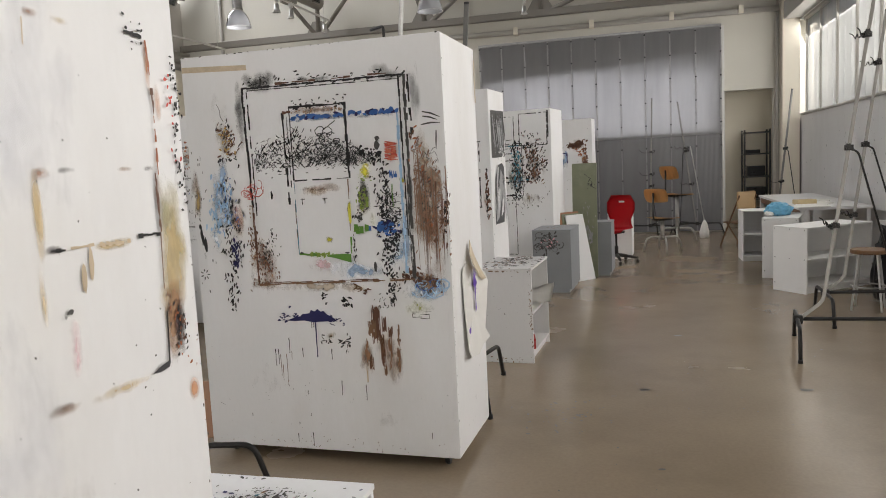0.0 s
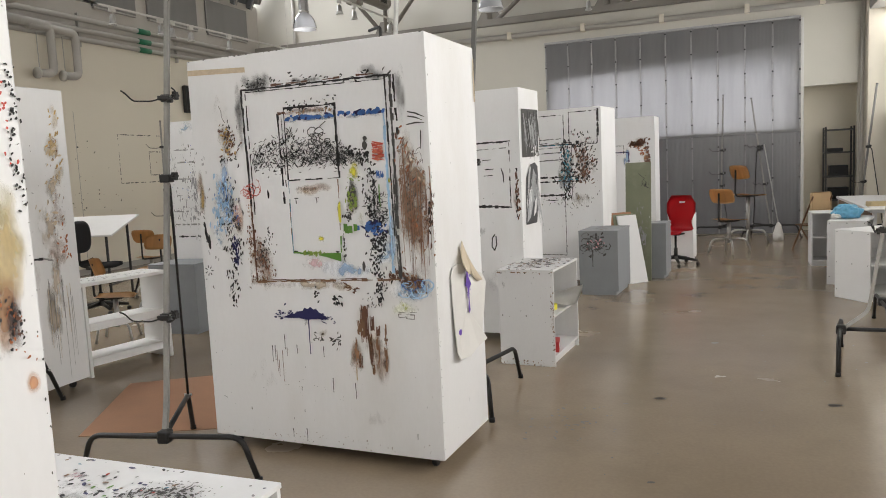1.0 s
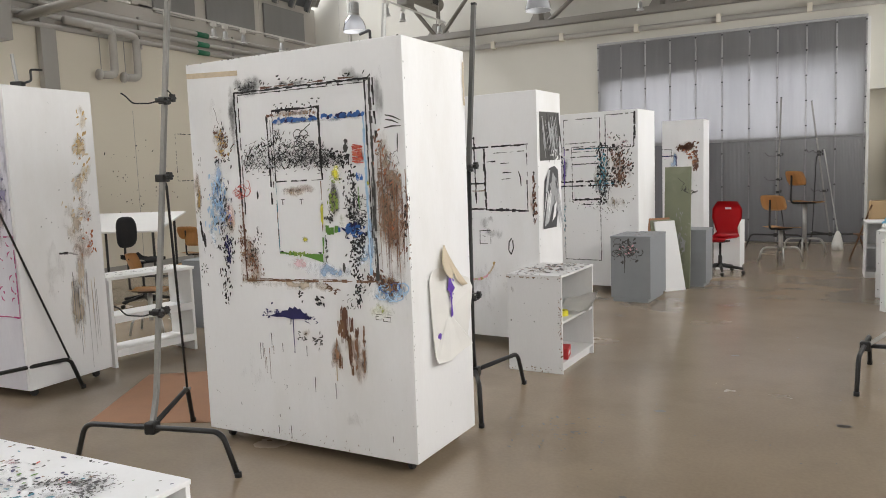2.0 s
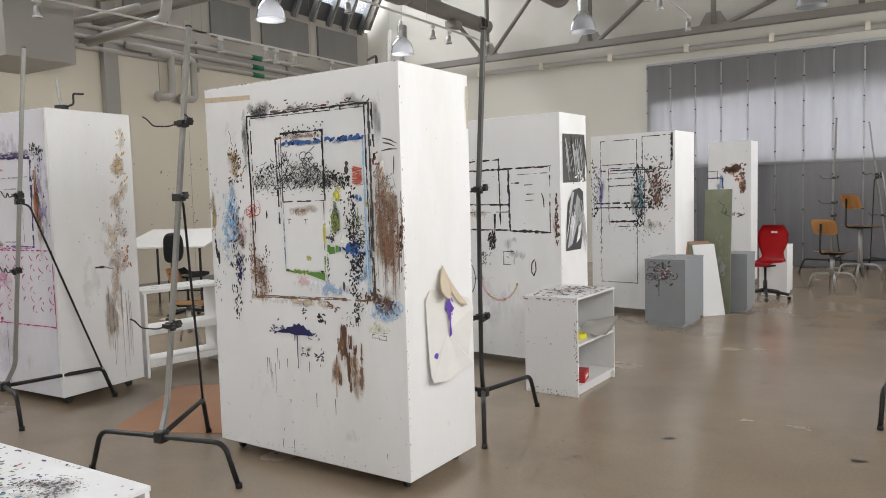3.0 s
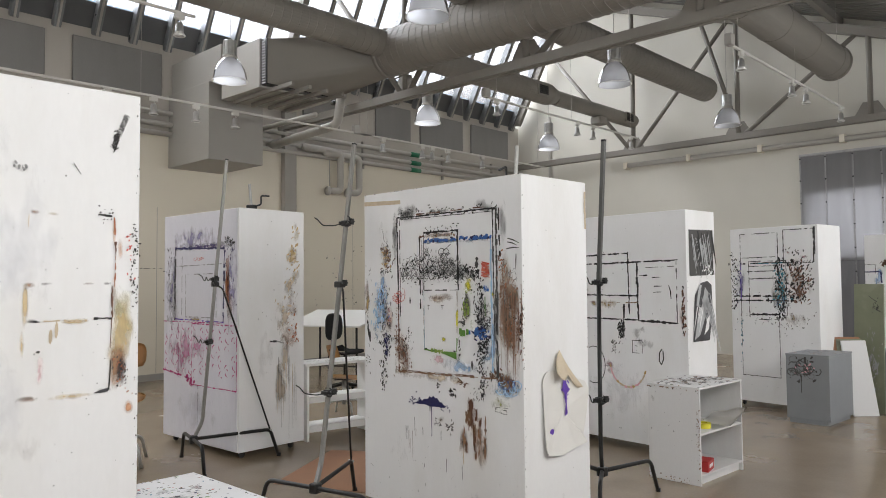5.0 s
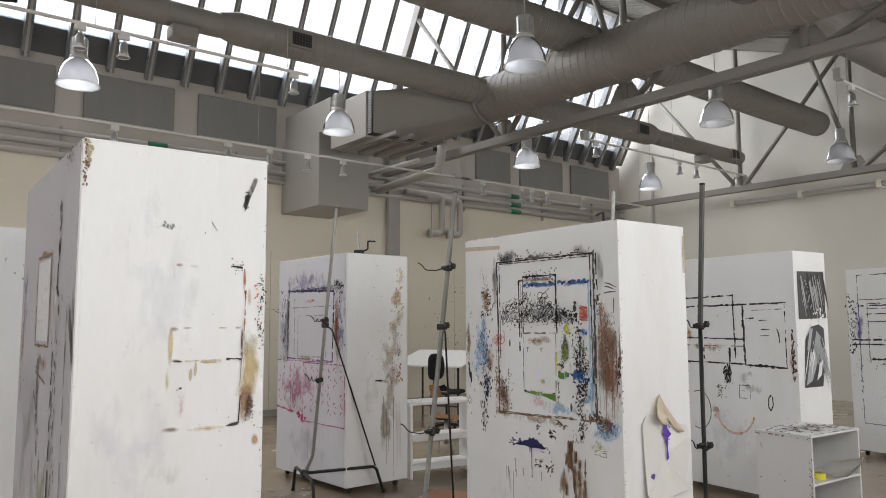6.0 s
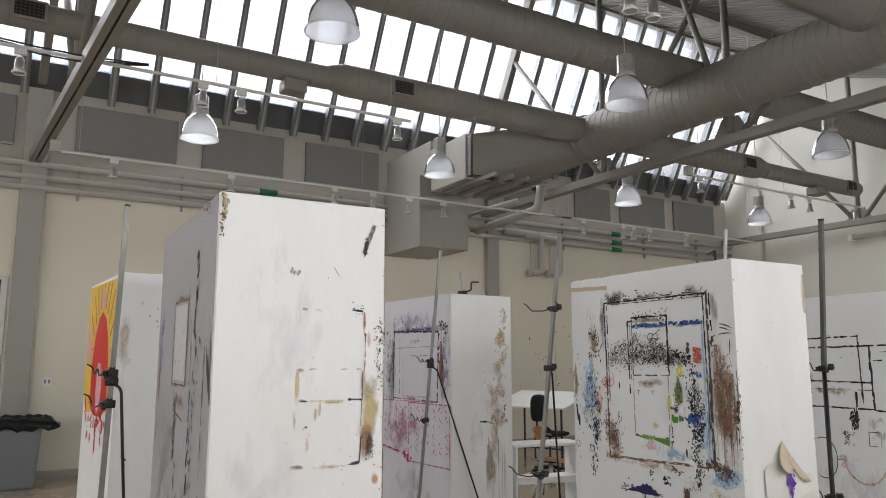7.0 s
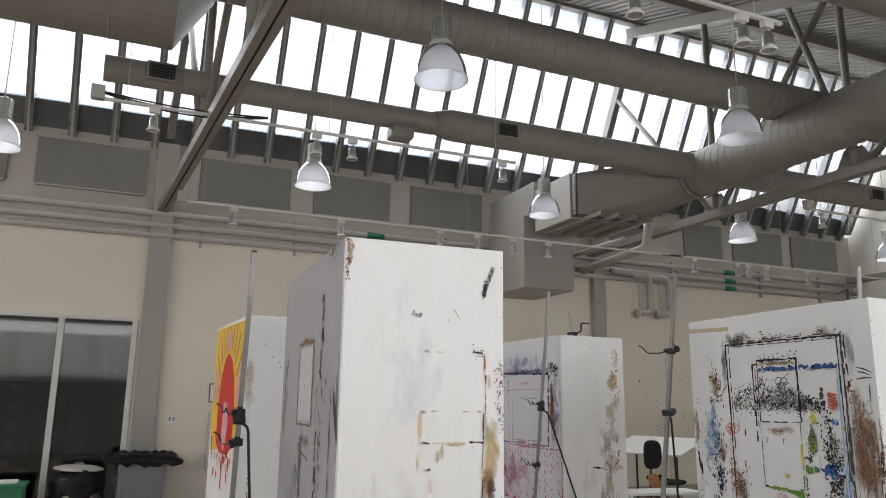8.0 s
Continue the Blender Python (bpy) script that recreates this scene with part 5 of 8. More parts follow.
p.dabs("umber", 24, [(0.06, 2.0, 0.03), (0.08, 1.4, 0.04)], 0.018, 2.8, 1.5, 0.3)
p.flecks("soot", 50, 0.1, 0.6, 1.38, 2.4, 0.012, 2.0)
p.flecks("brown", 24, 1.0, 2.42, 1.4, 2.48, 0.016, 2.2, 0.1, 0.3)
p.finish()

# left panel, front with the magenta pattern
p = front(panel_left, 0.004)
for key, u, v, w, h in (
    ("soft_plum", 0.55, 2.16, 0.8, 0.12), ("soft_plum", 1.05, 2.155, 0.7, 0.10), ("soft_lilac", 0.7, 2.26, 1.3, 0.28), ("soft_lilac", 0.16, 1.7, 0.26, 1.0), ("soft_lilac", 1.38, 1.8, 0.26, 0.9), ("soft_magenta", 0.45, 1.02, 0.9, 0.62), ("soft_rust", 1.30, 1.75, 0.10, 0.7), ("soft_brown", 1.34, 1.55, 0.14, 0.7), ("soft_ochre", 0.7, 1.37, 0.34, 0.07), ("soft_blue", 1.0, 1.35, 0.30, 0.09), ("ink_violet", 0.6, 2.16, 0.8, 0.07), ("ink_violet", 1.0, 2.15, 0.6, 0.06), ("ink_grey", 0.2, 1.5, 0.3, 1.0), ("soft_soot", 0.24, 1.8, 0.08, 0.9), ("wash", 0.7, 0.45, 1.3, 0.6)):
    p.stain(key, u, v, w, h)
p.line("navy", 0.24, 2.15, 1.25, 2.12, 0.022, 0.5)
p.line("black", 0.26, 2.14, 0.25, 1.36, 0.020, 0.4, 0.02)
p.line("navy", 1.25, 2.1, 1.23, 1.36, 0.020, 0.4, 0.06)
p.line("soot", 0.40, 2.06, 0.40, 1.42, 0.008, 0.5, 0.2)
p.rect("grey", 0.48, 1.40, 1.10, 1.86, 0.009, 0.25)
p.line("grey", 0.26, 1.95, 1.2, 1.96, 0.008, 0.5, 0.2)
p.line("violet", 0.26, 1.37, 1.24, 1.36, 0.012, 0.5, 0.2)
p.scribble("red", 9, 0.62, 2.0, 0.84, 2.05, 0.005, 0.022)
p.line("magenta", 0.0, 0.80, 0.62, 0.74, 0.018, 0.6, 0.12)
p.rect("magenta", 0.62, 0.68, 1.48, 1.33, 0.010, 0.15)
p.line("magenta", 0.33, 1.33, 0.33, 0.76, 0.009, 0.4, 0.2)
p.line("magenta", 0.0, 1.34, 1.2, 1.35, 0.008, 0.5, 0.35)
for i in range(12):
    for j in range(6):
        u, v = 0.07 + 0.122 * i + rnd.uniform(-0.012, 0.012), 0.82 + 0.09 * j + rnd.uniform(-0.012, 0.012)
        if rnd.random() < 0.12:
            continue
        a = (0.85 if (i + j) % 2 else 2.25) + rnd.gauss(0, 0.12)
        c_, s_ = math.cos(a), math.sin(a)
        k = rnd.uniform(0.024, 0.036)
        p.ribbon("magenta", [(u - k * c_, v - k * s_), (u - 0.012 * s_, v + 0.012 * c_), (u + k * c_, v + k * s_)], [0.004, rnd.uniform(0.010, 0.016), 0.004])
        if rnd.random() < 0.4:
            p.blot("magenta", u + 0.03, v - 0.03, 0.007, 0.012, a, 7, 0.3)
p.flecks("magenta", 70, 0.0, 0.76, 1.48, 1.34, 0.012, 2.0)
p.dabs("magenta", 22, [(0.50, 0.74, 0.03), (0.66, 0.70, 0.03)], 0.03, 1.8, 0.8, 0.7)
p.bristle("rust", 1.30, 1.75, 0.05, 0.6, 8, 1.55, 0.006)
p.dabs("black", 50, [(0.14, 2.2, 0.08), (0.14, 1.5, 0.08)], 0.014, 3.4, 1.5, 0.3)
p.dabs("navy", 60, [(1.38, 2.2, 0.08), (1.34, 1.9, 0.06), (1.36, 1.5, 0.08)], 0.014, 3.0, 1.4, 0.5)
p.dabs("black", 30, [(1.30, 2.20, 0.05), (1.42, 2.16, 0.05)], 0.020, 2.6, 0.8, 0.8)
p.line("soot", 0.74, 0.68, 0.74, 0.1, 0.005, 0.4, 0.1)
p.finish()
# left panel, side with ochre streaks
p = side(panel_left, 1.513)
for key, u, v, w, h in (
    ("soft_ochre", 0.68, 2.28, 0.12, 0.26), ("soft_ochre", 0.64, 2.05, 0.20, 0.22), ("soft_ochre", 0.70, 1.84, 0.14, 0.3), ("soft_tan", 0.62, 1.70, 0.22, 0.24), ("soft_brown", 0.66, 1.52, 0.18, 0.3), ("soft_tan", 0.54, 1.36, 0.26, 0.6), ("soft_brown", 0.60, 1.20, 0.20, 0.5), ("soft_rust", 0.66, 1.14, 0.14, 0.3), ("soft_tan", 0.56, 0.92, 0.26, 0.5), ("soft_tan", 0.50, 0.62, 0.20, 0.5), ("pink", 0.66, 1.08, 0.14, 0.2), ("dirt", 0.3, 1.0, 0.5, 0.8)):
    p.stain(key, u, v, w, h)
p.dabs("ochre", 22, [(0.70, 2.36, 0.03), (0.64, 2.1, 0.07), (0.72, 1.9, 0.05)], 0.022, 2.6, 1.1, 0.5)
p.dabs("tan", 30, [(0.66, 2.1, 0.06), (0.62, 1.7, 0.08), (0.60, 1.4, 0.10)], 0.024, 3.0, 1.0, 0.6)
p.dabs("umber", 26, [(0.64, 2.12, 0.05), (0.66, 1.74, 0.06), (0.62, 1.34, 0.07)], 0.013, 2.8, 0.9, 0.7)
p.dabs("rust", 14, [(0.66, 1.40, 0.05), (0.67, 1.10, 0.05)], 0.020, 2.6, 1.2, 0.6)
for i in range(24):
    p.drip(rnd.choice(("grey", "tan", "soot", "grey")), 0.44 + 0.26 * rnd.random(), rnd.uniform(0.70, 1.0), rnd.uniform(0.2, 0.6), 0.005)
p.line("black", 0.36, 1.155, 0.44, 1.15, 0.02, 0.2)
p.line("grey", 0.44, 1.15, 0.54, 1.13, 0.014, 0.4)
p.flecks("soot", 30, 0.1, 0.5, 0.75, 2.4, 0.009, 2.0)
p.finish()

# second panel: overlapping outlines
p = front(panel_two)
for key, u, v, w, h in (("soft_ochre", 0.55, 1.50, 0.6, 0.12), ("soft_rust", 0.36, 1.62, 0.12, 0.2), ("grey", 1.02, 1.22, 0.3, 0.2), ("grey", 1.1, 1.1, 0.3, 0.16), ("pink", 0.66, 0.84, 0.16, 0.2), ("soft_rust", 1.54, 1.4, 0.06, 0.5), ("soft_soot", 0.84, 1.24, 0.08, 0.14), ("wash", 0.8, 0.6, 1.3, 0.7)):
    p.stain(key, u, v, w, h)
p.line("black", 0.2, 2.02, 0.92, 2.04, 0.014, 0.5, 0.03)
p.line("black", 0.92, 2.05, 0.93, 1.40, 0.016, 0.4, 0.02)
p.line("black", 0.2, 1.93, 1.50, 1.95, 0.016, 0.5, 0.06)
p.line("black", 1.03, 1.93, 1.04, 1.33, 0.022, 0.3, 0.01)
p.line("black", 1.49, 1.94, 1.49, 1.33, 0.010, 0.5, 0.1)
p.line("black", 0.2, 1.345, 1.04, 1.34, 0.016, 0.5, 0.04)
p.line("black", 1.04, 1.335, 1.50, 1.325, 0.020, 0.5, 0.02)
p.line("black", 0.3, 1.60, 1.03, 1.59, 0.014, 0.5, 0.1)
p.line("umber", 0.3, 1.52, 1.03, 1.52, 0.008, 0.5, 0.2)
p.line("black", 0.55, 1.50, 0.55, 1.34, 0.014, 0.4, 0.05)
p.line("black", 0.86, 1.50, 0.86, 1.36, 0.020, 0.5, 0.05)
p.line("soot", 1.10, 1.88, 1.46, 1.89, 0.006, 0.5, 0.3)
for u, v in ((1.21, 1.78), (1.23, 1.69), (1.22, 1.63), (1.06, 1.80)):
    p.line("black", u, v, u + 0.09, v + 0.004, 0.010, 0.5)
p.ribbon("black", [(1.40, 1.70), (1.42, 1.64), (1.425, 1.56)], [0.008, 0.014, 0.008])
p.dabs("black", 60, [(0.84, 1.34, 0.03), (0.83, 1.14, 0.04)], 0.022, 2.4, 1.4, 0.4)
p.dabs("soot", 24, [(0.70, 1.12, 0.04), (0.74, 1.02, 0.04)], 0.016, 2.4, 0.9, 0.8)
p.rect("soot", 0.96, 1.0, 1.08, 1.13, 0.006, 0.2)
p.line("soot", 0.99, 1.08, 1.02, 1.07, 0.006)
p.dabs("brown", 22, [(1.56, 1.65, 0.012), (1.57, 1.2, 0.016)], 0.022, 3.0, 1.5, 0.3)
p.dabs("black", 22, [(1.55, 1.75, 0.012), (1.56, 1.25, 0.016)], 0.016, 3.4, 1.5, 0.3)
for k in range(18):
    a = math.pi * (1.05 + 0.85 * k / 17)
    p.blot(rnd.choice(("pink", "pink", "tan", "ochre")), 0.90 + 0.22 * math.cos(a), 0.88 + 0.24 * math.sin(a), 0.026, 0.012, a + 1.57, 7, 0.4)
p.ribbon("black", [(0.46 + 0.15 * math.cos(a / 3), 0.84 + 0.2 * math.sin(a / 3)) for a in range(-6, 7)], 0.009)
p.line("black", 0.60, 0.84, 0.67, 0.84, 0.008)
p.ribbon("black", [(1.31, 1.06), (1.28, 1.02), (1.275, 0.94), (1.30, 0.90), (1.325, 0.96), (1.32, 1.04)], 0.012)
p.flecks("soot", 60, 0.1, 0.2, 1.55, 2.3, 0.010, 1.5)
p.finish()
p = side(panel_two, 1.602)
p.flecks("soot", 20, 0.0, 0.2, 0.02, 2.4, 0.008, 2.0, 1.57, 0.2)
p.poly("soot", [(0.05, 1.79), (0.51, 1.80), (0.51, 2.26), (0.05, 2.25)])
p.stain("grey", 0.30, 2.05, 0.4, 0.4)
p.bristle("black", 0.28, 2.05, 0.4, 0.4, 22, 1.3, 0.02)
p.flecks("grey", 18, 0.1, 1.82, 0.48, 2.22, 0.03, 3.0, 1.3, 0.4)
p.flecks("white", 12, 0.3, 1.80, 0.50, 1.9, 0.04, 1.5)
p.poly("deep", [(0.09, 1.14), (0.40, 1.14), (0.44, 1.30), (0.47, 1.5), (0.46, 1.70), (0.38, 1.74), (0.25, 1.72), (0.14, 1.6), (0.12, 1.45)])
p.poly("silver", [(0.12, 1.16), (0.22, 1.2), (0.34, 1.4), (0.40, 1.62), (0.33, 1.68), (0.27, 1.5), (0.18, 1.36)])
p.poly("silver", [(0.16, 1.5), (0.2, 1.48), (0.27, 1.7), (0.22, 1.7)])
p.poly("snow", [(0.30, 1.2), (0.38, 1.25), (0.42, 1.4), (0.36, 1.36)])
p.bristle("silver", 0.34, 1.40, 0.2, 0.5, 14, 1.2, 0.012)
p.bristle("snow", 0.24, 1.38, 0.12, 0.3, 6, 1.9, 0.010)
p.bristle("silver", 0.28, 2.02, 0.36, 0.4, 16, 1.35, 0.012)
p.flecks("snow", 10, 0.3, 1.80, 0.50, 1.9, 0.03, 1.6)
p.finish()

# third panel: dense splatter
p = front(panel_three)
for key, u, v, w, h in (("soft_soot", 0.72, 1.66, 0.22, 0.7), ("soft_brown", 0.96, 1.72, 0.40, 0.7), ("soft_sage", 0.70, 1.55, 0.3, 0.5), ("pink", 1.05, 2.04, 0.20, 0.08), ("pink", 0.82, 2.1, 0.12, 0.08), ("soft_lilac", 0.14, 1.7, 0.16, 0.8), ("soft_blue", 0.74, 1.42, 0.3, 0.3), ("soft_tan", 0.9, 1.22, 0.4, 0.2), ("wash", 0.5, 1.1, 0.9, 0.7)):
    p.stain(key, u, v, w, h)
p.rect("black", 0.15, 0.43, 0.69, 2.38, 0.008, 0.12)
p.rect("black", 0.77, 1.97, 1.17, 2.41, 0.010, 0.12)
p.rect("black", 0.27, 1.27, 0.80, 2.0, 0.010, 0.2)
p.line("black", 1.185, 2.43, 1.185, 2.08, 0.030, 0.3, 0.02)
for v, u0, u1, w in ((2.05, 0.17, 0.65, 0.010), (1.97, 0.15, 0.80, 0.016), (1.93, 0.27, 0.70, 0.008), (1.86, 0.25, 0.64, 0.010), (1.76, 0.27, 0.66, 0.012), (1.52, 0.04, 0.86, 0.020), (1.46, 0.04, 0.90, 0.018), (1.27, 0.27, 0.70, 0.026), (1.20, 0.40, 0.66, 0.010)):
    p.line("black", u0, v, u1, v + 0.006, w, 0.45, 0.08)
p.line("violet", 0.155, 2.0, 0.15, 1.42, 0.016, 0.5, 0.1)
p.line("teal", 0.30, 1.965, 0.75, 1.968, 0.008, 0.5, 0.3)
p.line("teal", 0.60, 1.48, 0.88, 1.49, 0.010, 0.5, 0.3)
p.dabs("black", 150, [(0.70, 2.02, 0.05), (0.72, 1.7, 0.08), (0.72, 1.4, 0.09), (0.70, 1.22, 0.05)], 0.024, 2.8, 1.45, 0.35)
p.dabs("teal", 40, [(0.72, 1.9, 0.05), (0.74, 1.4, 0.08)], 0.024, 2.2, 1.3, 0.5)
p.dabs("black", 110, [(0.88, 2.0, 0.08), (0.96, 1.75, 0.12), (0.92, 1.45, 0.12)], 0.024, 2.8, 1.1, 0.6)
p.dabs("brown", 80, [(0.90, 2.0, 0.08), (1.0, 1.75, 0.12), (0.95, 1.42, 0.12)], 0.024, 2.8, 1.1, 0.6)
p.dabs("black", 40, [(0.86, 2.16, 0.10), (1.1, 1.95, 0.08), (1.12, 1.6, 0.05)], 0.020, 2.6, 0.9, 0.7)
p.dabs("black", 60, [(0.04, 2.1, 0.05), (0.05, 1.7, 0.06), (0.05, 1.3, 0.04)], 0.022, 2.4, 1.4, 0.5)
p.dabs("navy", 26, [(0.13, 2.0, 0.04), (0.12, 1.3, 0.04)], 0.018, 2.8, 1.4, 0.4)
p.dabs("teal", 16, [(0.13, 1.2, 0.03), (0.16, 0.6, 0.03)], 0.016, 3.0, 1.5, 0.2)
p.dabs("soot", 50, [(0.2, 1.3, 0.15), (0.75, 1.1, 0.3), (1.1, 1.3, 0.1)], 0.014, 2.6, 1.4, 0.5)
p.flecks("soot", 60, 0.05, 0.3, 1.2, 2.3, 0.012, 2.0)
p.finish()
# fourth panel
p = front(panel_four)
p.stain("soft_brown", 0.44, 2.0, 0.36, 0.26)
p.stain("soft_rust", 0.56, 1.72, 0.12, 0.40)
p.stain("soft_blue", 0.2, 1.75, 0.2, 0.4)
p.dabs("brown", 90, [(0.30, 2.0, 0.05), (0.40, 1.98, 0.08), (0.54, 2.06, 0.05)], 0.034, 2.6, 1.0, 0.6)
p.dabs("brown", 46, [(0.57, 1.98, 0.03), (0.59, 1.76, 0.04), (0.56, 1.58, 0.03)], 0.034, 2.6, 1.3, 0.5)
p.dabs("rust", 26, [(0.34, 2.0, 0.05), (0.56, 1.80, 0.05)], 0.026, 2.6, 1.0, 0.6)
p.line("navy", 0.0, 1.86, 0.24, 1.86, 0.018, 0.3)
p.line("navy", 0.24, 1.86, 0.25, 1.68, 0.018, 0.3)
p.line("soot", 0.0, 1.98, 0.16, 1.98, 0.010, 0.3)
p.line("soot", 0.16, 1.98, 0.16, 1.84, 0.010, 0.3)
p.dabs("soot", 22, [(0.34, 1.24, 0.03), (0.60, 1.22, 0.03)], 0.022, 3.0, 0.3, 0.5)
p.flecks("soot", 26, 0.05, 0.4, 0.66, 2.3, 0.014, 2.0)
p.finish()
# pale panel behind
p = front(panel_back)
p.stain("paleblue", 0.5, 2.34, 1.1, 0.24)
p.stain("ink_grey", 0.6, 1.6, 1.2, 1.3)
p.stain("ochre", 1.0, 2.0, 0.3, 0.3)
for v in (2.1, 1.95, 1.75, 1.55, 1.36, 1.2, 1.05):
    p.line("grey", 0.05, v, 1.15, v - 0.01, 0.014, 0.6, 0.35)
    p.flecks("soot", 26, 0.05, v - 0.06, 1.15, v + 0.06, 0.014, 3.0, 1.5, 0.4)
p.line("black", 0.12, 1.05, 0.6, 1.06, 0.016, 0.4, 0.2)
p.flecks("rust", 40, 0.8, 1.85, 1.15, 2.15, 0.02, 2.2)
p.flecks("blue", 50, 0.05, 1.3, 1.1, 2.2, 0.014, 2.2)
p.finish()
# red and yellow panel: plain shapes
p = front(panel_far)
p.poly("sun", [(0.02, 1.55), (0.12, 1.42), (1.10, 1.50), (1.16, 1.8), (1.15, 2.33), (0.02, 2.35)])
for k in range(11):
    a = 0.3 + 2.5 * k / 10
    p.ribbon("rust", [(0.60 + 0.36 * math.cos(a), 1.72 + 0.45 * math.sin(a)), (0.60 + 0.56 * math.cos(a), min(2.33, 1.72 + 0.75 * math.sin(a)))], 0.022)
p.poly("fire", [(0.30, 1.48), (0.28, 1.75), (0.36, 1.98), (0.48, 2.10), (0.60, 2.14), (0.74, 2.08), (0.86, 1.94), (0.92, 1.7), (0.90, 1.48), (0.74, 1.42), (0.46, 1.42)])
p.flecks("fire", 60, 0.1, 1.22, 1.1, 1.60, 0.05, 2.6, 1.5, 0.4)
p.blot("pink", 0.60, 2.22, 0.08, 0.08, 0, 9, 0.2)
p.blot("pink", 0.14, 1.9, 0.09, 0.12, 0, 9, 0.25)
p.blot("pink", 1.04, 1.9, 0.08, 0.14, 0, 9, 0.25)
p.blot("pink", 0.60, 1.62, 0.10, 0.19, 0, 11, 0.15)
p.flecks("fire", 14, 0.48, 1.45, 0.72, 1.8, 0.03, 1.5)
p.line("rust", 0.6, 1.42, 0.58, 1.25, 0.03, 0.4, 0.1)
p.finish()
p = side(panel_far, 1.167)
p.stain("soft_tan", 0.05, 1.9, 0.10, 0.6)
p.stain("dirt", 0.35, 1.5, 0.4, 0.7)
p.dabs("grey", 14, [(0.1, 2.2, 0.06), (0.5, 1.7, 0.1)], 0.010, 3.0, 1.5, 0.3)
p.dabs("umber", 8, [(0.05, 1.3, 0.03), (0.08, 1.1, 0.03)], 0.014, 2.0, 1.2, 0.6)
p.finish()

# ---- ducts, pipes, lamps ----


def seamed(length, r, seam=0.17, ridge=0.006):
    """Profile of a round duct with raised seams, along its axis."""
    prof, s = [(r, 0.0)], seam
    while s < length - 0.05:
        prof += [(r, s - 0.012), (r + ridge, s - 0.005), (r + ridge, s + 0.005), (r, s + 0.012)]
        s += seam
    return prof + [(r, length)]


def capped(prof):
    return [(0.001, prof[0][1])] + prof + [(0.001, prof[-1][1])]


def grille(parent, x, y, z, w, h):
    """Square register facing +x, slightly downwards."""
    part("grille_frame", box(x - 0.02, x + 0.03, y - w / 2, y + w / 2, z - h / 2, z + h / 2, 0.004), M["metal_paint"], parent)
    # black plate painted as the shade inside the duct; there is no hole
    part("grille_dark_plate", box(x + 0.028, x + 0.034, y - w / 2 + 0.03, y + w / 2 - 0.03, z - h / 2 + 0.03, z + h / 2 - 0.03), M["rubber"], parent)
    bm = bmesh.new()
    for k in range(7):
        yy = y - w / 2 + 0.05 + k * (w - 0.1) / 6
        box(x + 0.034, x + 0.040, yy - 0.004, yy + 0.004, z - h / 2 + 0.03, z + h / 2 - 0.03, bm=bm)
    for k in range(4):
        zz = z - h / 2 + 0.06 + k * (h - 0.12) / 3
        box(x + 0.034, x + 0.039, y - w / 2 + 0.03, y + w / 2 - 0.03, zz - 0.003, zz + 0.003, bm=bm)
    part("grille", bm, M["dark_metal"], parent)


DX, DZ = -6.8, 5.74
d = thing("branch_duct", "warm grey painted spiral air duct with square registers", "air duct", group="air ducts")
part("narrow_run", lathe(capped([(r, -0.7 + s) for r, s in seamed(4.3, 0.162, 0.45, 0.003)]), 32, centre=(DX, 0, DZ - 0.02), axis="y"), M["metal_paint"], d, smooth=False)
part("reducer", lathe([(0.162, 3.6), (0.226, 3.85)], 32, centre=(DX, 0, DZ), axis="y"), M["metal_paint"], d, smooth=True)
part("wide_run", lathe([(r, 3.85 + s) for r, s in seamed(4.75, 0.226, 0.155, 0.005)], 32, centre=(DX, 0, DZ), axis="y"), M["metal_paint"], d)
part("wide_run", lathe([(r, 8.6 + s) for r, s in seamed(4.4, 0.226, 0.155, 0.005)], 32, centre=(DX, 0, DZ), axis="y"), M["metal_paint"], d)
part("reducer", lathe([(0.226, 13.0), (0.165, 13.25)], 32, centre=(DX, 0, DZ), axis="y"), M["metal_paint"], d, smooth=True)
part("narrow_run", lathe(capped([(r, 13.25 + s) for r, s in seamed(3.4, 0.165, 0.45, 0.003)]), 32, centre=(DX, 0, DZ - 0.02), axis="y"), M["metal_paint"], d)
for y, x in ((-0.05, -6.645), (4.7, -6.585), (12.55, -6.585), (16.2, -6.645)):
    grille(d, x, y, DZ - 0.02, 0.36, 0.24)
for y in (3.1, 15.0):
    part("sensor_box", box(DX - 0.1, DX + 0.18, y - 0.16, y + 0.16, DZ - 0.36, DZ - 0.18, 0.03), M["metal_paint"], d)

d = thing("main_duct", "large warm grey spiral air duct crossing the hall", "air duct", group="air ducts")
part("run", lathe([(r, -6.95 + s) for r, s in seamed(10.6, 0.39, 0.15)], 40, centre=(0, 8.55, 5.66), axis="x"), M["metal_paint"], d)
part("collar", lathe([(0.41, -6.95), (0.43, -6.93), (0.43, -6.88), (0.41, -6.86)], 40, centre=(0, 8.55, 5.66), axis="x"), M["metal_paint"], d)
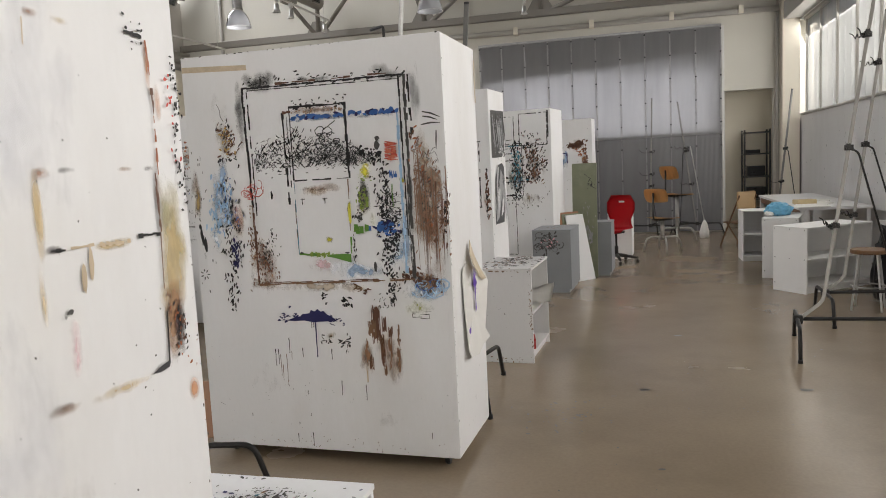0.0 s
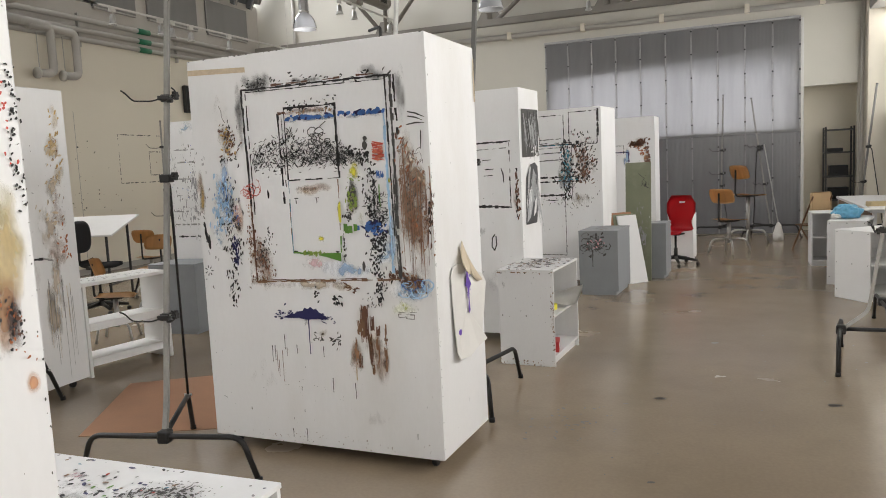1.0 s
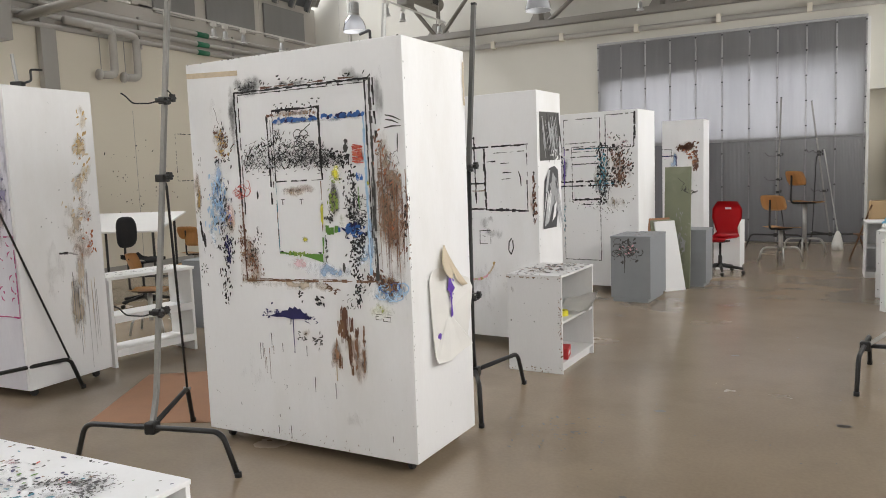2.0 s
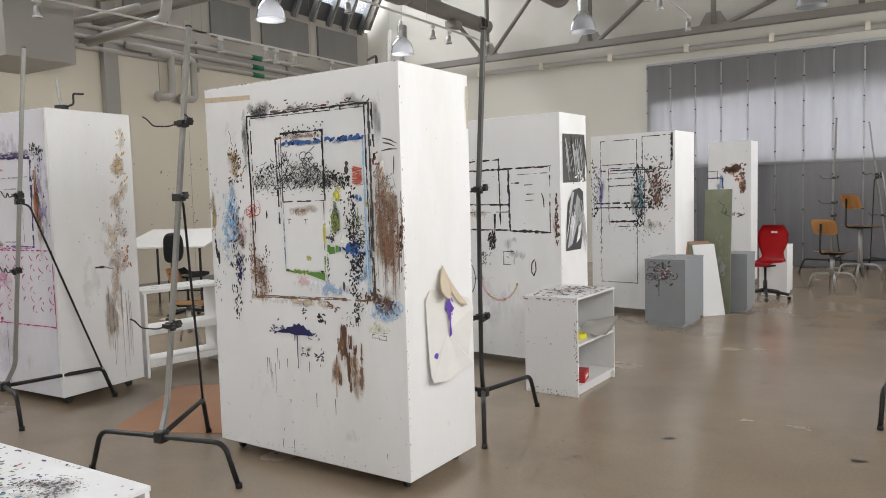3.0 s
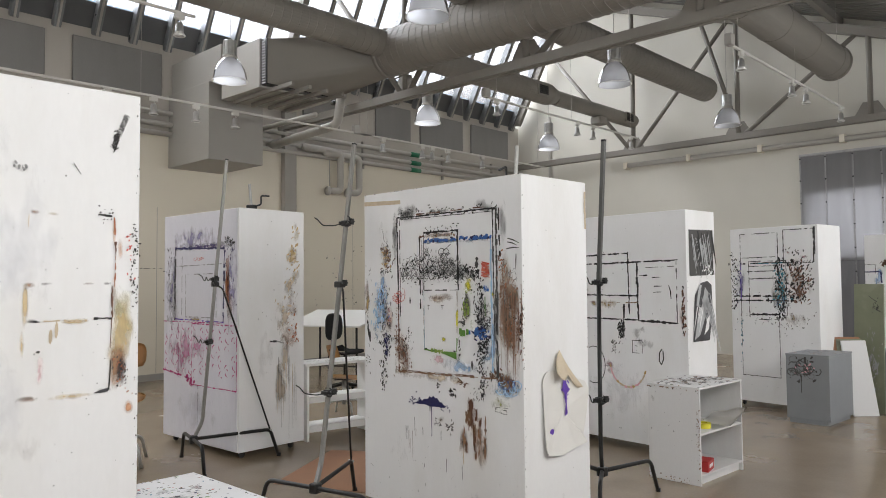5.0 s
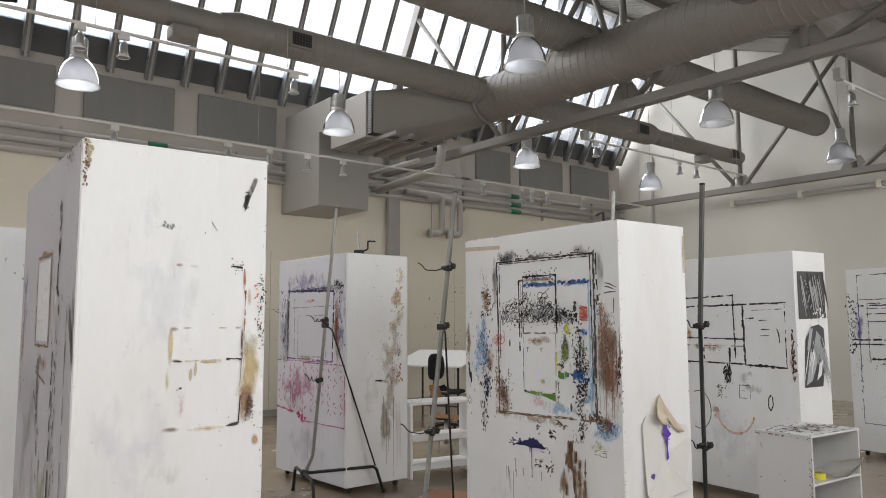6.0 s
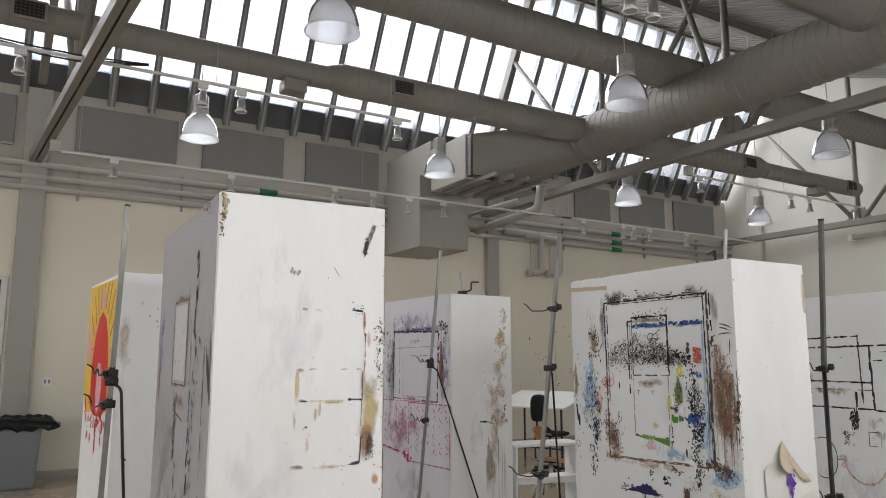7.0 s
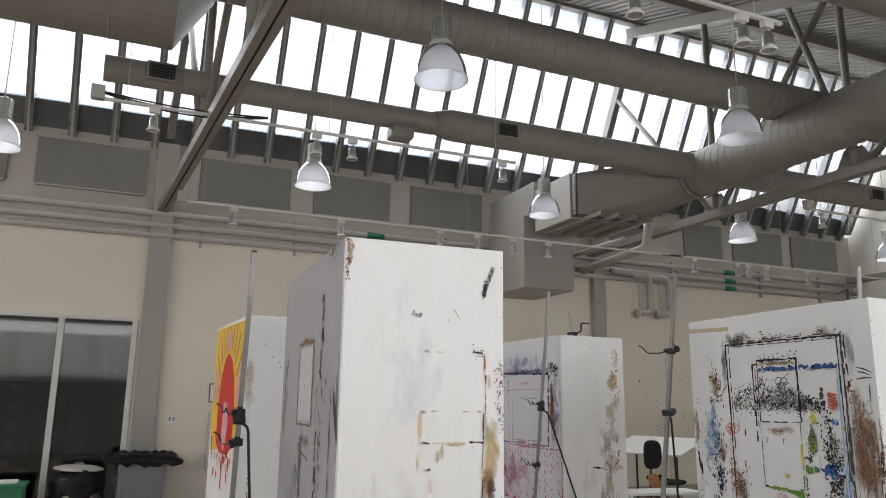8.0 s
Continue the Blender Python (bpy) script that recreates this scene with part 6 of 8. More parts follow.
# from the square plenum to the round duct
bm = bmesh.new()
n = 40
ring_a, ring_b = [], []
for k in range(n):
    a = k * math.tau / n
    c, s = math.cos(a), math.sin(a)
    q = max(abs(c), abs(s))
    ring_a.append(bm.verts.new((-7.75, 7.35 + 0.68 * c / q, 5.32 + 0.36 * s / q)))
    ring_b.append(bm.verts.new((-6.95, 8.55 + 0.39 * c, 5.66 + 0.39 * s)))
for k in range(n):
    j = (k + 1) % n
    bm.faces.new((ring_a[k], ring_a[j], ring_b[j], ring_b[k]))
part("transition", bm, M["metal_paint"], d, smooth=True)
part("flexible_connector", box(-7.92, -7.75, 6.66, 8.04, 4.95, 5.69, 0.01), M["bag_black"], d, "black flexible duct connector")
bm = bmesh.new()
for k in range(16):
    box(-7.88, -7.79, 6.652, 6.665, 4.97 + k * 0.045, 4.985 + k * 0.045, bm=bm)
part("connector_edge", bm, M["white_plain"], d)
part("plenum", box(-9.10, -7.92, 6.63, 8.07, 4.92, 5.72, 0.01), M["pipe"], d)
for k in range(4):
    part("hanger_rail", box(-8.9 + 0.02 * k, -7.2, 6.75 + 0.33 * k, 6.80 + 0.33 * k, 4.84, 4.90), M["metal_paint"], d)

d = thing("upper_duct", "warm grey spiral air duct under the skylight", "air duct", group="air ducts")
part("run", lathe(capped([(r, 0.35 + s) for r, s in seamed(16.4, 0.275, 0.16)]), 36, centre=(-4.95, 0, 6.19), axis="y"), M["metal_paint"], d)
part("wide_run", lathe(capped([(r, -9.0 + s) for r, s in seamed(9.0, 0.82, 1.2)] + [(0.28, 0.36)]), 40, centre=(-4.95, 0, 6.14), axis="y"), M["metal_paint"], d)
d = thing("wide_duct", "wide grey air duct with a banded end", "air duct", group="air ducts")
part("run", lathe(capped([(r, -6.0 + s) for r, s in seamed(21.4, 0.32, 1.4)]), 40, centre=(-1.85, 0, 5.87), axis="y"), M["metal_paint"], d)
part("end_band", lathe([(0.325, 15.3), (0.345, 15.32), (0.345, 15.38), (0.325, 15.4)], 40, centre=(-1.85, 0, 5.87), axis="y"), M["metal_paint"], d)

d = thing("duct_riser", "grey boxed air shaft hanging on the long wall", "air shaft")
part("shaft", box(WALL_X + 0.004, -9.40, 6.56, 7.65, 3.93, 5.30, 0.008), M["column"], d)
part("shaft_head", box(WALL_X + 0.004, -9.102, 6.62, 7.6, 5.30, 5.9, 0.008), M["column"], d)

# pipes along the long wall
for z, r in ((4.93, 0.052), (4.72, 0.052), (4.545, 0.05)):
    pr = thing("pipe_run", "grey painted pipe along the long wall", "pipe", group="wall pipes")
    part("pipe", tube([(WALL_X + 0.13, BACK_Y + 0.02, z), (WALL_X + 0.13, END_Y - 0.02, z)], r, 14), M["pipe"], pr, smooth=True)
    for y in (3.9, 12.75):
        part("pipe_label", tube([(WALL_X + 0.13, y, z), (WALL_X + 0.13, y + 0.34, z)], r + 0.006, 14), M["green_label"], pr, "green pipe marker", smooth=True)
for y in (-2.6, 0.9, 2.55, 5.6, 11.3, 14.0, 16.0):
    b = tagged(part("pipe_bracket", box(WALL_X + 0.003, WALL_X + 0.07, y - 0.02, y + 0.02, 4.42, 5.06, 0.003), M["pipe"]), "grey steel pipe bracket on the wall", "bracket", "pipe brackets")
for y, z0 in ((10.45, 4.66), (11.0, 4.60)):
    pr = thing("drop_pipe", "grey painted drop pipe with a ringed stub end", "pipe", group="drop pipes")
    part("pipe", tube(bend([(WALL_X + 0.26, y - 1.0, z0 + 0.02), (WALL_X + 0.26, y, z0), (WALL_X + 0.26, y, 3.80), (WALL_X + 0.26, y - 0.34, 3.78)], 0.12), 0.075, 14), M["pipe"], pr, smooth=True)
    part("flange", tube([(WALL_X + 0.26, y - 0.33, 3.78), (WALL_X + 0.26, y - 0.37, 3.78)], 0.10, 16), M["pipe"], pr, smooth=True)
    part("hanger_rod", tube([(WALL_X + 0.26, y - 0.30, 3.82), (WALL_X + 0.26, y - 0.30, 4.5)], 0.008, 6), M["pipe"], pr)
pr = thing("cross_pipe", "grey painted pipe with elbows beside the truss", "pipe")
part("pipe", tube(bend([(WALL_X + 0.03, 8.75, 4.62), (-8.55, 8.72, 4.72), (-8.45, 8.72, 5.25)], 0.16), 0.085, 14), M["pipe"], pr, smooth=True)
part("pipe", tube([(WALL_X + 0.03, 8.45, 4.92), (-8.9, 8.48, 4.93)], 0.05, 12), M["pipe"], pr, smooth=True)
part("pipe", tube([(-8.45, 8.72, 5.2), (-8.4, 8.72, 5.36)], 0.10, 14), M["pipe"], pr, smooth=True)
part("valve", box(-8.62, -8.52, 8.6, 8.72, 5.08, 5.16, 0.02), M["black"], pr)
pr = thing("sprinkler_pipe", "slim painted pipe with clips along the end wall", "pipe")
part("pipe", tube([(-9.6, END_Y - 0.22, 5.12), (3.3, END_Y - 0.22, 4.95)], 0.035, 10), M["pipe"], pr, smooth=True)
pr = thing("end_wall_pipe", "thick painted pipe on brackets along the end wall", "pipe")
part("pipe", tube([(-7.35, END_Y - 0.12, 4.72), (3.35, END_Y - 0.12, 4.68)], 0.062, 12), M["pipe"], pr, smooth=True)
for x in (-7.3, -5.6, -3.9, -2.2, -0.5, 1.2, 2.6):
    part("clip", box(x - 0.05, x + 0.05, END_Y - 0.2, END_Y - 0.004, 4.63, 4.80, 0.01), M["wall"], pr)
pr = thing("corner_pipe", "thin upright pipe in the corner of the end wall", "pipe")
part("pipe", tube(bend([(-9.75, END_Y - 0.041, 6.4), (-9.75, END_Y - 0.041, 4.35), (-9.95, END_Y - 0.041, 4.30)], 0.1), 0.04, 10), M["pipe"], pr, smooth=True)
tagged(part("drain_pipe", tube([(3.32, END_Y - 0.1, 0), (3.32, END_Y - 0.1, 4.9)], 0.035, 10), M["pipe"], smooth=True), "thin upright pipe beside the corner post", "pipe")

# felt panels on the upper wall
PANELS = ((-3.9, 1.72), (-1.78, 1.7), (0.80, 1.62), (2.86, 1.52), (4.82, 1.58), (9.6, 1.0), (11.7, 1.15), (13.2, 1.6), (15.15, 1.6))
for y, w in PANELS:
    bm = box(WALL_X + 0.004, WALL_X + 0.06, y, y + w, 5.26, 6.05, 0.012)
    ap = thing("acoustic_panel", "grey ribbed felt acoustic panel on the upper wall", "acoustic panel", group="acoustic panels")
    part("felt_face", bm, M["acoustic"], ap)
    part("support_rail", box(WALL_X + 0.004, WALL_X + 0.075, y + 0.02, y + w - 0.02, 5.225, 5.258, 0.004), M["column"], ap, "painted steel rail under the felt")


def pendant(x, y, z=5.0, drop=2.2):
    """Ribbed glass high-bay pendant: housing, collar, dome and cord."""
    t = thing("pendant_lamp", "pendant lamp with a steel housing and a ribbed glass dome", "pendant lamp", (x, y, z), group="pendant lamps")
    part("housing", lathe([(0.001, 0.29), (0.075, 0.29), (0.085, 0.28), (0.085, 0.05), (0.075, 0.03), (0.001, 0.03)], 20), M["steel"], t, smooth=False)
    for k in range(8):
        a = k * math.tau / 8
        v = Vector((math.cos(a), math.sin(a), 0)) * 0.088
        part("cooling_fin", tube([v + Vector((0, 0, 0.06)), v + Vector((0, 0, 0.28))], 0.006, 5), M["steel"], t)
    part("collar", lathe([(0.09, 0.04), (0.10, 0.02), (0.10, -0.01), (0.085, -0.02)], 24), M["pipe"], t)
    bell = [(0.088, 0.0), (0.115, -0.03), (0.155, -0.09), (0.190, -0.17), (0.212, -0.26), (0.222, -0.34), (0.226, -0.37), (0.222, -0.37), (0.208, -0.26), (0.186, -0.17), (0.150, -0.09), (0.112, -0.03)]
    dome = part("dome", lathe(bell, 40), M["glass_dome"], t, "ribbed clear glass dome", smooth=True)
    dome.visible_shadow = False
    part("rim", lathe([(0.224, -0.366), (0.2285, -0.368), (0.2285, -0.374), (0.222, -0.374)], 40), M["alu"], t)
    part("bulb", lathe([(0.001, -0.16), (0.035, -0.14), (0.04, -0.08), (0.025, 0.0), (0.02, 0.03)], 16), M["white_plain"], t, smooth=True)
    for ob in t.children:
        for v in ob.data.vertices:
            v.co = Vector((v.co.x * 1.10, v.co.y * 1.10, v.co.z * 0.90 + 0.02))
    part("cord", tube([(0, 0, 0.32), (0, 0, drop)], 0.006, 6), M["pipe"], t)
    return t


for x, ys in ((-7.2, (-1.75, 2.0, 5.68, 9.75, 13.6)), (-3.35, (-1.6, 2.26, 5.86, 9.85, 14.0)), (0.45, (2.3, 6.0, 10.1, 14.6))):
    first = pendant(x, ys[0], 5.0, roof_z(x) - 4.985)
    for y in ys[1:]:
        copy_thing(first, pose(x, y, 5.0))


def spotlight(x, y, z):
    t = thing("track_spotlight", "small clear track spotlight on a white rail", "spotlight", (x, y, z), group="track spotlights")
    part("adapter", box(-0.02, 0.02, -0.045, 0.045, -0.05, 0.0, 0.006), M["track"], t)
    part("yoke", tube([(0, 0, -0.05), (0, 0.03, -0.09), (0, 0.02, -0.15)], 0.007, 6), M["track"], t)
    part("head", lathe([(0.022, -0.08), (0.034, -0.10), (0.036, -0.16), (0.05, -0.20), (0.046, -0.20), (0.03, -0.16), (0.001, -0.12)], 16), M["steel"], t, smooth=True)
    part("ring", lathe([(0.05, -0.195), (0.056, -0.20), (0.05, -0.21)], 16), M["alu"], t)
    for ob in t.children:
        for v in ob.data.vertices:
            v.co *= 1.3
    return t


spot = spotlight(-8.6, 1.15, 4.62)
RAILS = ((-1.75, -0.6, 4.75, 5.0, (3.2, 4.30, 4.58)), (-8.6, 0.4, 9.6, 4.62, (2.8, 4.5, 5.2, 5.9, 6.6)), (-8.6, 9.2, 15.4, 4.62, (9.9, 11.0, 11.3, 11.8, 12.95)), (-6.0, -0.7, 4.5, 5.0, (-0.1, 1.75, 2.2, 4.3)), (-6.0, 10.0, 15.4, 5.0, (10.3, 12.9, 13.5, 15.1)), (-1.75, 10.2, 15.6, 5.0, (10.6, 12.7, 13.4, 15.4)))
for x, y0, y1, z, spots in RAILS:
    rl = thing("track_rail", "white lighting track hung on thin wires", "lighting track", group="lighting tracks")
    part("rail", box(x - 0.018, x + 0.018, y0, y1, z, z + 0.032, 0.003), M["track"], rl)
    for y in (y0 + 0.3, (y0 + y1) / 2, y1 - 0.3):
        part("wire", tube([(x, y, z + 0.03), (x, y, roof_z(x) + 0.01)], 0.0035, 5), M["pipe"], rl)
    part("feed_box", box(x - 0.05, x + 0.05, y0 - 0.06, y0 + 0.08, z + 0.0, z + 0.16, 0.01), M["pipe"], rl)
    for y in spots:
        copy_thing(spot, pose(x, y, z))
cb = thing("power_cable", "black cable bundle hanging along the duct end", "cable")
for k in range(3):
    part("cable", tube([(-6.0 - 0.02 * k, -0.65 + 0.36 * i, 5.10 - (0.05 + 0.03 * k) * math.sin(i * math.pi / 5)) for i in range(6)], 0.010, 6), M["black"], cb, smooth=True)

# strip colours also carry the light, brighter in the upper row
M["batten_upper"] = mat("lit_joint_strip", (0.42, 0.42, 0.43), 0.3, var=0.1)
M["batten_lower"] = mat("dim_joint_strip", (0.22, 0.22, 0.23), 0.3, var=0.1)
# polycarbonate screen on the end wall
screen = thing("polycarbonate_screen", "tall translucent polycarbonate screen with screwed battens", "screen", kind="structure")
SX0, SX1, SMID, STOP = -3.1, 2.22, 2.2, 4.43
cell = (SX1 - SX0) / 10
for i in range(10):
    x = SX0 + i * cell
    part("sheet", box(x + 0.002, x + cell - 0.002, END_Y - 0.05, END_Y - 0.035, 0.03, SMID, 0.002), M["poly"], screen)
    part("sheet", box(x + 0.002, x + cell - 0.002, END_Y - 0.062, END_Y - 0.045, SMID - 0.06, STOP, 0.002), M["poly_upper"], screen)
for i in range(11):
    x = min(max(SX0 + i * cell, SX0 + 0.02), SX1 - 0.02)
    part("batten", box(x - 0.014, x + 0.014, END_Y - 0.074, END_Y - 0.062, SMID + 0.002, STOP, 0.003), M["batten_upper"], screen)
    part("batten", box(x - 0.014, x + 0.014, END_Y - 0.062, END_Y - 0.05, 0.03, SMID - 0.062, 0.003), M["batten_lower"], screen)
    for z in (0.5, 1.2, 1.9, 2.4, 2.9, 3.4, 3.9, 4.38):
        part("screw", lathe([(0.001, -0.085), (0.014, -0.083), (0.018, -0.076)], 8, centre=(x, END_Y, z), axis="y"), M["black"], screen)
part("top_rail", box(SX0, SX1, END_Y - 0.08, END_Y - 0.03, STOP, STOP + 0.05, 0.004), M["batten_upper"], screen)
part("end_batten", box(SX1 - 0.004, SX1 + 0.05, END_Y - 0.08, END_Y - 0.004, 0, STOP, 0.004), M["alu"], screen)

# ---- easels ----


def star_knob(r, depth, centre, axis="x", points=6):
    """Lobed clamping knob."""
    bm = lathe([(0.001, -depth / 2), (r, -depth / 2), (r * 1.05, 0), (r, depth / 2), (0.001, depth / 2)], points * 4, axis=axis)
    for v in bm.verts:
        a, b = (v.co.y, v.co.z) if axis == "x" else (v.co.x, v.co.z)
        k = 1 + 0.22 * math.cos(points * math.atan2(b, a))
        v.co = Vector((v.co.x, a * k, b * k)) if axis == "x" else Vector((a * k, v.co.y, b * k))
        v.co += Vector(centre)
    return bm


def clamp_hook(parent, at, reach, wave, lean, two=True):
    """Small black clamp on the post: collar, lobed knob and bent wire arms."""
    x, y, z = at
    c = part("clamp", box(x - 0.026, x + 0.026, y - 0.034, y + 0.03, z - 0.022, z + 0.022, 0.006), M["black"], parent)
    part("collar", box(x - 0.034, x + 0.034, y - 0.052, y - 0.034, z - 0.014, z + 0.014, 0.004), M["black"], c)
    part("knob", star_knob(0.022, 0.026, (x + 0.062, y - 0.01, z + 0.012)), M["black"], c)
    part("screw", tube([(x + 0.02, y - 0.01, z + 0.008), (x + 0.056, y - 0.01, z + 0.012)], 0.006, 6), M["steel"], c)
    part("tongue", box(x + 0.02, x + 0.05, y - 0.045, y - 0.02, z - 0.03, z - 0.012, 0.004), M["black"], c)
    pts = [(x, y - 0.045, z), (x - reach * 0.3, y - 0.06, z - 0.018)]
    for k in range(wave):
        pts.append((x - reach * (0.45 + 0.3 * k / max(1, wave)), y - 0.065, z + (0.03 if k % 2 == 0 else -0.015)))
    pts += [(x - reach * 0.82, y - 0.07, z - 0.012 + lean), (x - reach, y - 0.08, z + 0.035 + lean), (x - reach * 1.04, y - 0.11, z + 0.05 + lean)]
    part("arm", tube(bend(pts, 0.022, 4), 0.0048, 8), M["black"], c, smooth=True)
    if two:
        part("arm", tube(bend([(x + 0.03, y - 0.045, z - 0.01), (x + 0.085, y - 0.06, z - 0.012), (x + 0.10, y - 0.07, z + 0.03), (x + 0.085, y - 0.09, z + 0.05)], 0.02, 4), 0.0048, 8), M["black"], c, smooth=True)


def easel(loc, rz, half=0.5, height=2.8, rear=(0.0, 0.78), lean=(0.0, 0.34), clamps=((0.95, 1), (2.2, 0)), strut_at=1.74, knee=0.12, label="tall metal easel with a square steel post and black clamps"):
    """Three-legged steel easel: front bar on bent feet, rear leg, post with a kinked foot, strut; faces -y. rear and lean are offsets on the plan."""
    t = thing("easel", label, "easel", loc, rz, "easels")
    part("front_bar", tube(bend([(-half - 0.09, 0.0, 0.0), (-half, 0.0, 0.265), (half, 0.0, 0.265), (half + 0.09, 0.0, 0.0)], 0.07, 6), 0.0165, 12), M["black"], t, smooth=True)
    r = Vector((rear[0], rear[1], 0.0))
    rn = r.normalized()
    corner = r - 0.09 * rn + Vector((0, 0, 0.275))
    part("rear_leg", tube(bend([(0, 0, 0.265), corner, r], 0.05, 6), 0.0165, 12), M["black"], t, smooth=True)
    for x, y in ((-half - 0.09, 0.0), (half + 0.09, 0.0), (r.x, r.y)):
        part("foot_cap", tube([(x, y, 0.0), (x, y, 0.03)], 0.020, 12), M["rubber"], t, smooth=True)
    kn = rn * knee + Vector((0, 0, 0.42))
    top = Vector((lean[0], lean[1], height))
    d = (top - kn).normalized()

    def post_at(z):
        return kn + d * ((z - kn.z) / d.z)

    part("post", tube(bend([(0, 0, 0.25), kn, top], 0.05, 4), 0.0195, 4), M["worn_steel"], t)
    part("post_cap", tube([top, top + 0.012 * d], 0.021, 4), M["black"], t)
    part("hub_plate", box(-0.035, 0.035, -0.03, 0.045, 0.225, 0.30, 0.012), M["black"], t)
    part("hub_bolt", tube([(-0.05, 0.01, 0.265), (0.05, 0.01, 0.265)], 0.008, 8), M["steel"], t)
    s = post_at(strut_at)
    top_bend = s + 0.07 * rn + Vector((0, 0, -0.035))
    part("strut", tube(bend([s + Vector((0, 0, -0.01)), top_bend, corner + Vector((0, 0, -0.005))], 0.07, 6), 0.0085, 10), M["black"], t, smooth=True)
    part("strut_bolt", tube([corner + Vector((-0.025, 0, 0)), corner + Vector((0.025, 0, 0))], 0.010, 8), M["steel"], t)
    c = part("strut_clamp", box(s.x - 0.032, s.x + 0.032, s.y - 0.034, s.y + 0.034, s.z - 0.024, s.z + 0.024, 0.007), M["black"], t)
    part("knob", star_knob(0.022, 0.026, (s.x + 0.058, s.y - 0.01, s.z + 0.012)), M["black"], c)
    for z, wave in clamps:
        clamp_hook(t, post_at(z), 0.22, wave, 0.0, z > 1.9 or z < 1.1)
    return t


M["worn_steel"] = mat("worn_paint_spotted_steel", (0.27, 0.265, 0.25), 0.42, metal=0.6, var=0.3, scale=9, bump=0.04, stretch=(1, 1, 0.25), dirt=(0.52, 0.50, 0.47), dirt_amount=0.5, dirt_scale=5)
M["post_dark"] = mat("dark_steel_post", (0.12, 0.12, 0.115), 0.4, metal=0.5, var=0.25, scale=10)


def turned(x, y, rz):
    c, s = math.cos(radians(rz)), math.sin(radians(rz))
    return (c * x + s * y, c * y - s * x)


easel((-2.14, 3.42, 0), 12, 0.47, 2.86, turned(-0.45, 0.75, 12), turned(-0.137, 0.496, 12), ((0.925, 0), (2.22, 0)), 1.74, 0.13)
easel((-4.40, 3.66, 0), -15, 0.38, 2.98, turned(0.23, 0.82, -15), turned(0.12, 0.28, -15), ((1.19, 2), (1.80, 2)), 1.75, 0.09)
easel((-2.15, 0.42, 0), 0, 0.30, 2.69, (0.30, 0.26), (0.01, 0.09), ((1.555, 0), (1.725, 1)), 1.68, 0.05)
easel((1.72, 6.86, 0), -98, 0.40, 2.95, turned(0.92, -0.04, -98), turned(0.57, 0.01, -98), ((1.07, 1), (2.63, 1)), 1.72, 0.2)
easel((2.22, 8.14, 0), -92, 0.40, 3.0, turned(0.92, 0.0, -92), turned(0.52, -0.02, -92), ((1.05, 1), (2.52, 1)), 1.74, 0.18)
easel((0.66, 16.25, 0), -10, 0.46, 2.92, (0.06, 0.62), (0.06, 0.1), ((1.35, 0), (1.82, 0)), 1.1, 0.06)
easel((1.62, 16.45, 0), 8, 0.48, 2.83, (-0.30, 0.52), (-0.34, 0.14), ((1.10, 1), (1.86, 1)), 1.80, 0.05)
easel((-7.6, 9.6, 0), 35, 0.46, 2.72, (0.1, 0.7), (0.0, 0.40), ((1.2, 0), (2.3, 0)), 1.6, 0.1)
easel((3.02, 15.9, 0), -60, 0.42, 2.9, (0.0, 0.7), (0.0, 0.45), ((1.1, 0),), 1.75, 0.1)
dark = thing("easel", "tall easel with a black and dark steel post", "easel", (-0.83, 5.20, 0), 0, "easels")
part("lower_post", tube(bend([(0, 0, 0.25), (-0.01, 0.0, 0.45), (0.01, -0.02, 1.82)], 0.05, 4), 0.017, 10), M["black"], dark, smooth=True)
part("upper_post", tube([(0.01, -0.019, 1.72), (0.12, -0.09, 2.83)], 0.0205, 4), M["post_dark"], dark)
part("post_cap", tube([(0.12, -0.09, 2.83), (0.121, -0.091, 2.845)], 0.022, 4), M["rubber"], dark)
for n_, (fx, fy) in (("side_leg", (0.13, 0.65)), ("front_leg", (0.22, -0.40)), ("rear_leg", (-0.75, 0.22))):
    f_ = Vector((fx, fy, 0))
    part(n_, tube(bend([(0, 0, 0.27), f_ - 0.09 * f_.normalized() + Vector((0, 0, 0.27)), f_], 0.06, 6), 0.0165, 12), M["black"], dark, smooth=True)
    part("foot_cap", tube([f_, f_ + Vector((0, 0, 0.03))], 0.020, 12), M["rubber"], dark, smooth=True)
part("hub_plate", box(-0.035, 0.035, -0.035, 0.035, 0.23, 0.30, 0.01), M["black"], dark)
clamp_hook(dark, (0.01, -0.02, 1.74), 0.05, 0, 0.0, False)
clamp_hook(dark, (-0.004, -0.007, 0.82), 0.04, 0, 0.0, True)

# ---- chairs ----


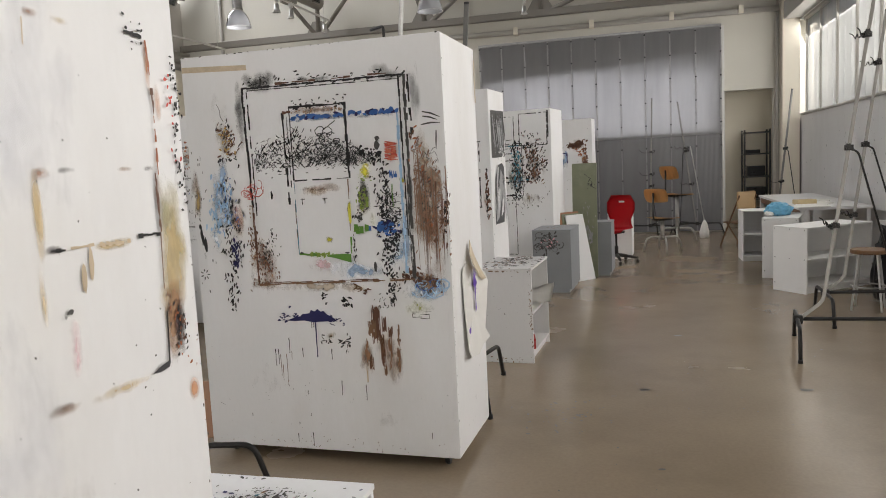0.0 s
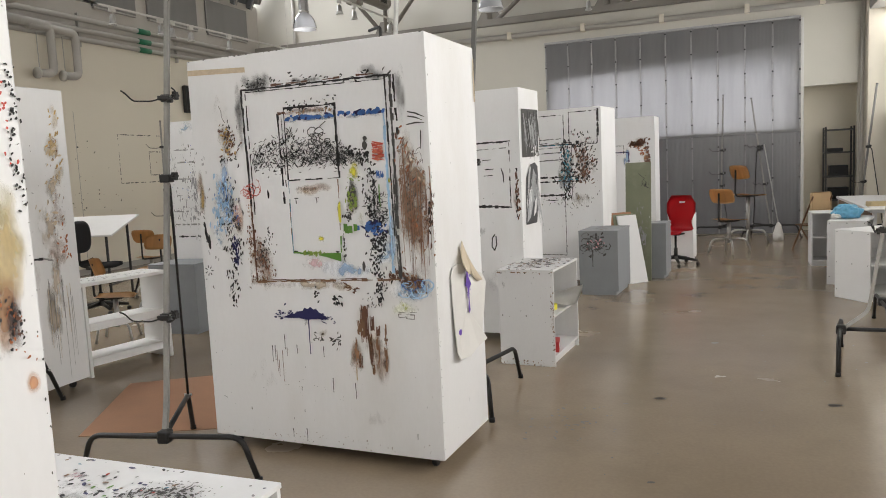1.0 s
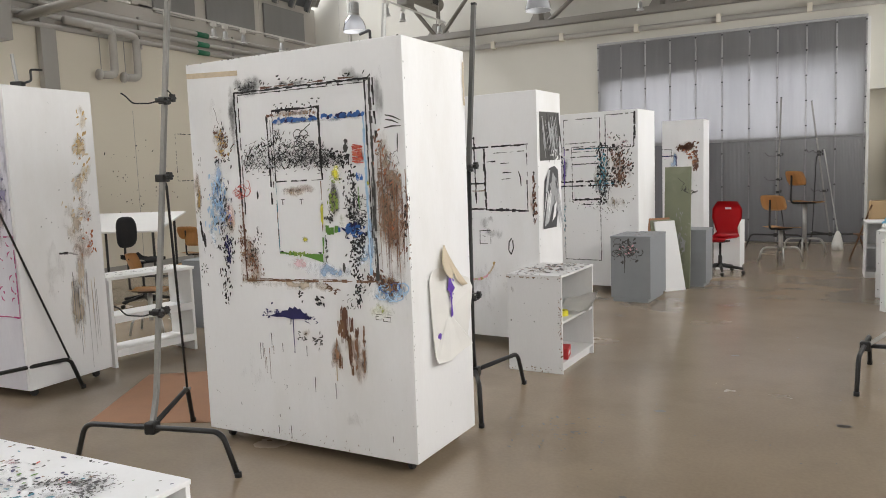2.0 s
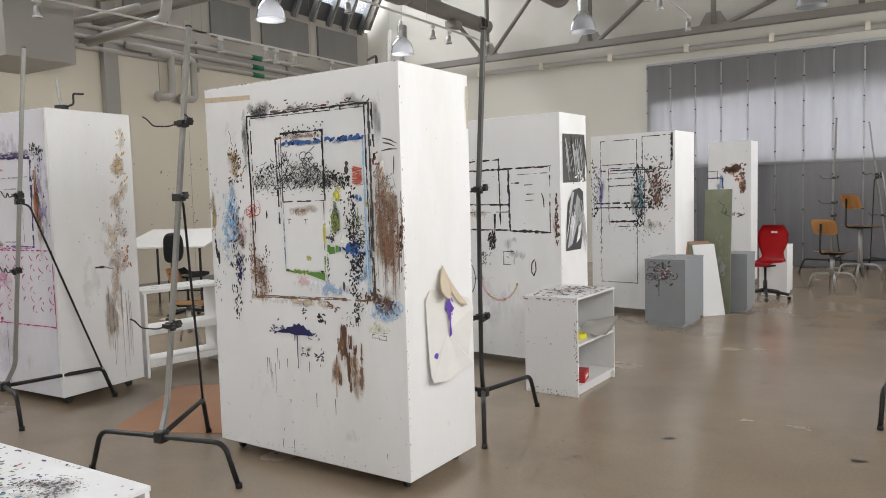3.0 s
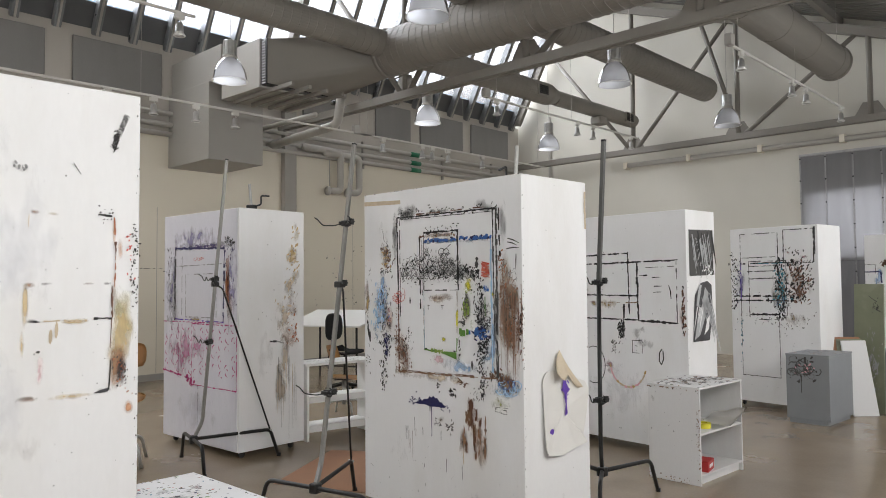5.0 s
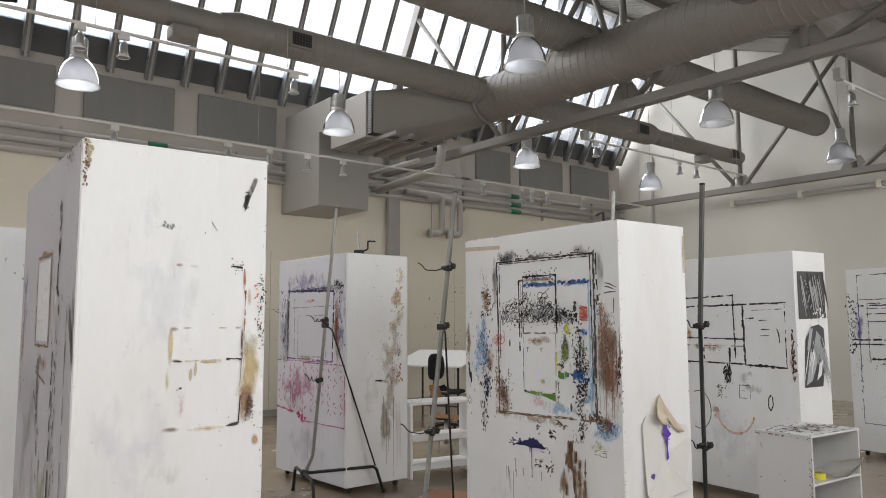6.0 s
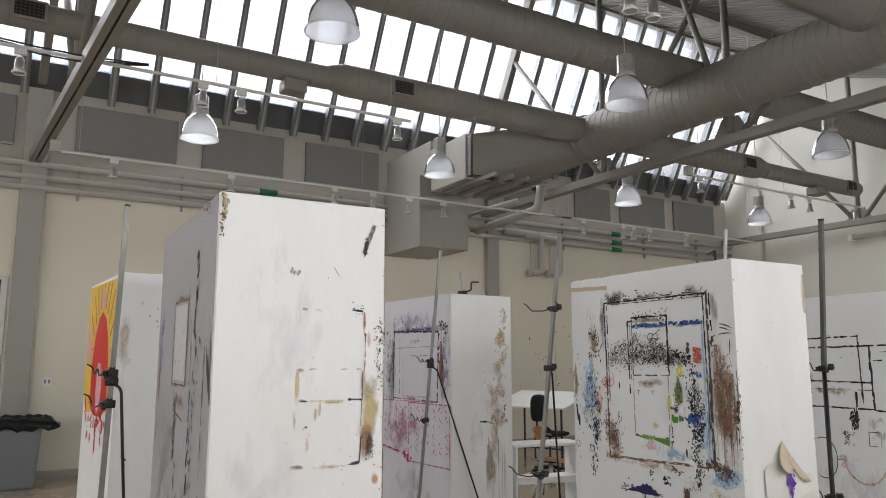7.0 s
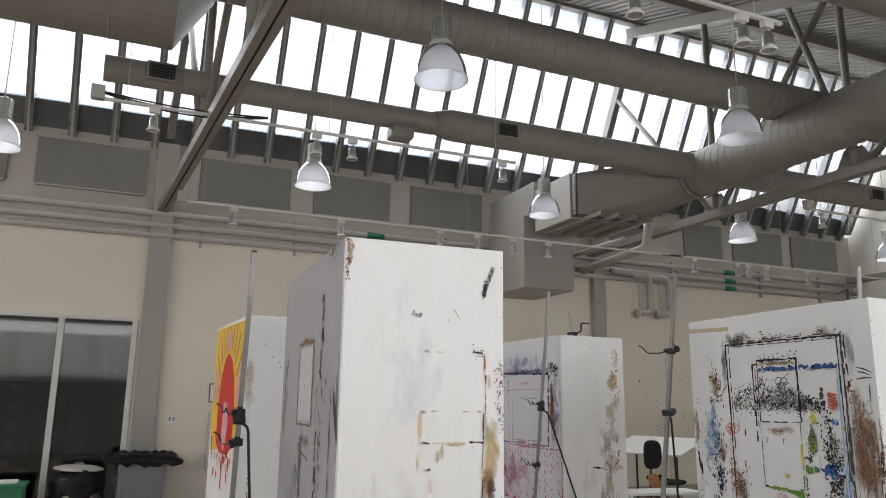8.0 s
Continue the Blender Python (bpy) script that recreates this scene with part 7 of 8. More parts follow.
def pedestal_chair(loc, rz, seat_z=0.46, big=1.0, label="bent plywood chair on a steel pedestal with four bent legs", frame_mat="steel"):
    """Workshop chair facing -y; big scales it."""
    t = thing("plywood_chair", label, "chair", loc, rz, "plywood chairs")
    t.scale = (big, big, big)
    seat_z /= big
    bm = bmesh.new()
    n, m = 8, 8
    grid = []
    for i in range(n + 1):
        row = []
        for j in range(m + 1):
            u, v = i / n * 2 - 1, j / m * 2 - 1
            w = 0.20 * (1 - 0.10 * max(0, v)) * (1 - 0.25 * abs(v) ** 6)
            row.append(bm.verts.new((u * w, v * 0.20, seat_z + 0.012 * u * u - 0.03 * max(0, -v) ** 3 - 0.010 * (1 - v * v))))
        grid.append(row)
    for i in range(n):
        for j in range(m):
            bm.faces.new((grid[i][j], grid[i + 1][j], grid[i + 1][j + 1], grid[i][j + 1]))
    bmesh.ops.solidify(bm, geom=list(bm.faces), thickness=0.014)
    part("seat", bm, M["wood"], t, smooth=True)
    bm = bmesh.new()
    grid = []
    for i in range(11):
        row = []
        for j in range(7):
            u, v = i / 5 - 1, j / 3 - 1
            w = 0.19 * (1 - 0.12 * abs(v) ** 3)
            row.append(bm.verts.new((u * w, 0.20 - 0.05 * u * u + 0.03 * v, seat_z + 0.32 + v * 0.10 * (1 - 0.15 * u ** 4))))
        grid.append(row)
    for i in range(10):
        for j in range(6):
            bm.faces.new((grid[i][j], grid[i + 1][j], grid[i + 1][j + 1], grid[i][j + 1]))
    bmesh.ops.solidify(bm, geom=list(bm.faces), thickness=0.012)
    part("backrest", bm, M["wood"], t, smooth=True)
    part("back_support", tube(bend([(0, 0.0, seat_z - 0.03), (0, 0.22, seat_z - 0.02), (0, 0.215, seat_z + 0.36)], 0.06), 0.013, 8), M["black"], t, smooth=True)
    part("column", tube([(0, 0, 0.14), (0, 0, seat_z - 0.02)], 0.028, 12), M[frame_mat], t, smooth=True)
    part("seat_plate", box(-0.1, 0.1, -0.1, 0.1, seat_z - 0.035, seat_z - 0.02, 0.004), M["black"], t)
    for k in range(4):
        a = k * math.pi / 2 + math.pi / 4
        c, s = math.cos(a), math.sin(a)
        part("leg", tube(bend([(0.02 * c, 0.02 * s, 0.19), (0.22 * c, 0.22 * s, 0.19), (0.27 * c, 0.27 * s, 0.0)], 0.07), 0.014, 8), M[frame_mat], t, smooth=True)
    return t


pedestal_chair((0.84, 14.1, 0), 145, 0.60, 1.3)
pedestal_chair((1.18, 15.65, 0), 130, 0.95, 1.35, "tall plywood stool chair on a steel pedestal")
pedestal_chair((-5.05, 3.22, 0), 60, 0.64, 1.25)
pedestal_chair((-5.5, 6.4, 0), 120, 0.50)
pedestal_chair((-7.3, 8.9, 0), 190, 0.62)
pedestal_chair((-6.3, 7.9, 0), 20, 0.60)


def folding_chair(loc, rz):
    t = thing("folding_chair", "folding chair with a pale wooden back and dark legs", "chair", loc, rz)
    for x in (-0.19, 0.19):
        part("leg", tube([(x, -0.28, 0), (x, 0.22, 0.95)], 0.014, 8), M["wood_dark"], t)
        part("leg", tube([(x * 0.9, 0.26, 0), (x * 0.9, -0.14, 0.46)], 0.014, 8), M["wood_dark"], t)
    part("seat", box(-0.2, 0.2, -0.2, 0.16, 0.44, 0.465, 0.008), M["wood_dark"], t)
    bm = box(-0.2, 0.2, 0.17, 0.19, 0.70, 1.02, 0.03)
    part("backrest", bm, mat("pale_plywood", (0.62, 0.44, 0.25), 0.4, var=0.1, scale=5), t, "pale wooden backrest")
    return t


folding_chair((2.2, 14.4, 0), 215)


def swivel_chair(loc, rz, shell, label, seat_z=0.47, back_h=0.52, padded=False):
    """Five-star swivel chair facing -y."""
    t = thing("swivel_chair", label, "chair", loc, rz)
    for k in range(5):
        a = k * math.tau / 5 + 0.3
        c, s = math.cos(a), math.sin(a)
        leg = part("base_leg", tube([(0.03 * c, 0.03 * s, 0.13), (0.34 * c, 0.34 * s, 0.085)], [0.030, 0.020], 8), M["black"], t, smooth=True)
        part("castor", lathe([(0.001, -0.024), (0.024, -0.022), (0.03, -0.010), (0.03, 0.010), (0.024, 0.022), (0.001, 0.024)], 12, centre=(0.34 * c, 0.34 * s, 0.03), axis="x"), M["black"], leg, smooth=True)
    part("gas_column", tube([(0, 0, 0.10), (0, 0, 0.28), (0, 0, 0.281), (0, 0, seat_z - 0.04)], [0.03, 0.03, 0.018, 0.018], 12), M["black"], t, smooth=True)
    bm = bmesh.new()
    prof = [(-0.24, -0.045), (-0.22, -0.008), (-0.10, 0.0), (0.08, -0.012), (0.17, 0.004), (0.205, 0.06)]
    if not padded:
        prof += [(0.215, 0.16), (0.23, 0.30), (0.245, 0.44), (0.25, back_h)]
    rows = []
    for k, (y, h) in enumerate(prof):
        back = k > 5
        wdt = 0.225 if not back else (0.19, 0.25, 0.25, 0.17)[k - 6]
        if k == 0:
            wdt = 0.20
        if k == 5:
            wdt = 0.18
        row = []
        for j in range(11):
            u = j / 5 - 1
            row.append(bm.verts.new((u * wdt, y - (0.045 * u * u if back else 0), seat_z + h + (0.02 * u * u if not back else 0))))
        rows.append(row)
    for a, b in zip(rows, rows[1:]):
        for j in range(10):
            bm.faces.new((a[j], a[j + 1], b[j + 1], b[j]))
    bmesh.ops.solidify(bm, geom=list(bm.faces), thickness=0.06 if padded else 0.014)
    part("seat" if padded else "shell", bm, shell, t, smooth=True)
    if padded:
        bm = lathe([(0.001, -0.035), (0.15, -0.03), (0.19, -0.01), (0.19, 0.01), (0.15, 0.03), (0.001, 0.035)], 32, centre=(0, 0, 0), axis="y")
        for v in bm.verts:
            r = math.hypot(v.co.x, v.co.z) or 1.0
            c, s = abs(v.co.x) / r, abs(v.co.z) / r
            k = (c ** 3.2 + s ** 3.2) ** (-1 / 3.2)
            v.co = Vector((v.co.x * k * 1.05, v.co.y + 0.24 - 0.5 * v.co.x ** 2, v.co.z * k * 1.15 + seat_z + 0.38))
        part("backrest", bm, shell, t, smooth=True)
        part("back_bar", tube(bend([(0, 0.05, seat_z - 0.05), (0, 0.28, seat_z - 0.02), (0, 0.26, seat_z + 0.4)], 0.06), 0.016, 8), M["black"], t, smooth=True)
    else:
        part("hand_slot", box(-0.05, 0.05, 0.228, 0.232, seat_z + 0.435, seat_z + 0.465, 0.002), M["white_plain"], t, "pale slot in the backrest")
    part("seat_plate", box(-0.1, 0.1, -0.1, 0.12, seat_z - 0.06, seat_z - 0.035, 0.006), M["black"], t)
    return t


swivel_chair((0.05, 12.5, 0), -24, M["red"], "red plastic swivel chair on a black five-star base", 0.55, 0.56)
swivel_chair((-7.1, 7.7, 0), 100, mat("black_upholstery", (0.016, 0.016, 0.018), 0.85, var=0.2, scale=30), "black upholstered swivel chair at the drafting table", 0.66, 0.5, True)

# ---- shelves, boxes, tables ----


def open_cabinet(loc, rz, w, d, h, label, material, shelves=(0.42,), back=True, group=""):
    """Board cabinet open towards +x: end boards at y = 0 and y = d."""
    t = thing("open_cabinet", label, "cabinet", loc, rz, group)
    th = 0.019
    part("end_board", box(0, w, 0, th, 0, h - th, 0.002), material, t)
    part("end_board", box(0, w, d - th, d, 0, h - th, 0.002), material, t)
    part("top_board", box(-0.002, w + 0.004, -0.003, d + 0.003, h - th, h, 0.003), material, t)
    if back:
        part("back_board", box(0.002, 0.012, th, d - th, 0.06, h - th), material, t)
    for z in (0.07,) + tuple(shelves):
        part("shelf", box(0.012, w - 0.004, th, d - th, z, z + th, 0.002), material, t)
    part("plinth", box(w - 0.05, w - 0.035, th, d - th, 0.0, 0.07), material, t)
    for y in (-0.002, ):
        for x, z in ((0.03, 0.1), (0.03, h * 0.52), (0.03, h - 0.03), (w - 0.03, h * 0.52), (w - 0.03, h - 0.03), (w / 2, h - 0.03), (w / 2, h * 0.52)):
            part("screw_head", lathe([(0.001, -0.002), (0.005, -0.002), (0.006, 0.001)], 8, centre=(x, y, z), axis="y"), M["black"], t)
    return t


def top_marks(t, w, d, h, n, colours, size=0.03):
    p = Face(t, (0, 0, h), (1, 0, 0), (0, 1, 0))
    for c in colours:
        p.flecks(c, n, 0.01, 0.01, w - 0.01, d - 0.01, size, 2.6)
    p.finish()


bk = open_cabinet((-0.983, 6.243, 0), -3.2, 0.49, 0.80, 0.831, "white board cabinet with two open shelves and a paint-worn top", M["white_grey"])
top_marks(bk, 0.49, 0.80, 0.831, 60, ("soot", "umber", "black"), 0.035)
p = Face(bk, (0, 0, 0), (1, 0, 0))
p.stain("ochre", 0.05, 0.70, 0.06, 0.12)
p.flecks("soot", 20, 0.02, 0.05, 0.47, 0.8, 0.007, 1.5)
p.flecks("umber", 60, 0.0, 0.80, 0.49, 0.83, 0.012, 2.5, 0.1, 0.4)
p.flecks("umber", 40, 0.46, 0.05, 0.489, 0.82, 0.012, 2.5, 1.5, 0.4)
p.flecks("umber", 26, 0.0, 0.0, 0.49, 0.05, 0.014, 2.0)
p.finish()
low = open_cabinet((-1.43, 1.52, 0), 0, 1.0, 0.58, 0.75, "low white cabinet with a paint-speckled top", M["white"], (0.38,))
p = Face(low, (0, 0, 0.75), (1, 0, 0), (0, 1, 0))
for c, n in (("black", 90), ("soot", 70), ("navy", 40), ("green", 20), ("umber", 40), ("pink", 8), ("red", 14), ("grey", 60), ("teal", 20)):
    p.flecks(c, n, 0.02, 0.02, 0.98, 0.56, 0.016, 2.2)
p.stain("pink", 0.30, 0.44, 0.12, 0.10)
p.stain("pink", 0.27, 0.46, 0.08, 0.07)
p.stain("soot", 0.7, 0.4, 0.35, 0.2)
p.stain("grey", 0.5, 0.3, 0.8, 0.4)
p.finish()


def pedestal_box(loc, rz, w, d, h, label, material, name="plinth_box"):
    """Painted box with a lid board and a recessed foot."""
    t = thing(name, label, "plinth", loc, rz, "plinth boxes")
    part("body", box(0, w, 0, d, 0.05, h - 0.02, 0.004), material, t)
    part("lid", box(-0.004, w + 0.004, -0.004, d + 0.004, h - 0.02, h, 0.004), material, t)
    part("foot", box(0.03, w - 0.03, 0.004, d - 0.03, 0, 0.05), material, t)
    return t


gb = pedestal_box((-0.957, 9.70, 0), -4.0, 0.505, 0.752, 0.836, "grey painted wooden box with black scribbles near its top", M["grey_box"])
p = Face(gb, (0, 0, 0), (1, 0, 0))
p.scribble("soot", 26, 0.06, 0.55, 0.36, 0.78, 0.007, 0.06)
p.flecks("soot", 40, 0.04, 0.5, 0.36, 0.8, 0.03, 2.4)
p.drip("soot", 0.18, 0.56, 0.18, 0.014)
p.flecks("pink", 14, 0.1, 0.6, 0.34, 0.76, 0.025, 2.4)
p.finish()
top_marks(gb, 0.505, 0.752, 0.836, 40, ("soot", "umber"), 0.03)
pedestal_box((-0.36, 11.12, 0), -4, 0.38, 0.45, 0.80, "pale grey plinth box beside the green board", M["grey_box"])
pedestal_box((-0.10, 12.95, 0), -4, 0.40, 0.45, 0.78, "white plinth box behind the red chair", M["white"])
pedestal_box((-5.30, 6.72, 0), 4, 0.62, 0.5, 0.80, "grey plinth box in front of the pale panel", M["grey_box"])


def leaning_board(loc, rz, w, h, thick, tilt, label, material):
    """A board standing on its edge and leaning back by tilt degrees."""
    ob = tagged(part("board", box(-w / 2, w / 2, 0, thick, 0, h, 0.003), material), label, "board", "leaning boards")
    ob.matrix_basis = pose(*loc, 0, 0, rz) @ pose(0, 0, 0, -tilt, 0, 0)
    return ob


gbd = leaning_board((-0.36, 10.99, 0.0), -6, 0.36, 1.68, 0.03, 3.5, "tall sage green painted board leaning on a plinth", M["green"])
wb = leaning_board((-0.32, 10.70, 0.0), 48, 0.34, 0.97, 0.02, 14, "white primed board leaning on the grey box", M["white"])
leaning_board((-0.40, 10.70, 0.0), 44, 0.34, 0.98, 0.022, 12, "thin green-edged canvas leaning on the grey box", M["green"])
leaning_board((-0.46, 10.70, 0.0), 42, 0.36, 1.0, 0.02, 10, "brown-edged canvas leaning on the grey box", M["card"])

p = Face(gbd, (-0.18, 0, 0), (1, 0, 0))
p.stain("ink_grey", 0.22, 0.7, 0.2, 1.0)
p.stain("ink_tall", 0.26, 1.40, 0.16, 0.3)
p.line("soot", 0.18, 1.52, 0.34, 1.40, 0.010, 0.5, 0.1)
p.line("soot", 0.22, 1.38, 0.35, 1.30, 0.008, 0.5, 0.1)
p.flecks("white", 14, 0.05, 0.1, 0.34, 0.9, 0.012, 3.0, 1.5, 0.2)
p.finish()
sh = thing("shelf_rack", "white three-tier wooden shelf rack", "shelf", (-4.46, 5.04, 0), 79)
for x in (0.0, 0.85):
    part("side_board", box(x, x + 0.03, 0, 0.40, 0, 0.83, 0.003), M["white_plain"], sh)
for z in (0.12, 0.44):
    part("shelf", box(0.03, 0.85, 0.0, 0.40, z, z + 0.03, 0.003), M["white_plain"], sh)
    part("front_lip", box(0.03, 0.85, -0.004, 0.014, z - 0.02, z + 0.05, 0.003), M["white_plain"], sh)
part("top_board", box(-0.02, 0.90, -0.01, 0.41, 0.83, 0.86, 0.004), M["white_plain"], sh)
top_marks(sh, 0.86, 0.40, 0.86, 40, ("grey", "soot"), 0.02)

dt = thing("drafting_table", "white drafting table with a tilted top and black legs", "table", (-8.35, 8.55, 0), 20)
top = part("tabletop", box(-0.75, 0.75, -0.5, 0.5, 0, 0.03, 0.006), M["white_plain"], dt)
top.matrix_basis = pose(0, 0, 1.10, 14, 0, 0)
for x in (-0.6, 0.6):
    part("leg", tube([(x, -0.35, 0), (x, -0.35, 1.0)], 0.02, 10), M["black"], dt)
    part("leg", tube([(x, 0.35, 0), (x, 0.35, 1.16)], 0.02, 10), M["black"], dt)
    part("foot_rail", tube([(x, -0.38, 0.25), (x, 0.38, 0.25)], 0.015, 8), M["black"], dt)
part("stretcher", tube([(-0.6, 0.0, 0.25), (0.6, 0.0, 0.25)], 0.015, 8), M["black"], dt)

# right hand side: cabinets and tables
c1 = open_cabinet((2.02, 9.85, 0), -53, 0.50, 1.1, 0.80, "white board cabinet with open shelves beside the window wall", M["white_plain"], (0.40,), True, "window side cabinets")
c2 = open_cabinet((2.03, 10.75, 0), -14, 0.45, 1.0, 0.82, "grey-white board cabinet under a littered top", M["white_grey"], (0.42,), True, "window side cabinets")
c3 = open_cabinet((2.62, 12.40, 0), -90, 0.55, 0.62, 0.80, "grey board cabinet with dark open shelves", M["white_grey"], (0.42,), True, "window side cabinets")
c3.matrix_basis = pose(2.0, 12.95, 0, 0, 0, -90)
tb = thing("work_table", "long white work table along the window wall", "table", (2.62, 11.4, 0), 0)
part("tabletop", box(0, 0.95, 0, 3.6, 0.86, 0.90, 0.004), M["white_grey"], tb)
for x in (0.05, 0.90):
    for y in (0.06, 3.54):
        part("leg", box(x - 0.025, x + 0.025, y - 0.025, y + 0.025, 0, 0.86, 0.003), M["white_grey"], tb)
part("apron", box(0.03, 0.05, 0.08, 3.52, 0.76, 0.86), M["wood_dark"], tb)
tb2 = thing("work_table", "white-topped work table near the easels", "table", (3.16, 8.88, 0), 0)
part("tabletop", box(0, 0.55, 0, 0.9, 0.80, 0.84, 0.004), M["white_grey"], tb2)
for x in (0.05, 0.50):
    for y in (0.05, 0.85):
        part("leg", box(x - 0.025, x + 0.025, y - 0.025, y + 0.025, 0, 0.80, 0.003), M["dark_metal"], tb2)
part("panel", box(0.08, 0.47, 0.84, 0.86, 0.35, 0.78), M["wood_dark"], tb2)


def lumpy(name, label, category, material, loc, rx, ry, rz_, seed, rough=0.25, squash=0.0):
    """A crumpled soft thing: a ball pushed in and out by noise, flat underneath."""
    bm = bmesh.new()
    bmesh.ops.create_icosphere(bm, subdivisions=4, radius=1.0)
    for v in bm.verts:
        k = 1 + rough * noise.noise(v.co * 2.3 + Vector((seed, 0, 0))) + rough * 0.5 * noise.noise(v.co * 6 + Vector((0, seed, 0)))
        v.co = Vector((v.co.x * rx * k, v.co.y * ry * k, max(v.co.z * k, -0.75 - squash) * rz_ + 0.75 * rz_))
    return tagged(part(name, bm, material, None, smooth=True, loc=loc), label, category)


blue = lumpy("plastic_bag", "pale blue plastic bag heaped in a bowl", "plastic bag", M["bag_blue"], (2.30, 11.12, 0.824), 0.17, 0.17, 0.10, 3, 0.3)
lumpy("paper_bundle", "crumpled white paper ball on the cabinet", "paper", M["paper"], (2.16, 11.02, 0.824), 0.06, 0.06, 0.04, 5)
lumpy("cloth_heap", "dark cloth heaped on the work table", "cloth", M["bag_black"], (3.42, 9.5, 0.842), 0.20, 0.24, 0.15, 7)
lumpy("black_apron", "black apron hanging beside the work table", "apron", M["bag_black"], (3.0, 8.9, 0.05), 0.13, 0.16, 0.42, 9, 0.2)
for x, y, r, w, d in ((2.75, 11.5, 12, 0.5, 0.35), (2.85, 11.75, -20, 0.42, 0.30), (2.95, 12.2, 5, 0.5, 0.4), (3.40, 9.08, 16, 0.3, 0.26), (3.1, 12.8, -8, 0.45, 0.35)):
    z = 0.90 if y > 11 else 0.84
    ob = tagged(part("paper_stack", box(-w / 2, w / 2, -d / 2, d / 2, 0.001, 0.012 + 0.01 * rnd.random(), 0.002), M["paper"]), "loose stack of white paper sheets", "paper", "paper stacks")
    ob.matrix_basis = pose(x, y, z, 0, 0, r)
bx = thing("tray", "beige tray with brushes on the table", "tray", (2.80, 11.95, 0.90), 10)
part("tray_body", box(-0.14, 0.14, -0.1, 0.1, 0.014, 0.08, 0.01), M["tan"], bx)
part("tray_foot", box(-0.12, 0.12, -0.08, 0.08, 0.001, 0.014), M["tan"], bx)
st = thing("round_stool", "round wooden stool with dark steel legs", "stool", (2.75, 8.6, 0), 0)
part("seat", lathe([(0.001, 0.60), (0.17, 0.60), (0.18, 0.61), (0.18, 0.635), (0.17, 0.645), (0.001, 0.645)], 24), M["wood_dark"], st)
for k in range(4):
    a = k * math.pi / 2 + 0.4
    part("leg", tube([(0.12 * math.cos(a), 0.12 * math.sin(a), 0.6), (0.2 * math.cos(a), 0.2 * math.sin(a), 0)], 0.012, 8), M["steel"], st)
part("foot_ring", tube([(0.165 * math.cos(k * math.tau / 20), 0.165 * math.sin(k * math.tau / 20), 0.25) for k in range(20)], 0.009, 6, closed=True), M["steel"], st)

# contents of the open cabinet
rb = thing("red_carton", "small red printed carton on the bottom shelf", "carton", (-0.58, 6.45, 0.089), 10)
part("carton", box(-0.07, 0.07, -0.10, 0.10, 0, 0.09, 0.004), mat("red_carton", (0.45, 0.03, 0.03), 0.5), rb)
part("printed_band", box(-0.05, 0.071, -0.06, 0.06, 0.03, 0.06), M["white_plain"], rb)
tr = thing("tape_roll", "yellow roll of tape on the middle shelf", "tape", (-0.60, 6.52, 0.439), 0)
part("roll", lathe([(0.04, 0.0), (0.065, 0.0), (0.065, 0.045), (0.04, 0.045), (0.04, 0.0)], 24), M["yellow"], tr)
pk = thing("yellow_packet", "yellow and white printed packet on the bottom shelf", "packet", (-0.80, 6.34, 0.089), 0)
part("packet", box(-0.03, 0.03, -0.04, 0.04, 0, 0.22, 0.004), M["yellow"], pk)
part("printed_band", box(0.005, 0.032, -0.03, 0.03, 0.05, 0.14), M["white_plain"], pk)
bm = bmesh.new()
grid = [[bm.verts.new((0.30 * i / 10 - 0.08, 0.34 * j / 10, 0.012 + 0.03 * noise.noise(Vector((i * 0.35, j * 0.3, 1))) + 0.12 * (j / 10) ** 2 * (0.4 + 0.6 * i / 10) + 0.02)) for j in range(11)] for i in range(11)]
for i in range(10):
    for j in range(10):
        bm.faces.new((grid[i][j], grid[i + 1][j], grid[i + 1][j + 1], grid[i][j + 1]))
bmesh.ops.solidify(bm, geom=list(bm.faces), thickness=0.002)
tagged(part("paper_sheet", bm, M["paper"], loc=(-0.60, 6.58, 0.44), smooth=True), "curled white sheet of paper on the middle shelf", "paper")

# canvas pinned to the side of the main panel
cv = thing("hanging_canvas", "unstretched canvas with violet paint and a folded corner", "canvas", (-2.225, 3.974, 0), -2.1)
X = 1.624
edge = [(0.18, 1.10), (0.185, 0.90), (0.19, 0.66), (0.20, 0.615), (0.34, 0.60), (0.50, 0.625), (0.62, 0.645), (0.60, 0.70), (0.635, 0.85), (0.65, 1.00), (0.62, 1.06), (0.50, 1.10), (0.40, 1.13), (0.30, 1.16), (0.22, 1.15)]
bm = bmesh.new()
mid = bm.verts.new((X + 0.007, 0.40, 0.88))
rim = [bm.verts.new((X + 0.005 + 0.008 * (0.5 + 0.5 * math.sin(9 * u + 7 * v)) + 0.035 * max(0, (0.72 - v) / 0.12) + 0.03 * max(0, (u - 0.56) / 0.08), u, v)) for u, v in edge]
for k in range(len(rim)):
    bm.faces.new((mid, rim[k], rim[(k + 1) % len(rim)]))
bmesh.ops.subdivide_edges(bm, edges=list(bm.edges), cuts=2, use_grid_fill=True)
bmesh.ops.recalc_face_normals(bm, faces=bm.faces)
bmesh.ops.solidify(bm, geom=list(bm.faces), thickness=0.003)
part("sheet", bm, mat("primed_canvas", (0.72, 0.71, 0.68), 0.8, var=0.05, scale=8, grain=300, bump=0.1), cv, "primed white canvas face")
bm = bmesh.new()
rows = []
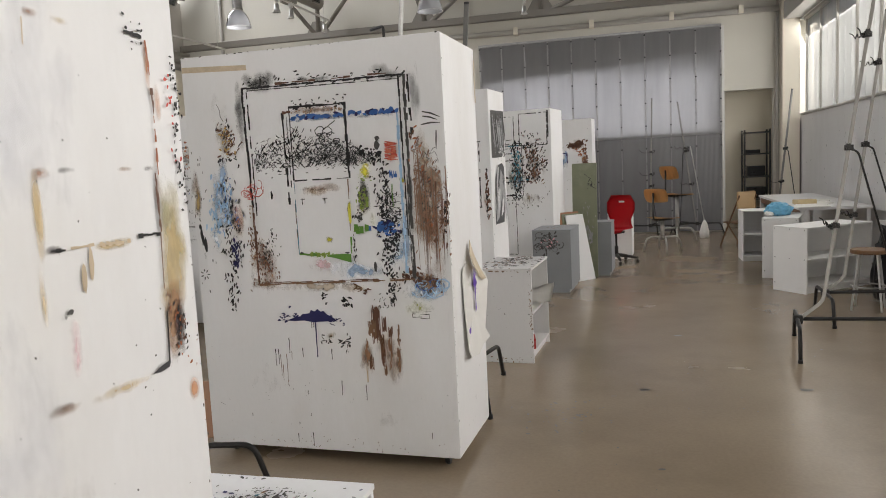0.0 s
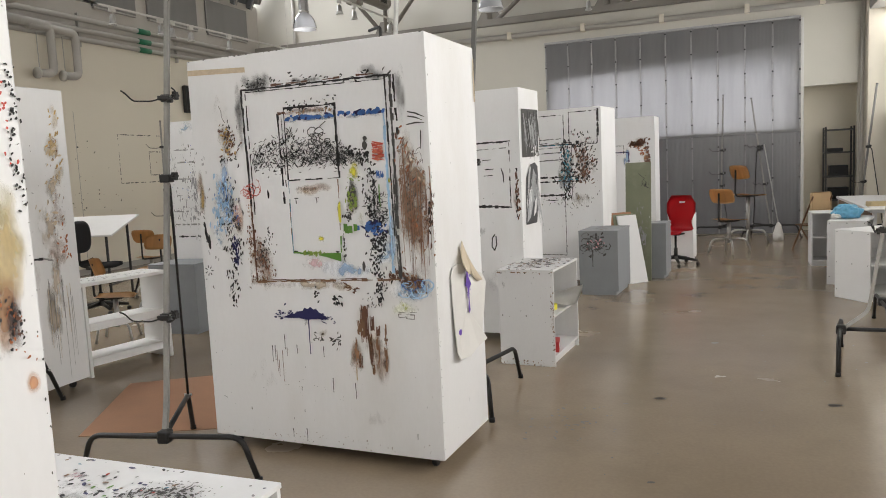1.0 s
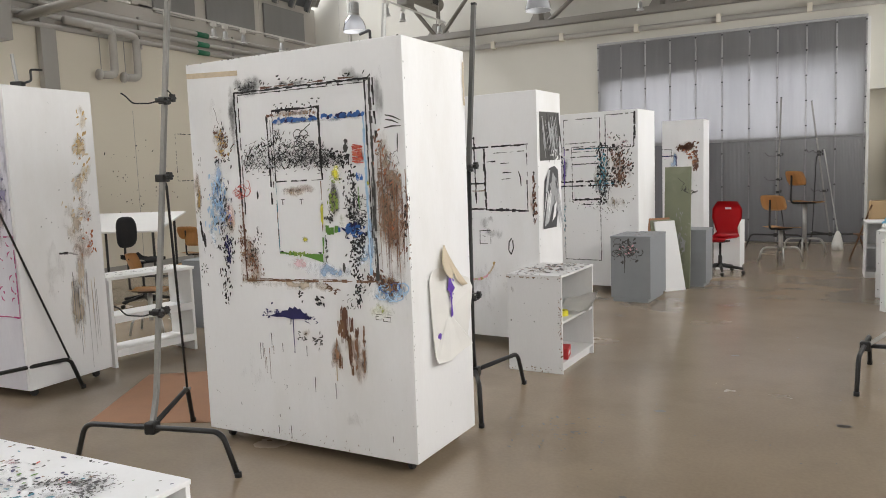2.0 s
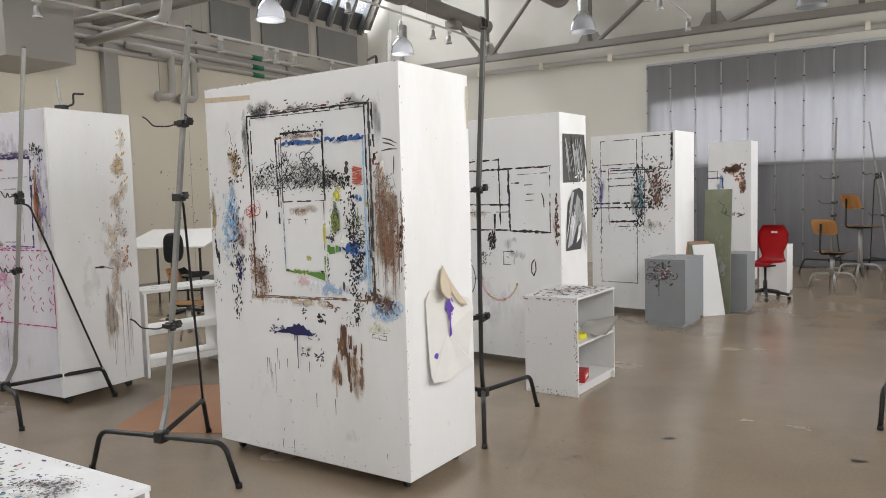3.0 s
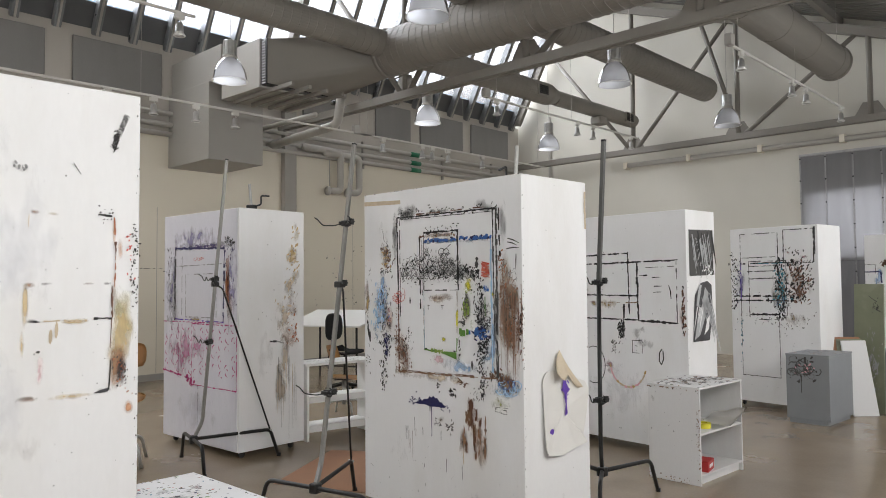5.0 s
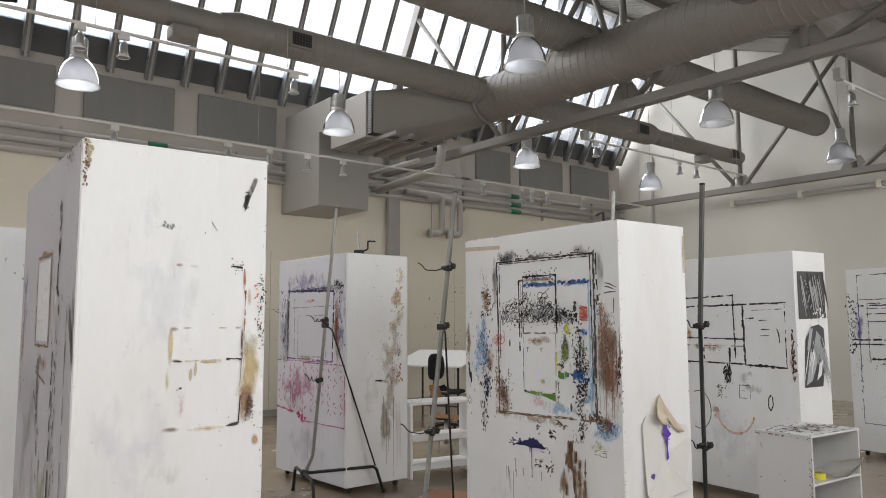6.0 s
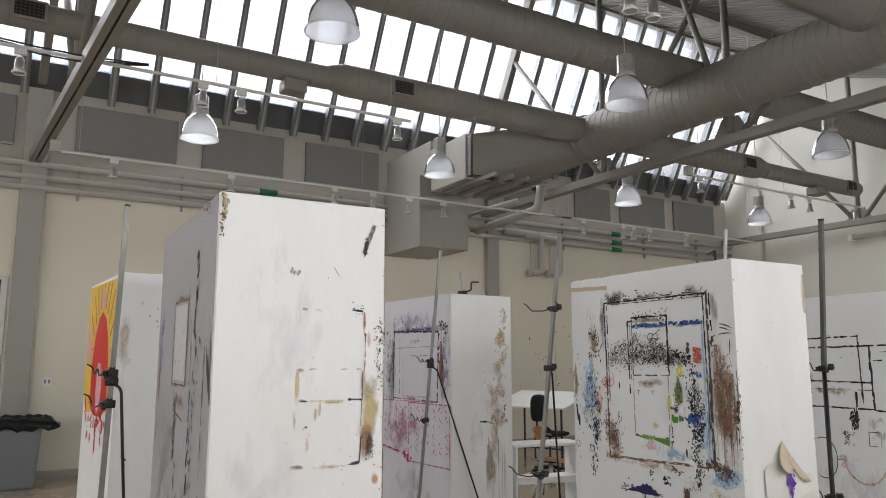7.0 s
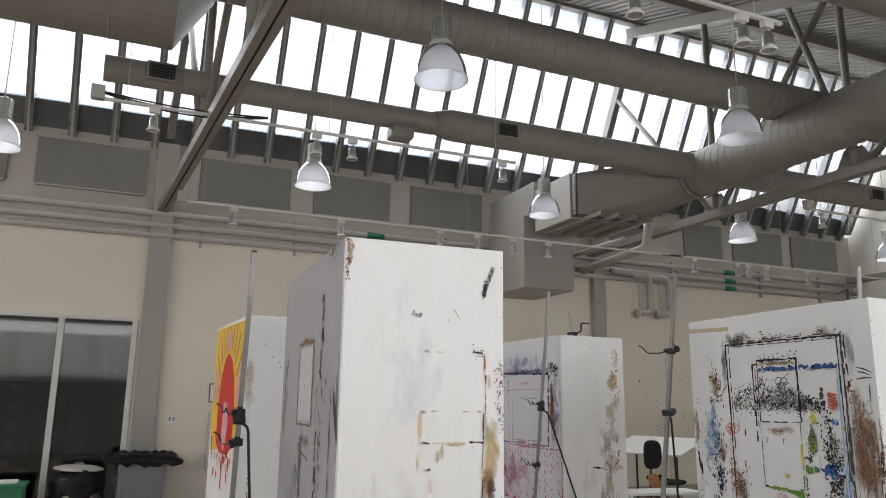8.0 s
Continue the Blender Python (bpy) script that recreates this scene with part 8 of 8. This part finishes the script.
for i in range(9):
    f_ = i / 8
    a, b = Vector((X + 0.012, 0.36, 1.29)), None
    row = []
    for j in range(9):
        g_ = j / 8
        u = 0.36 + (g_ - 0.38) * 0.29 * f_ + 0.03 * f_ * f_
        v = 1.29 - (0.15 + 0.10 * g_ + 0.03 * math.sin(g_ * 9)) * f_
        row.append(bm.verts.new((X + 0.014 + 0.055 * f_ * f_ * (0.6 + 0.4 * math.sin(6 * g_ + 0.6)), u, v)))
    rows.append(row)
for a, b in zip(rows, rows[1:]):
    for j in range(8):
        bm.faces.new((a[j], a[j + 1], b[j + 1], b[j]))
bmesh.ops.remove_doubles(bm, verts=bm.verts, dist=0.001)
bmesh.ops.recalc_face_normals(bm, faces=bm.faces)
bmesh.ops.solidify(bm, geom=list(bm.faces), thickness=0.003)
part("folded_corner", bm, M["canvas"], cv, "raw beige back of the canvas", smooth=True)
p = Face(cv, (X + 0.018, 0, 0), (0, 1, 0))
p.poly("violet", [(0.395, 1.10), (0.41, 1.13), (0.425, 1.06), (0.46, 1.02), (0.43, 1.0), (0.425, 0.93), (0.435, 0.86), (0.405, 0.845), (0.412, 0.92), (0.40, 1.0), (0.375, 1.02)])
p.flecks("violet", 14, 0.37, 0.96, 0.47, 1.08, 0.014, 2.4)
p.stain("violet", 0.265, 0.75, 0.12, 0.13)
p.blot("violet", 0.255, 0.745, 0.024, 0.036, -0.4, 14, 0.2)
p.finish()

# on the floor
bm = slab([(-3.30, 3.84, 0.001), (-2.28, 4.28, 0.001), (-3.10, 5.52, 0.001), (-3.95, 4.98, 0.001)], (0, 0, 0.004))
tagged(part("cardboard_sheet", bm, M["card"]), "large brown cardboard sheet lying on the floor", "cardboard")
fl = Face(None, (0, 0, 0), (1, 0, 0), (0, 1, 0))
PAINT["floor_dark"] = mat("dried_floor_paint", (0.045, 0.037, 0.030), 0.35, var=0.2, scale=20, bump=0.0, spec=0.25)
fl.flecks("floor_dark", 60, -0.5, 4.55, 0.2, 5.4, 0.022, 2.6)
fl.flecks("floor_dark", 90, -0.5, 1.5, 3.2, 9.0, 0.014, 2.0)
for u, v, r in ((0.42, 5.55, 0.06), (1.55, 5.65, 0.07), (0.5, 4.1, 0.03), (0.75, 7.3, 0.05), (1.0, 3.3, 0.04)):
    fl.blot("floor_dark", u, v, r * 0.7, r * 0.45, 0.3, 12, 0.2)
for colour, (vs, fs) in fl.flat.items():
    me = bpy.data.meshes.new("floor_paint_spots")
    me.from_pydata(vs, [], fs)
    me.materials.append(PAINT[colour])
    tagged(new("floor_paint_spots", me), "dried dark paint spots on the concrete floor", "paint spots", kind="stuff")

# bins by the long wall
b1 = thing("round_bin", "round steel bin covered by a black plastic bag", "bin", (-10.15, -0.62, 0))
part("drum", lathe([(0.001, 0.0), (0.27, 0.0), (0.31, 0.70), (0.29, 0.70)], 28), M["steel"], b1, smooth=False)
bm = lathe([(0.345, 0.44), (0.36, 0.50), (0.365, 0.62), (0.35, 0.72), (0.33, 0.745), (0.2, 0.74), (0.001, 0.73)], 56)
for v in bm.verts:
    out = Vector((v.co.x, v.co.y, 0))
    a = math.atan2(v.co.y, v.co.x)
    k = max(0.0, (0.74 - v.co.z) / 0.3)
    v.co += out * (0.10 * noise.noise(v.co * 7) + 0.06 * k * math.sin(9 * a + 4 * v.co.z)) + Vector((0, 0, (0.05 * noise.noise(v.co * 8) - 0.04 * k * (1 + math.sin(5 * a)))))
part("bin_bag", bm, M["bag_black"], b1, "black plastic bag", smooth=True)
lid = part("lid", lathe([(0.001, 0.055), (0.10, 0.055), (0.28, 0.035), (0.335, 0.018), (0.345, 0.0), (0.33, -0.006)], 40), M["pipe"], b1, "grey round lid", smooth=True)
lid.matrix_basis = pose(0, 0, 0.775, -3, 2, 0)
part("lid_handle", tube(bend([(0, -0.06, 0.05), (0, -0.06, 0.085), (0, 0.06, 0.085), (0, 0.06, 0.05)], 0.02, 4), 0.007, 8), M["pipe"], lid, smooth=True)
b2 = thing("square_bin", "grey plastic bin lined with a black bag", "bin", (-10.2, 0.28, 0))
bm = slab([(-0.22, -0.27, 0), (0.22, -0.27, 0), (0.22, 0.27, 0), (-0.22, 0.27, 0)], (0, 0, 0.92))
for v in bm.verts:
    if v.co.z > 0.5:
        v.co.x, v.co.y = v.co.x * 1.2, v.co.y * 1.2
bmesh.ops.bevel(bm, geom=list(bm.edges), offset=0.02, segments=2, affect="EDGES")
part("body", bm, M["bin_grey"], b2)
bm = bmesh.new()
ring = []
for k in range(48):
    a = k * math.tau / 48
    c, s = math.cos(a), math.sin(a)
    q = max(abs(c), abs(s))
    ring.append([bm.verts.new(((0.27 + e) * c / q * (1 + 0.12 * rnd.random()), (0.33 + e * 1.6) * s / q * (1 + 0.10 * rnd.random()), z + 0.04 * rnd.random())) for e, z in ((-0.04, 0.93), (0.01, 0.985), (0.055, 0.95), (0.075 + 0.05 * max(0.0, s), 0.88 - 0.05 * rnd.random()), (0.05 + 0.06 * max(0.0, s), 0.83 - 0.05 * rnd.random()))])
for k in range(48):
    a, b = ring[k], ring[(k + 1) % 48]
    for j in range(4):
        bm.faces.new((a[j], b[j], b[j + 1], a[j + 1]))
part("bin_bag", bm, M["bag_black"], b2, "black plastic bag folded over the rim", smooth=True)
b3 = thing("plastic_crate", "green plastic recycling crate", "crate", (-10.2, -1.65, 0))
bm = box(-0.25, 0.25, -0.35, 0.35, 0, 0.58, 0.02)
part("body", bm, M["bin_green"], b3)
part("rim", box(-0.28, 0.28, -0.38, 0.38, 0.55, 0.60, 0.015), M["bin_green"], b3)
part("paper", box(-0.18, 0.18, -0.25, 0.25, 0.60, 0.63, 0.004), M["paper"], b3)

# fittings on the long wall
tagged(part("switch_plate", box(WALL_X + 0.018, WALL_X + 0.028, 0.60, 0.73, 1.42, 1.55, 0.003), M["white_plain"]), "white double switch plate on the wall", "switch")
for y in (0.635, 0.695):
    tagged(part("switch_rocker", box(WALL_X + 0.028, WALL_X + 0.034, y - 0.014, y + 0.014, 1.455, 1.515, 0.002), M["bin_grey"], None), "small grey rocker of the wall switch", "switch")
pf = thing("picture_frame", "small picture in a thin red-brown frame", "picture", (WALL_X + 0.02, 1.35, 1.92))
part("frame", box(0, 0.02, -0.12, 0.22, -0.16, 0.16, 0.003), M["wood_dark"], pf)
part("print", box(0.02, 0.022, -0.10, 0.20, -0.14, 0.14), M["paper"], pf)
df = thing("wall_panel", "brushed steel splash panel fixed to the wall", "panel", (WALL_X + 0.02, 1.35, 0.66))
part("sheet", box(0, 0.06, -0.10, 0.35, 0, 0.94, 0.01), M["steel"], df)
mo = thing("wall_monitor", "black wall monitor on the long wall", "monitor", (WALL_X + 0.03, 14.1, 3.3))
part("case", box(0.0, 0.10, 0, 1.45, 0, 0.62, 0.01), M["black"], mo)
part("screen", box(0.10, 0.104, 0.03, 1.42, 0.03, 0.59), M["rubber"], mo)
for y in (6.35, 11.0, 13.45):
    tagged(part("lining_joint", box(WALL_X + 0.018, WALL_X + 0.021, y - 0.004, y + 0.004, 0.13, 3.18), M["column"]), "thin joint in the wall lining", "joint", kind="structure")
wf = Face(None, (WALL_X + 0.019, 0, 0), (0, 1, 0))
wf.n = Vector((1, 0, 0))
wf.rect("soot", 12.05, 1.75, 13.3, 2.75, 0.014, 0.35)
wf.rect("black", 12.9, 1.9, 13.35, 2.4, 0.014, 0.2)
wf.rect("soot", 8.6, 1.6, 9.3, 2.3, 0.012, 0.4)
wf.line("soot", 6.0, 2.05, 8.8, 2.02, 0.010, 0.5, 0.6)
for k in range(7):
    wf.line("black", 6.62, 1.95, 6.62 + 0.16 * math.cos(0.4 + 0.4 * k), 1.95 + 0.16 * math.sin(0.4 + 0.4 * k), 0.012)
for k in range(4):
    wf.line("soot", 6.55 + 0.05 * k, 2.5, 6.54 + 0.05 * k, 2.25, 0.008)
wf.flecks("soot", 60, 9.6, 0.9, 12.0, 2.6, 0.03, 2.0)
wf.flecks("umber", 40, 5.0, 0.8, 16.0, 2.6, 0.02, 2.0)
for colour, (vs, fs) in wf.flat.items():
    me = bpy.data.meshes.new("wall_paint_marks")
    me.from_pydata(vs, [], fs)
    me.materials.append(PAINT[colour])
    tagged(new("wall_paint_marks", me), "painted outlines left on the cream wall", "paint marks", kind="stuff")
ef = Face(None, (RIGHT_X, END_Y, 0), (0, -1, 0))
ef.flecks("grey", 120, 0.6, 0.9, 12, 2.3, 0.03, 2.4)
ef.flecks("soot", 60, 0.6, 0.9, 12, 2.3, 0.02, 3.0, 1.5, 0.5)
for colour, (vs, fs) in ef.flat.items():
    me = bpy.data.meshes.new("wall_scuffs")
    me.from_pydata(vs, [], fs)
    me.materials.append(PAINT[colour])
    tagged(new("wall_scuffs", me), "grey scuffs on the wall below the window", "paint marks", kind="stuff")
hk = thing("spare_clamp", "black easel clamp standing on the display panel", "clamp", (-4.40, 4.30, 2.519), 20)
part("pin", tube([(0, 0, 0.0), (-0.03, 0, 0.27)], 0.014, 8), M["steel"], hk)
part("block", box(-0.05, 0.05, -0.03, 0.03, 0.0, 0.05, 0.008), M["black"], hk)
part("hook", tube(bend([(0.03, 0, 0.03), (0.12, 0, 0.05), (0.12, 0, 0.14), (0.22, 0, 0.13)], 0.02), 0.009, 8), M["black"], hk)
hk2 = copy_thing(hk, pose(-0.95, 4.30, 2.45, 0, 0, 160))

# recess: metal shelving
ms = thing("metal_shelving", "dark perforated metal shelving with odds and ends", "shelving", (2.70, END_Y + 0.26, 0))
for x in (0.0, 0.52):
    for y in (0.0, 0.42):
        part("upright", box(x, x + 0.035, y, y + 0.035, 0, 2.2), M["dark_metal"], ms)
for z in (0.15, 0.65, 1.15, 1.65, 2.12):
    part("shelf", box(0, 0.555, 0, 0.455, z, z + 0.03), M["dark_metal"], ms)
for x, y, z, w, h in ((0.05, 0.1, 1.68, 0.3, 0.08), (0.1, 0.1, 1.18, 0.35, 0.22), (0.06, 0.08, 0.68, 0.4, 0.26), (0.1, 0.1, 0.18, 0.3, 0.3)):
    ob = tagged(part("storage_box", box(0, w, 0, 0.28, 0, h, 0.01), M["bag_black"]), "dark storage box on the metal shelving", "box", "storage boxes")
    ob.location = (2.70 + x, END_Y + 0.26 + y, z)
# mop on the far easel
mp_ = thing("mop", "white string mop hanging against an easel", "mop", (1.74, 16.1, 0))
part("handle", tube([(-0.25, 0.12, 1.9), (0.0, 0.0, 0.32)], 0.013, 8), M["steel"], mp_)
bm = lathe([(0.02, 0.36), (0.05, 0.30), (0.08, 0.12), (0.10, 0.0), (0.001, 0.0)], 18)
for v in bm.verts:
    v.co += Vector((v.co.x, v.co.y, 0)) * 0.5 * noise.noise(v.co * 20)
part("mop_head", bm, M["paper"], mp_, "white cotton strings", smooth=True)
# bank of lockers in the office
lk0 = thing("filing_cabinet", "dark steel filing cabinet with four drawers", "cabinet", (-13.95, -5.9, 0), 0, "filing cabinets")
part("body", box(0, 0.55, 0, 0.60, 0, 2.10, 0.004), M["cabinet"], lk0)
for k in range(6):
    z = 0.05 + 0.34 * k
    dr = part("drawer", box(0.55, 0.57, 0.015, 0.585, z, z + 0.32, 0.004), M["cabinet"], lk0)
    part("handle", box(0.57, 0.585, 0.22, 0.38, z + 0.20, z + 0.225, 0.003), M["steel"], dr)
    part("card_holder", box(0.57, 0.574, 0.25, 0.35, z + 0.25, z + 0.29), M["alu"], dr)
for k in range(1, 11):
    copy_thing(lk0, pose(-13.95, -5.9 + 0.61 * k, 0))
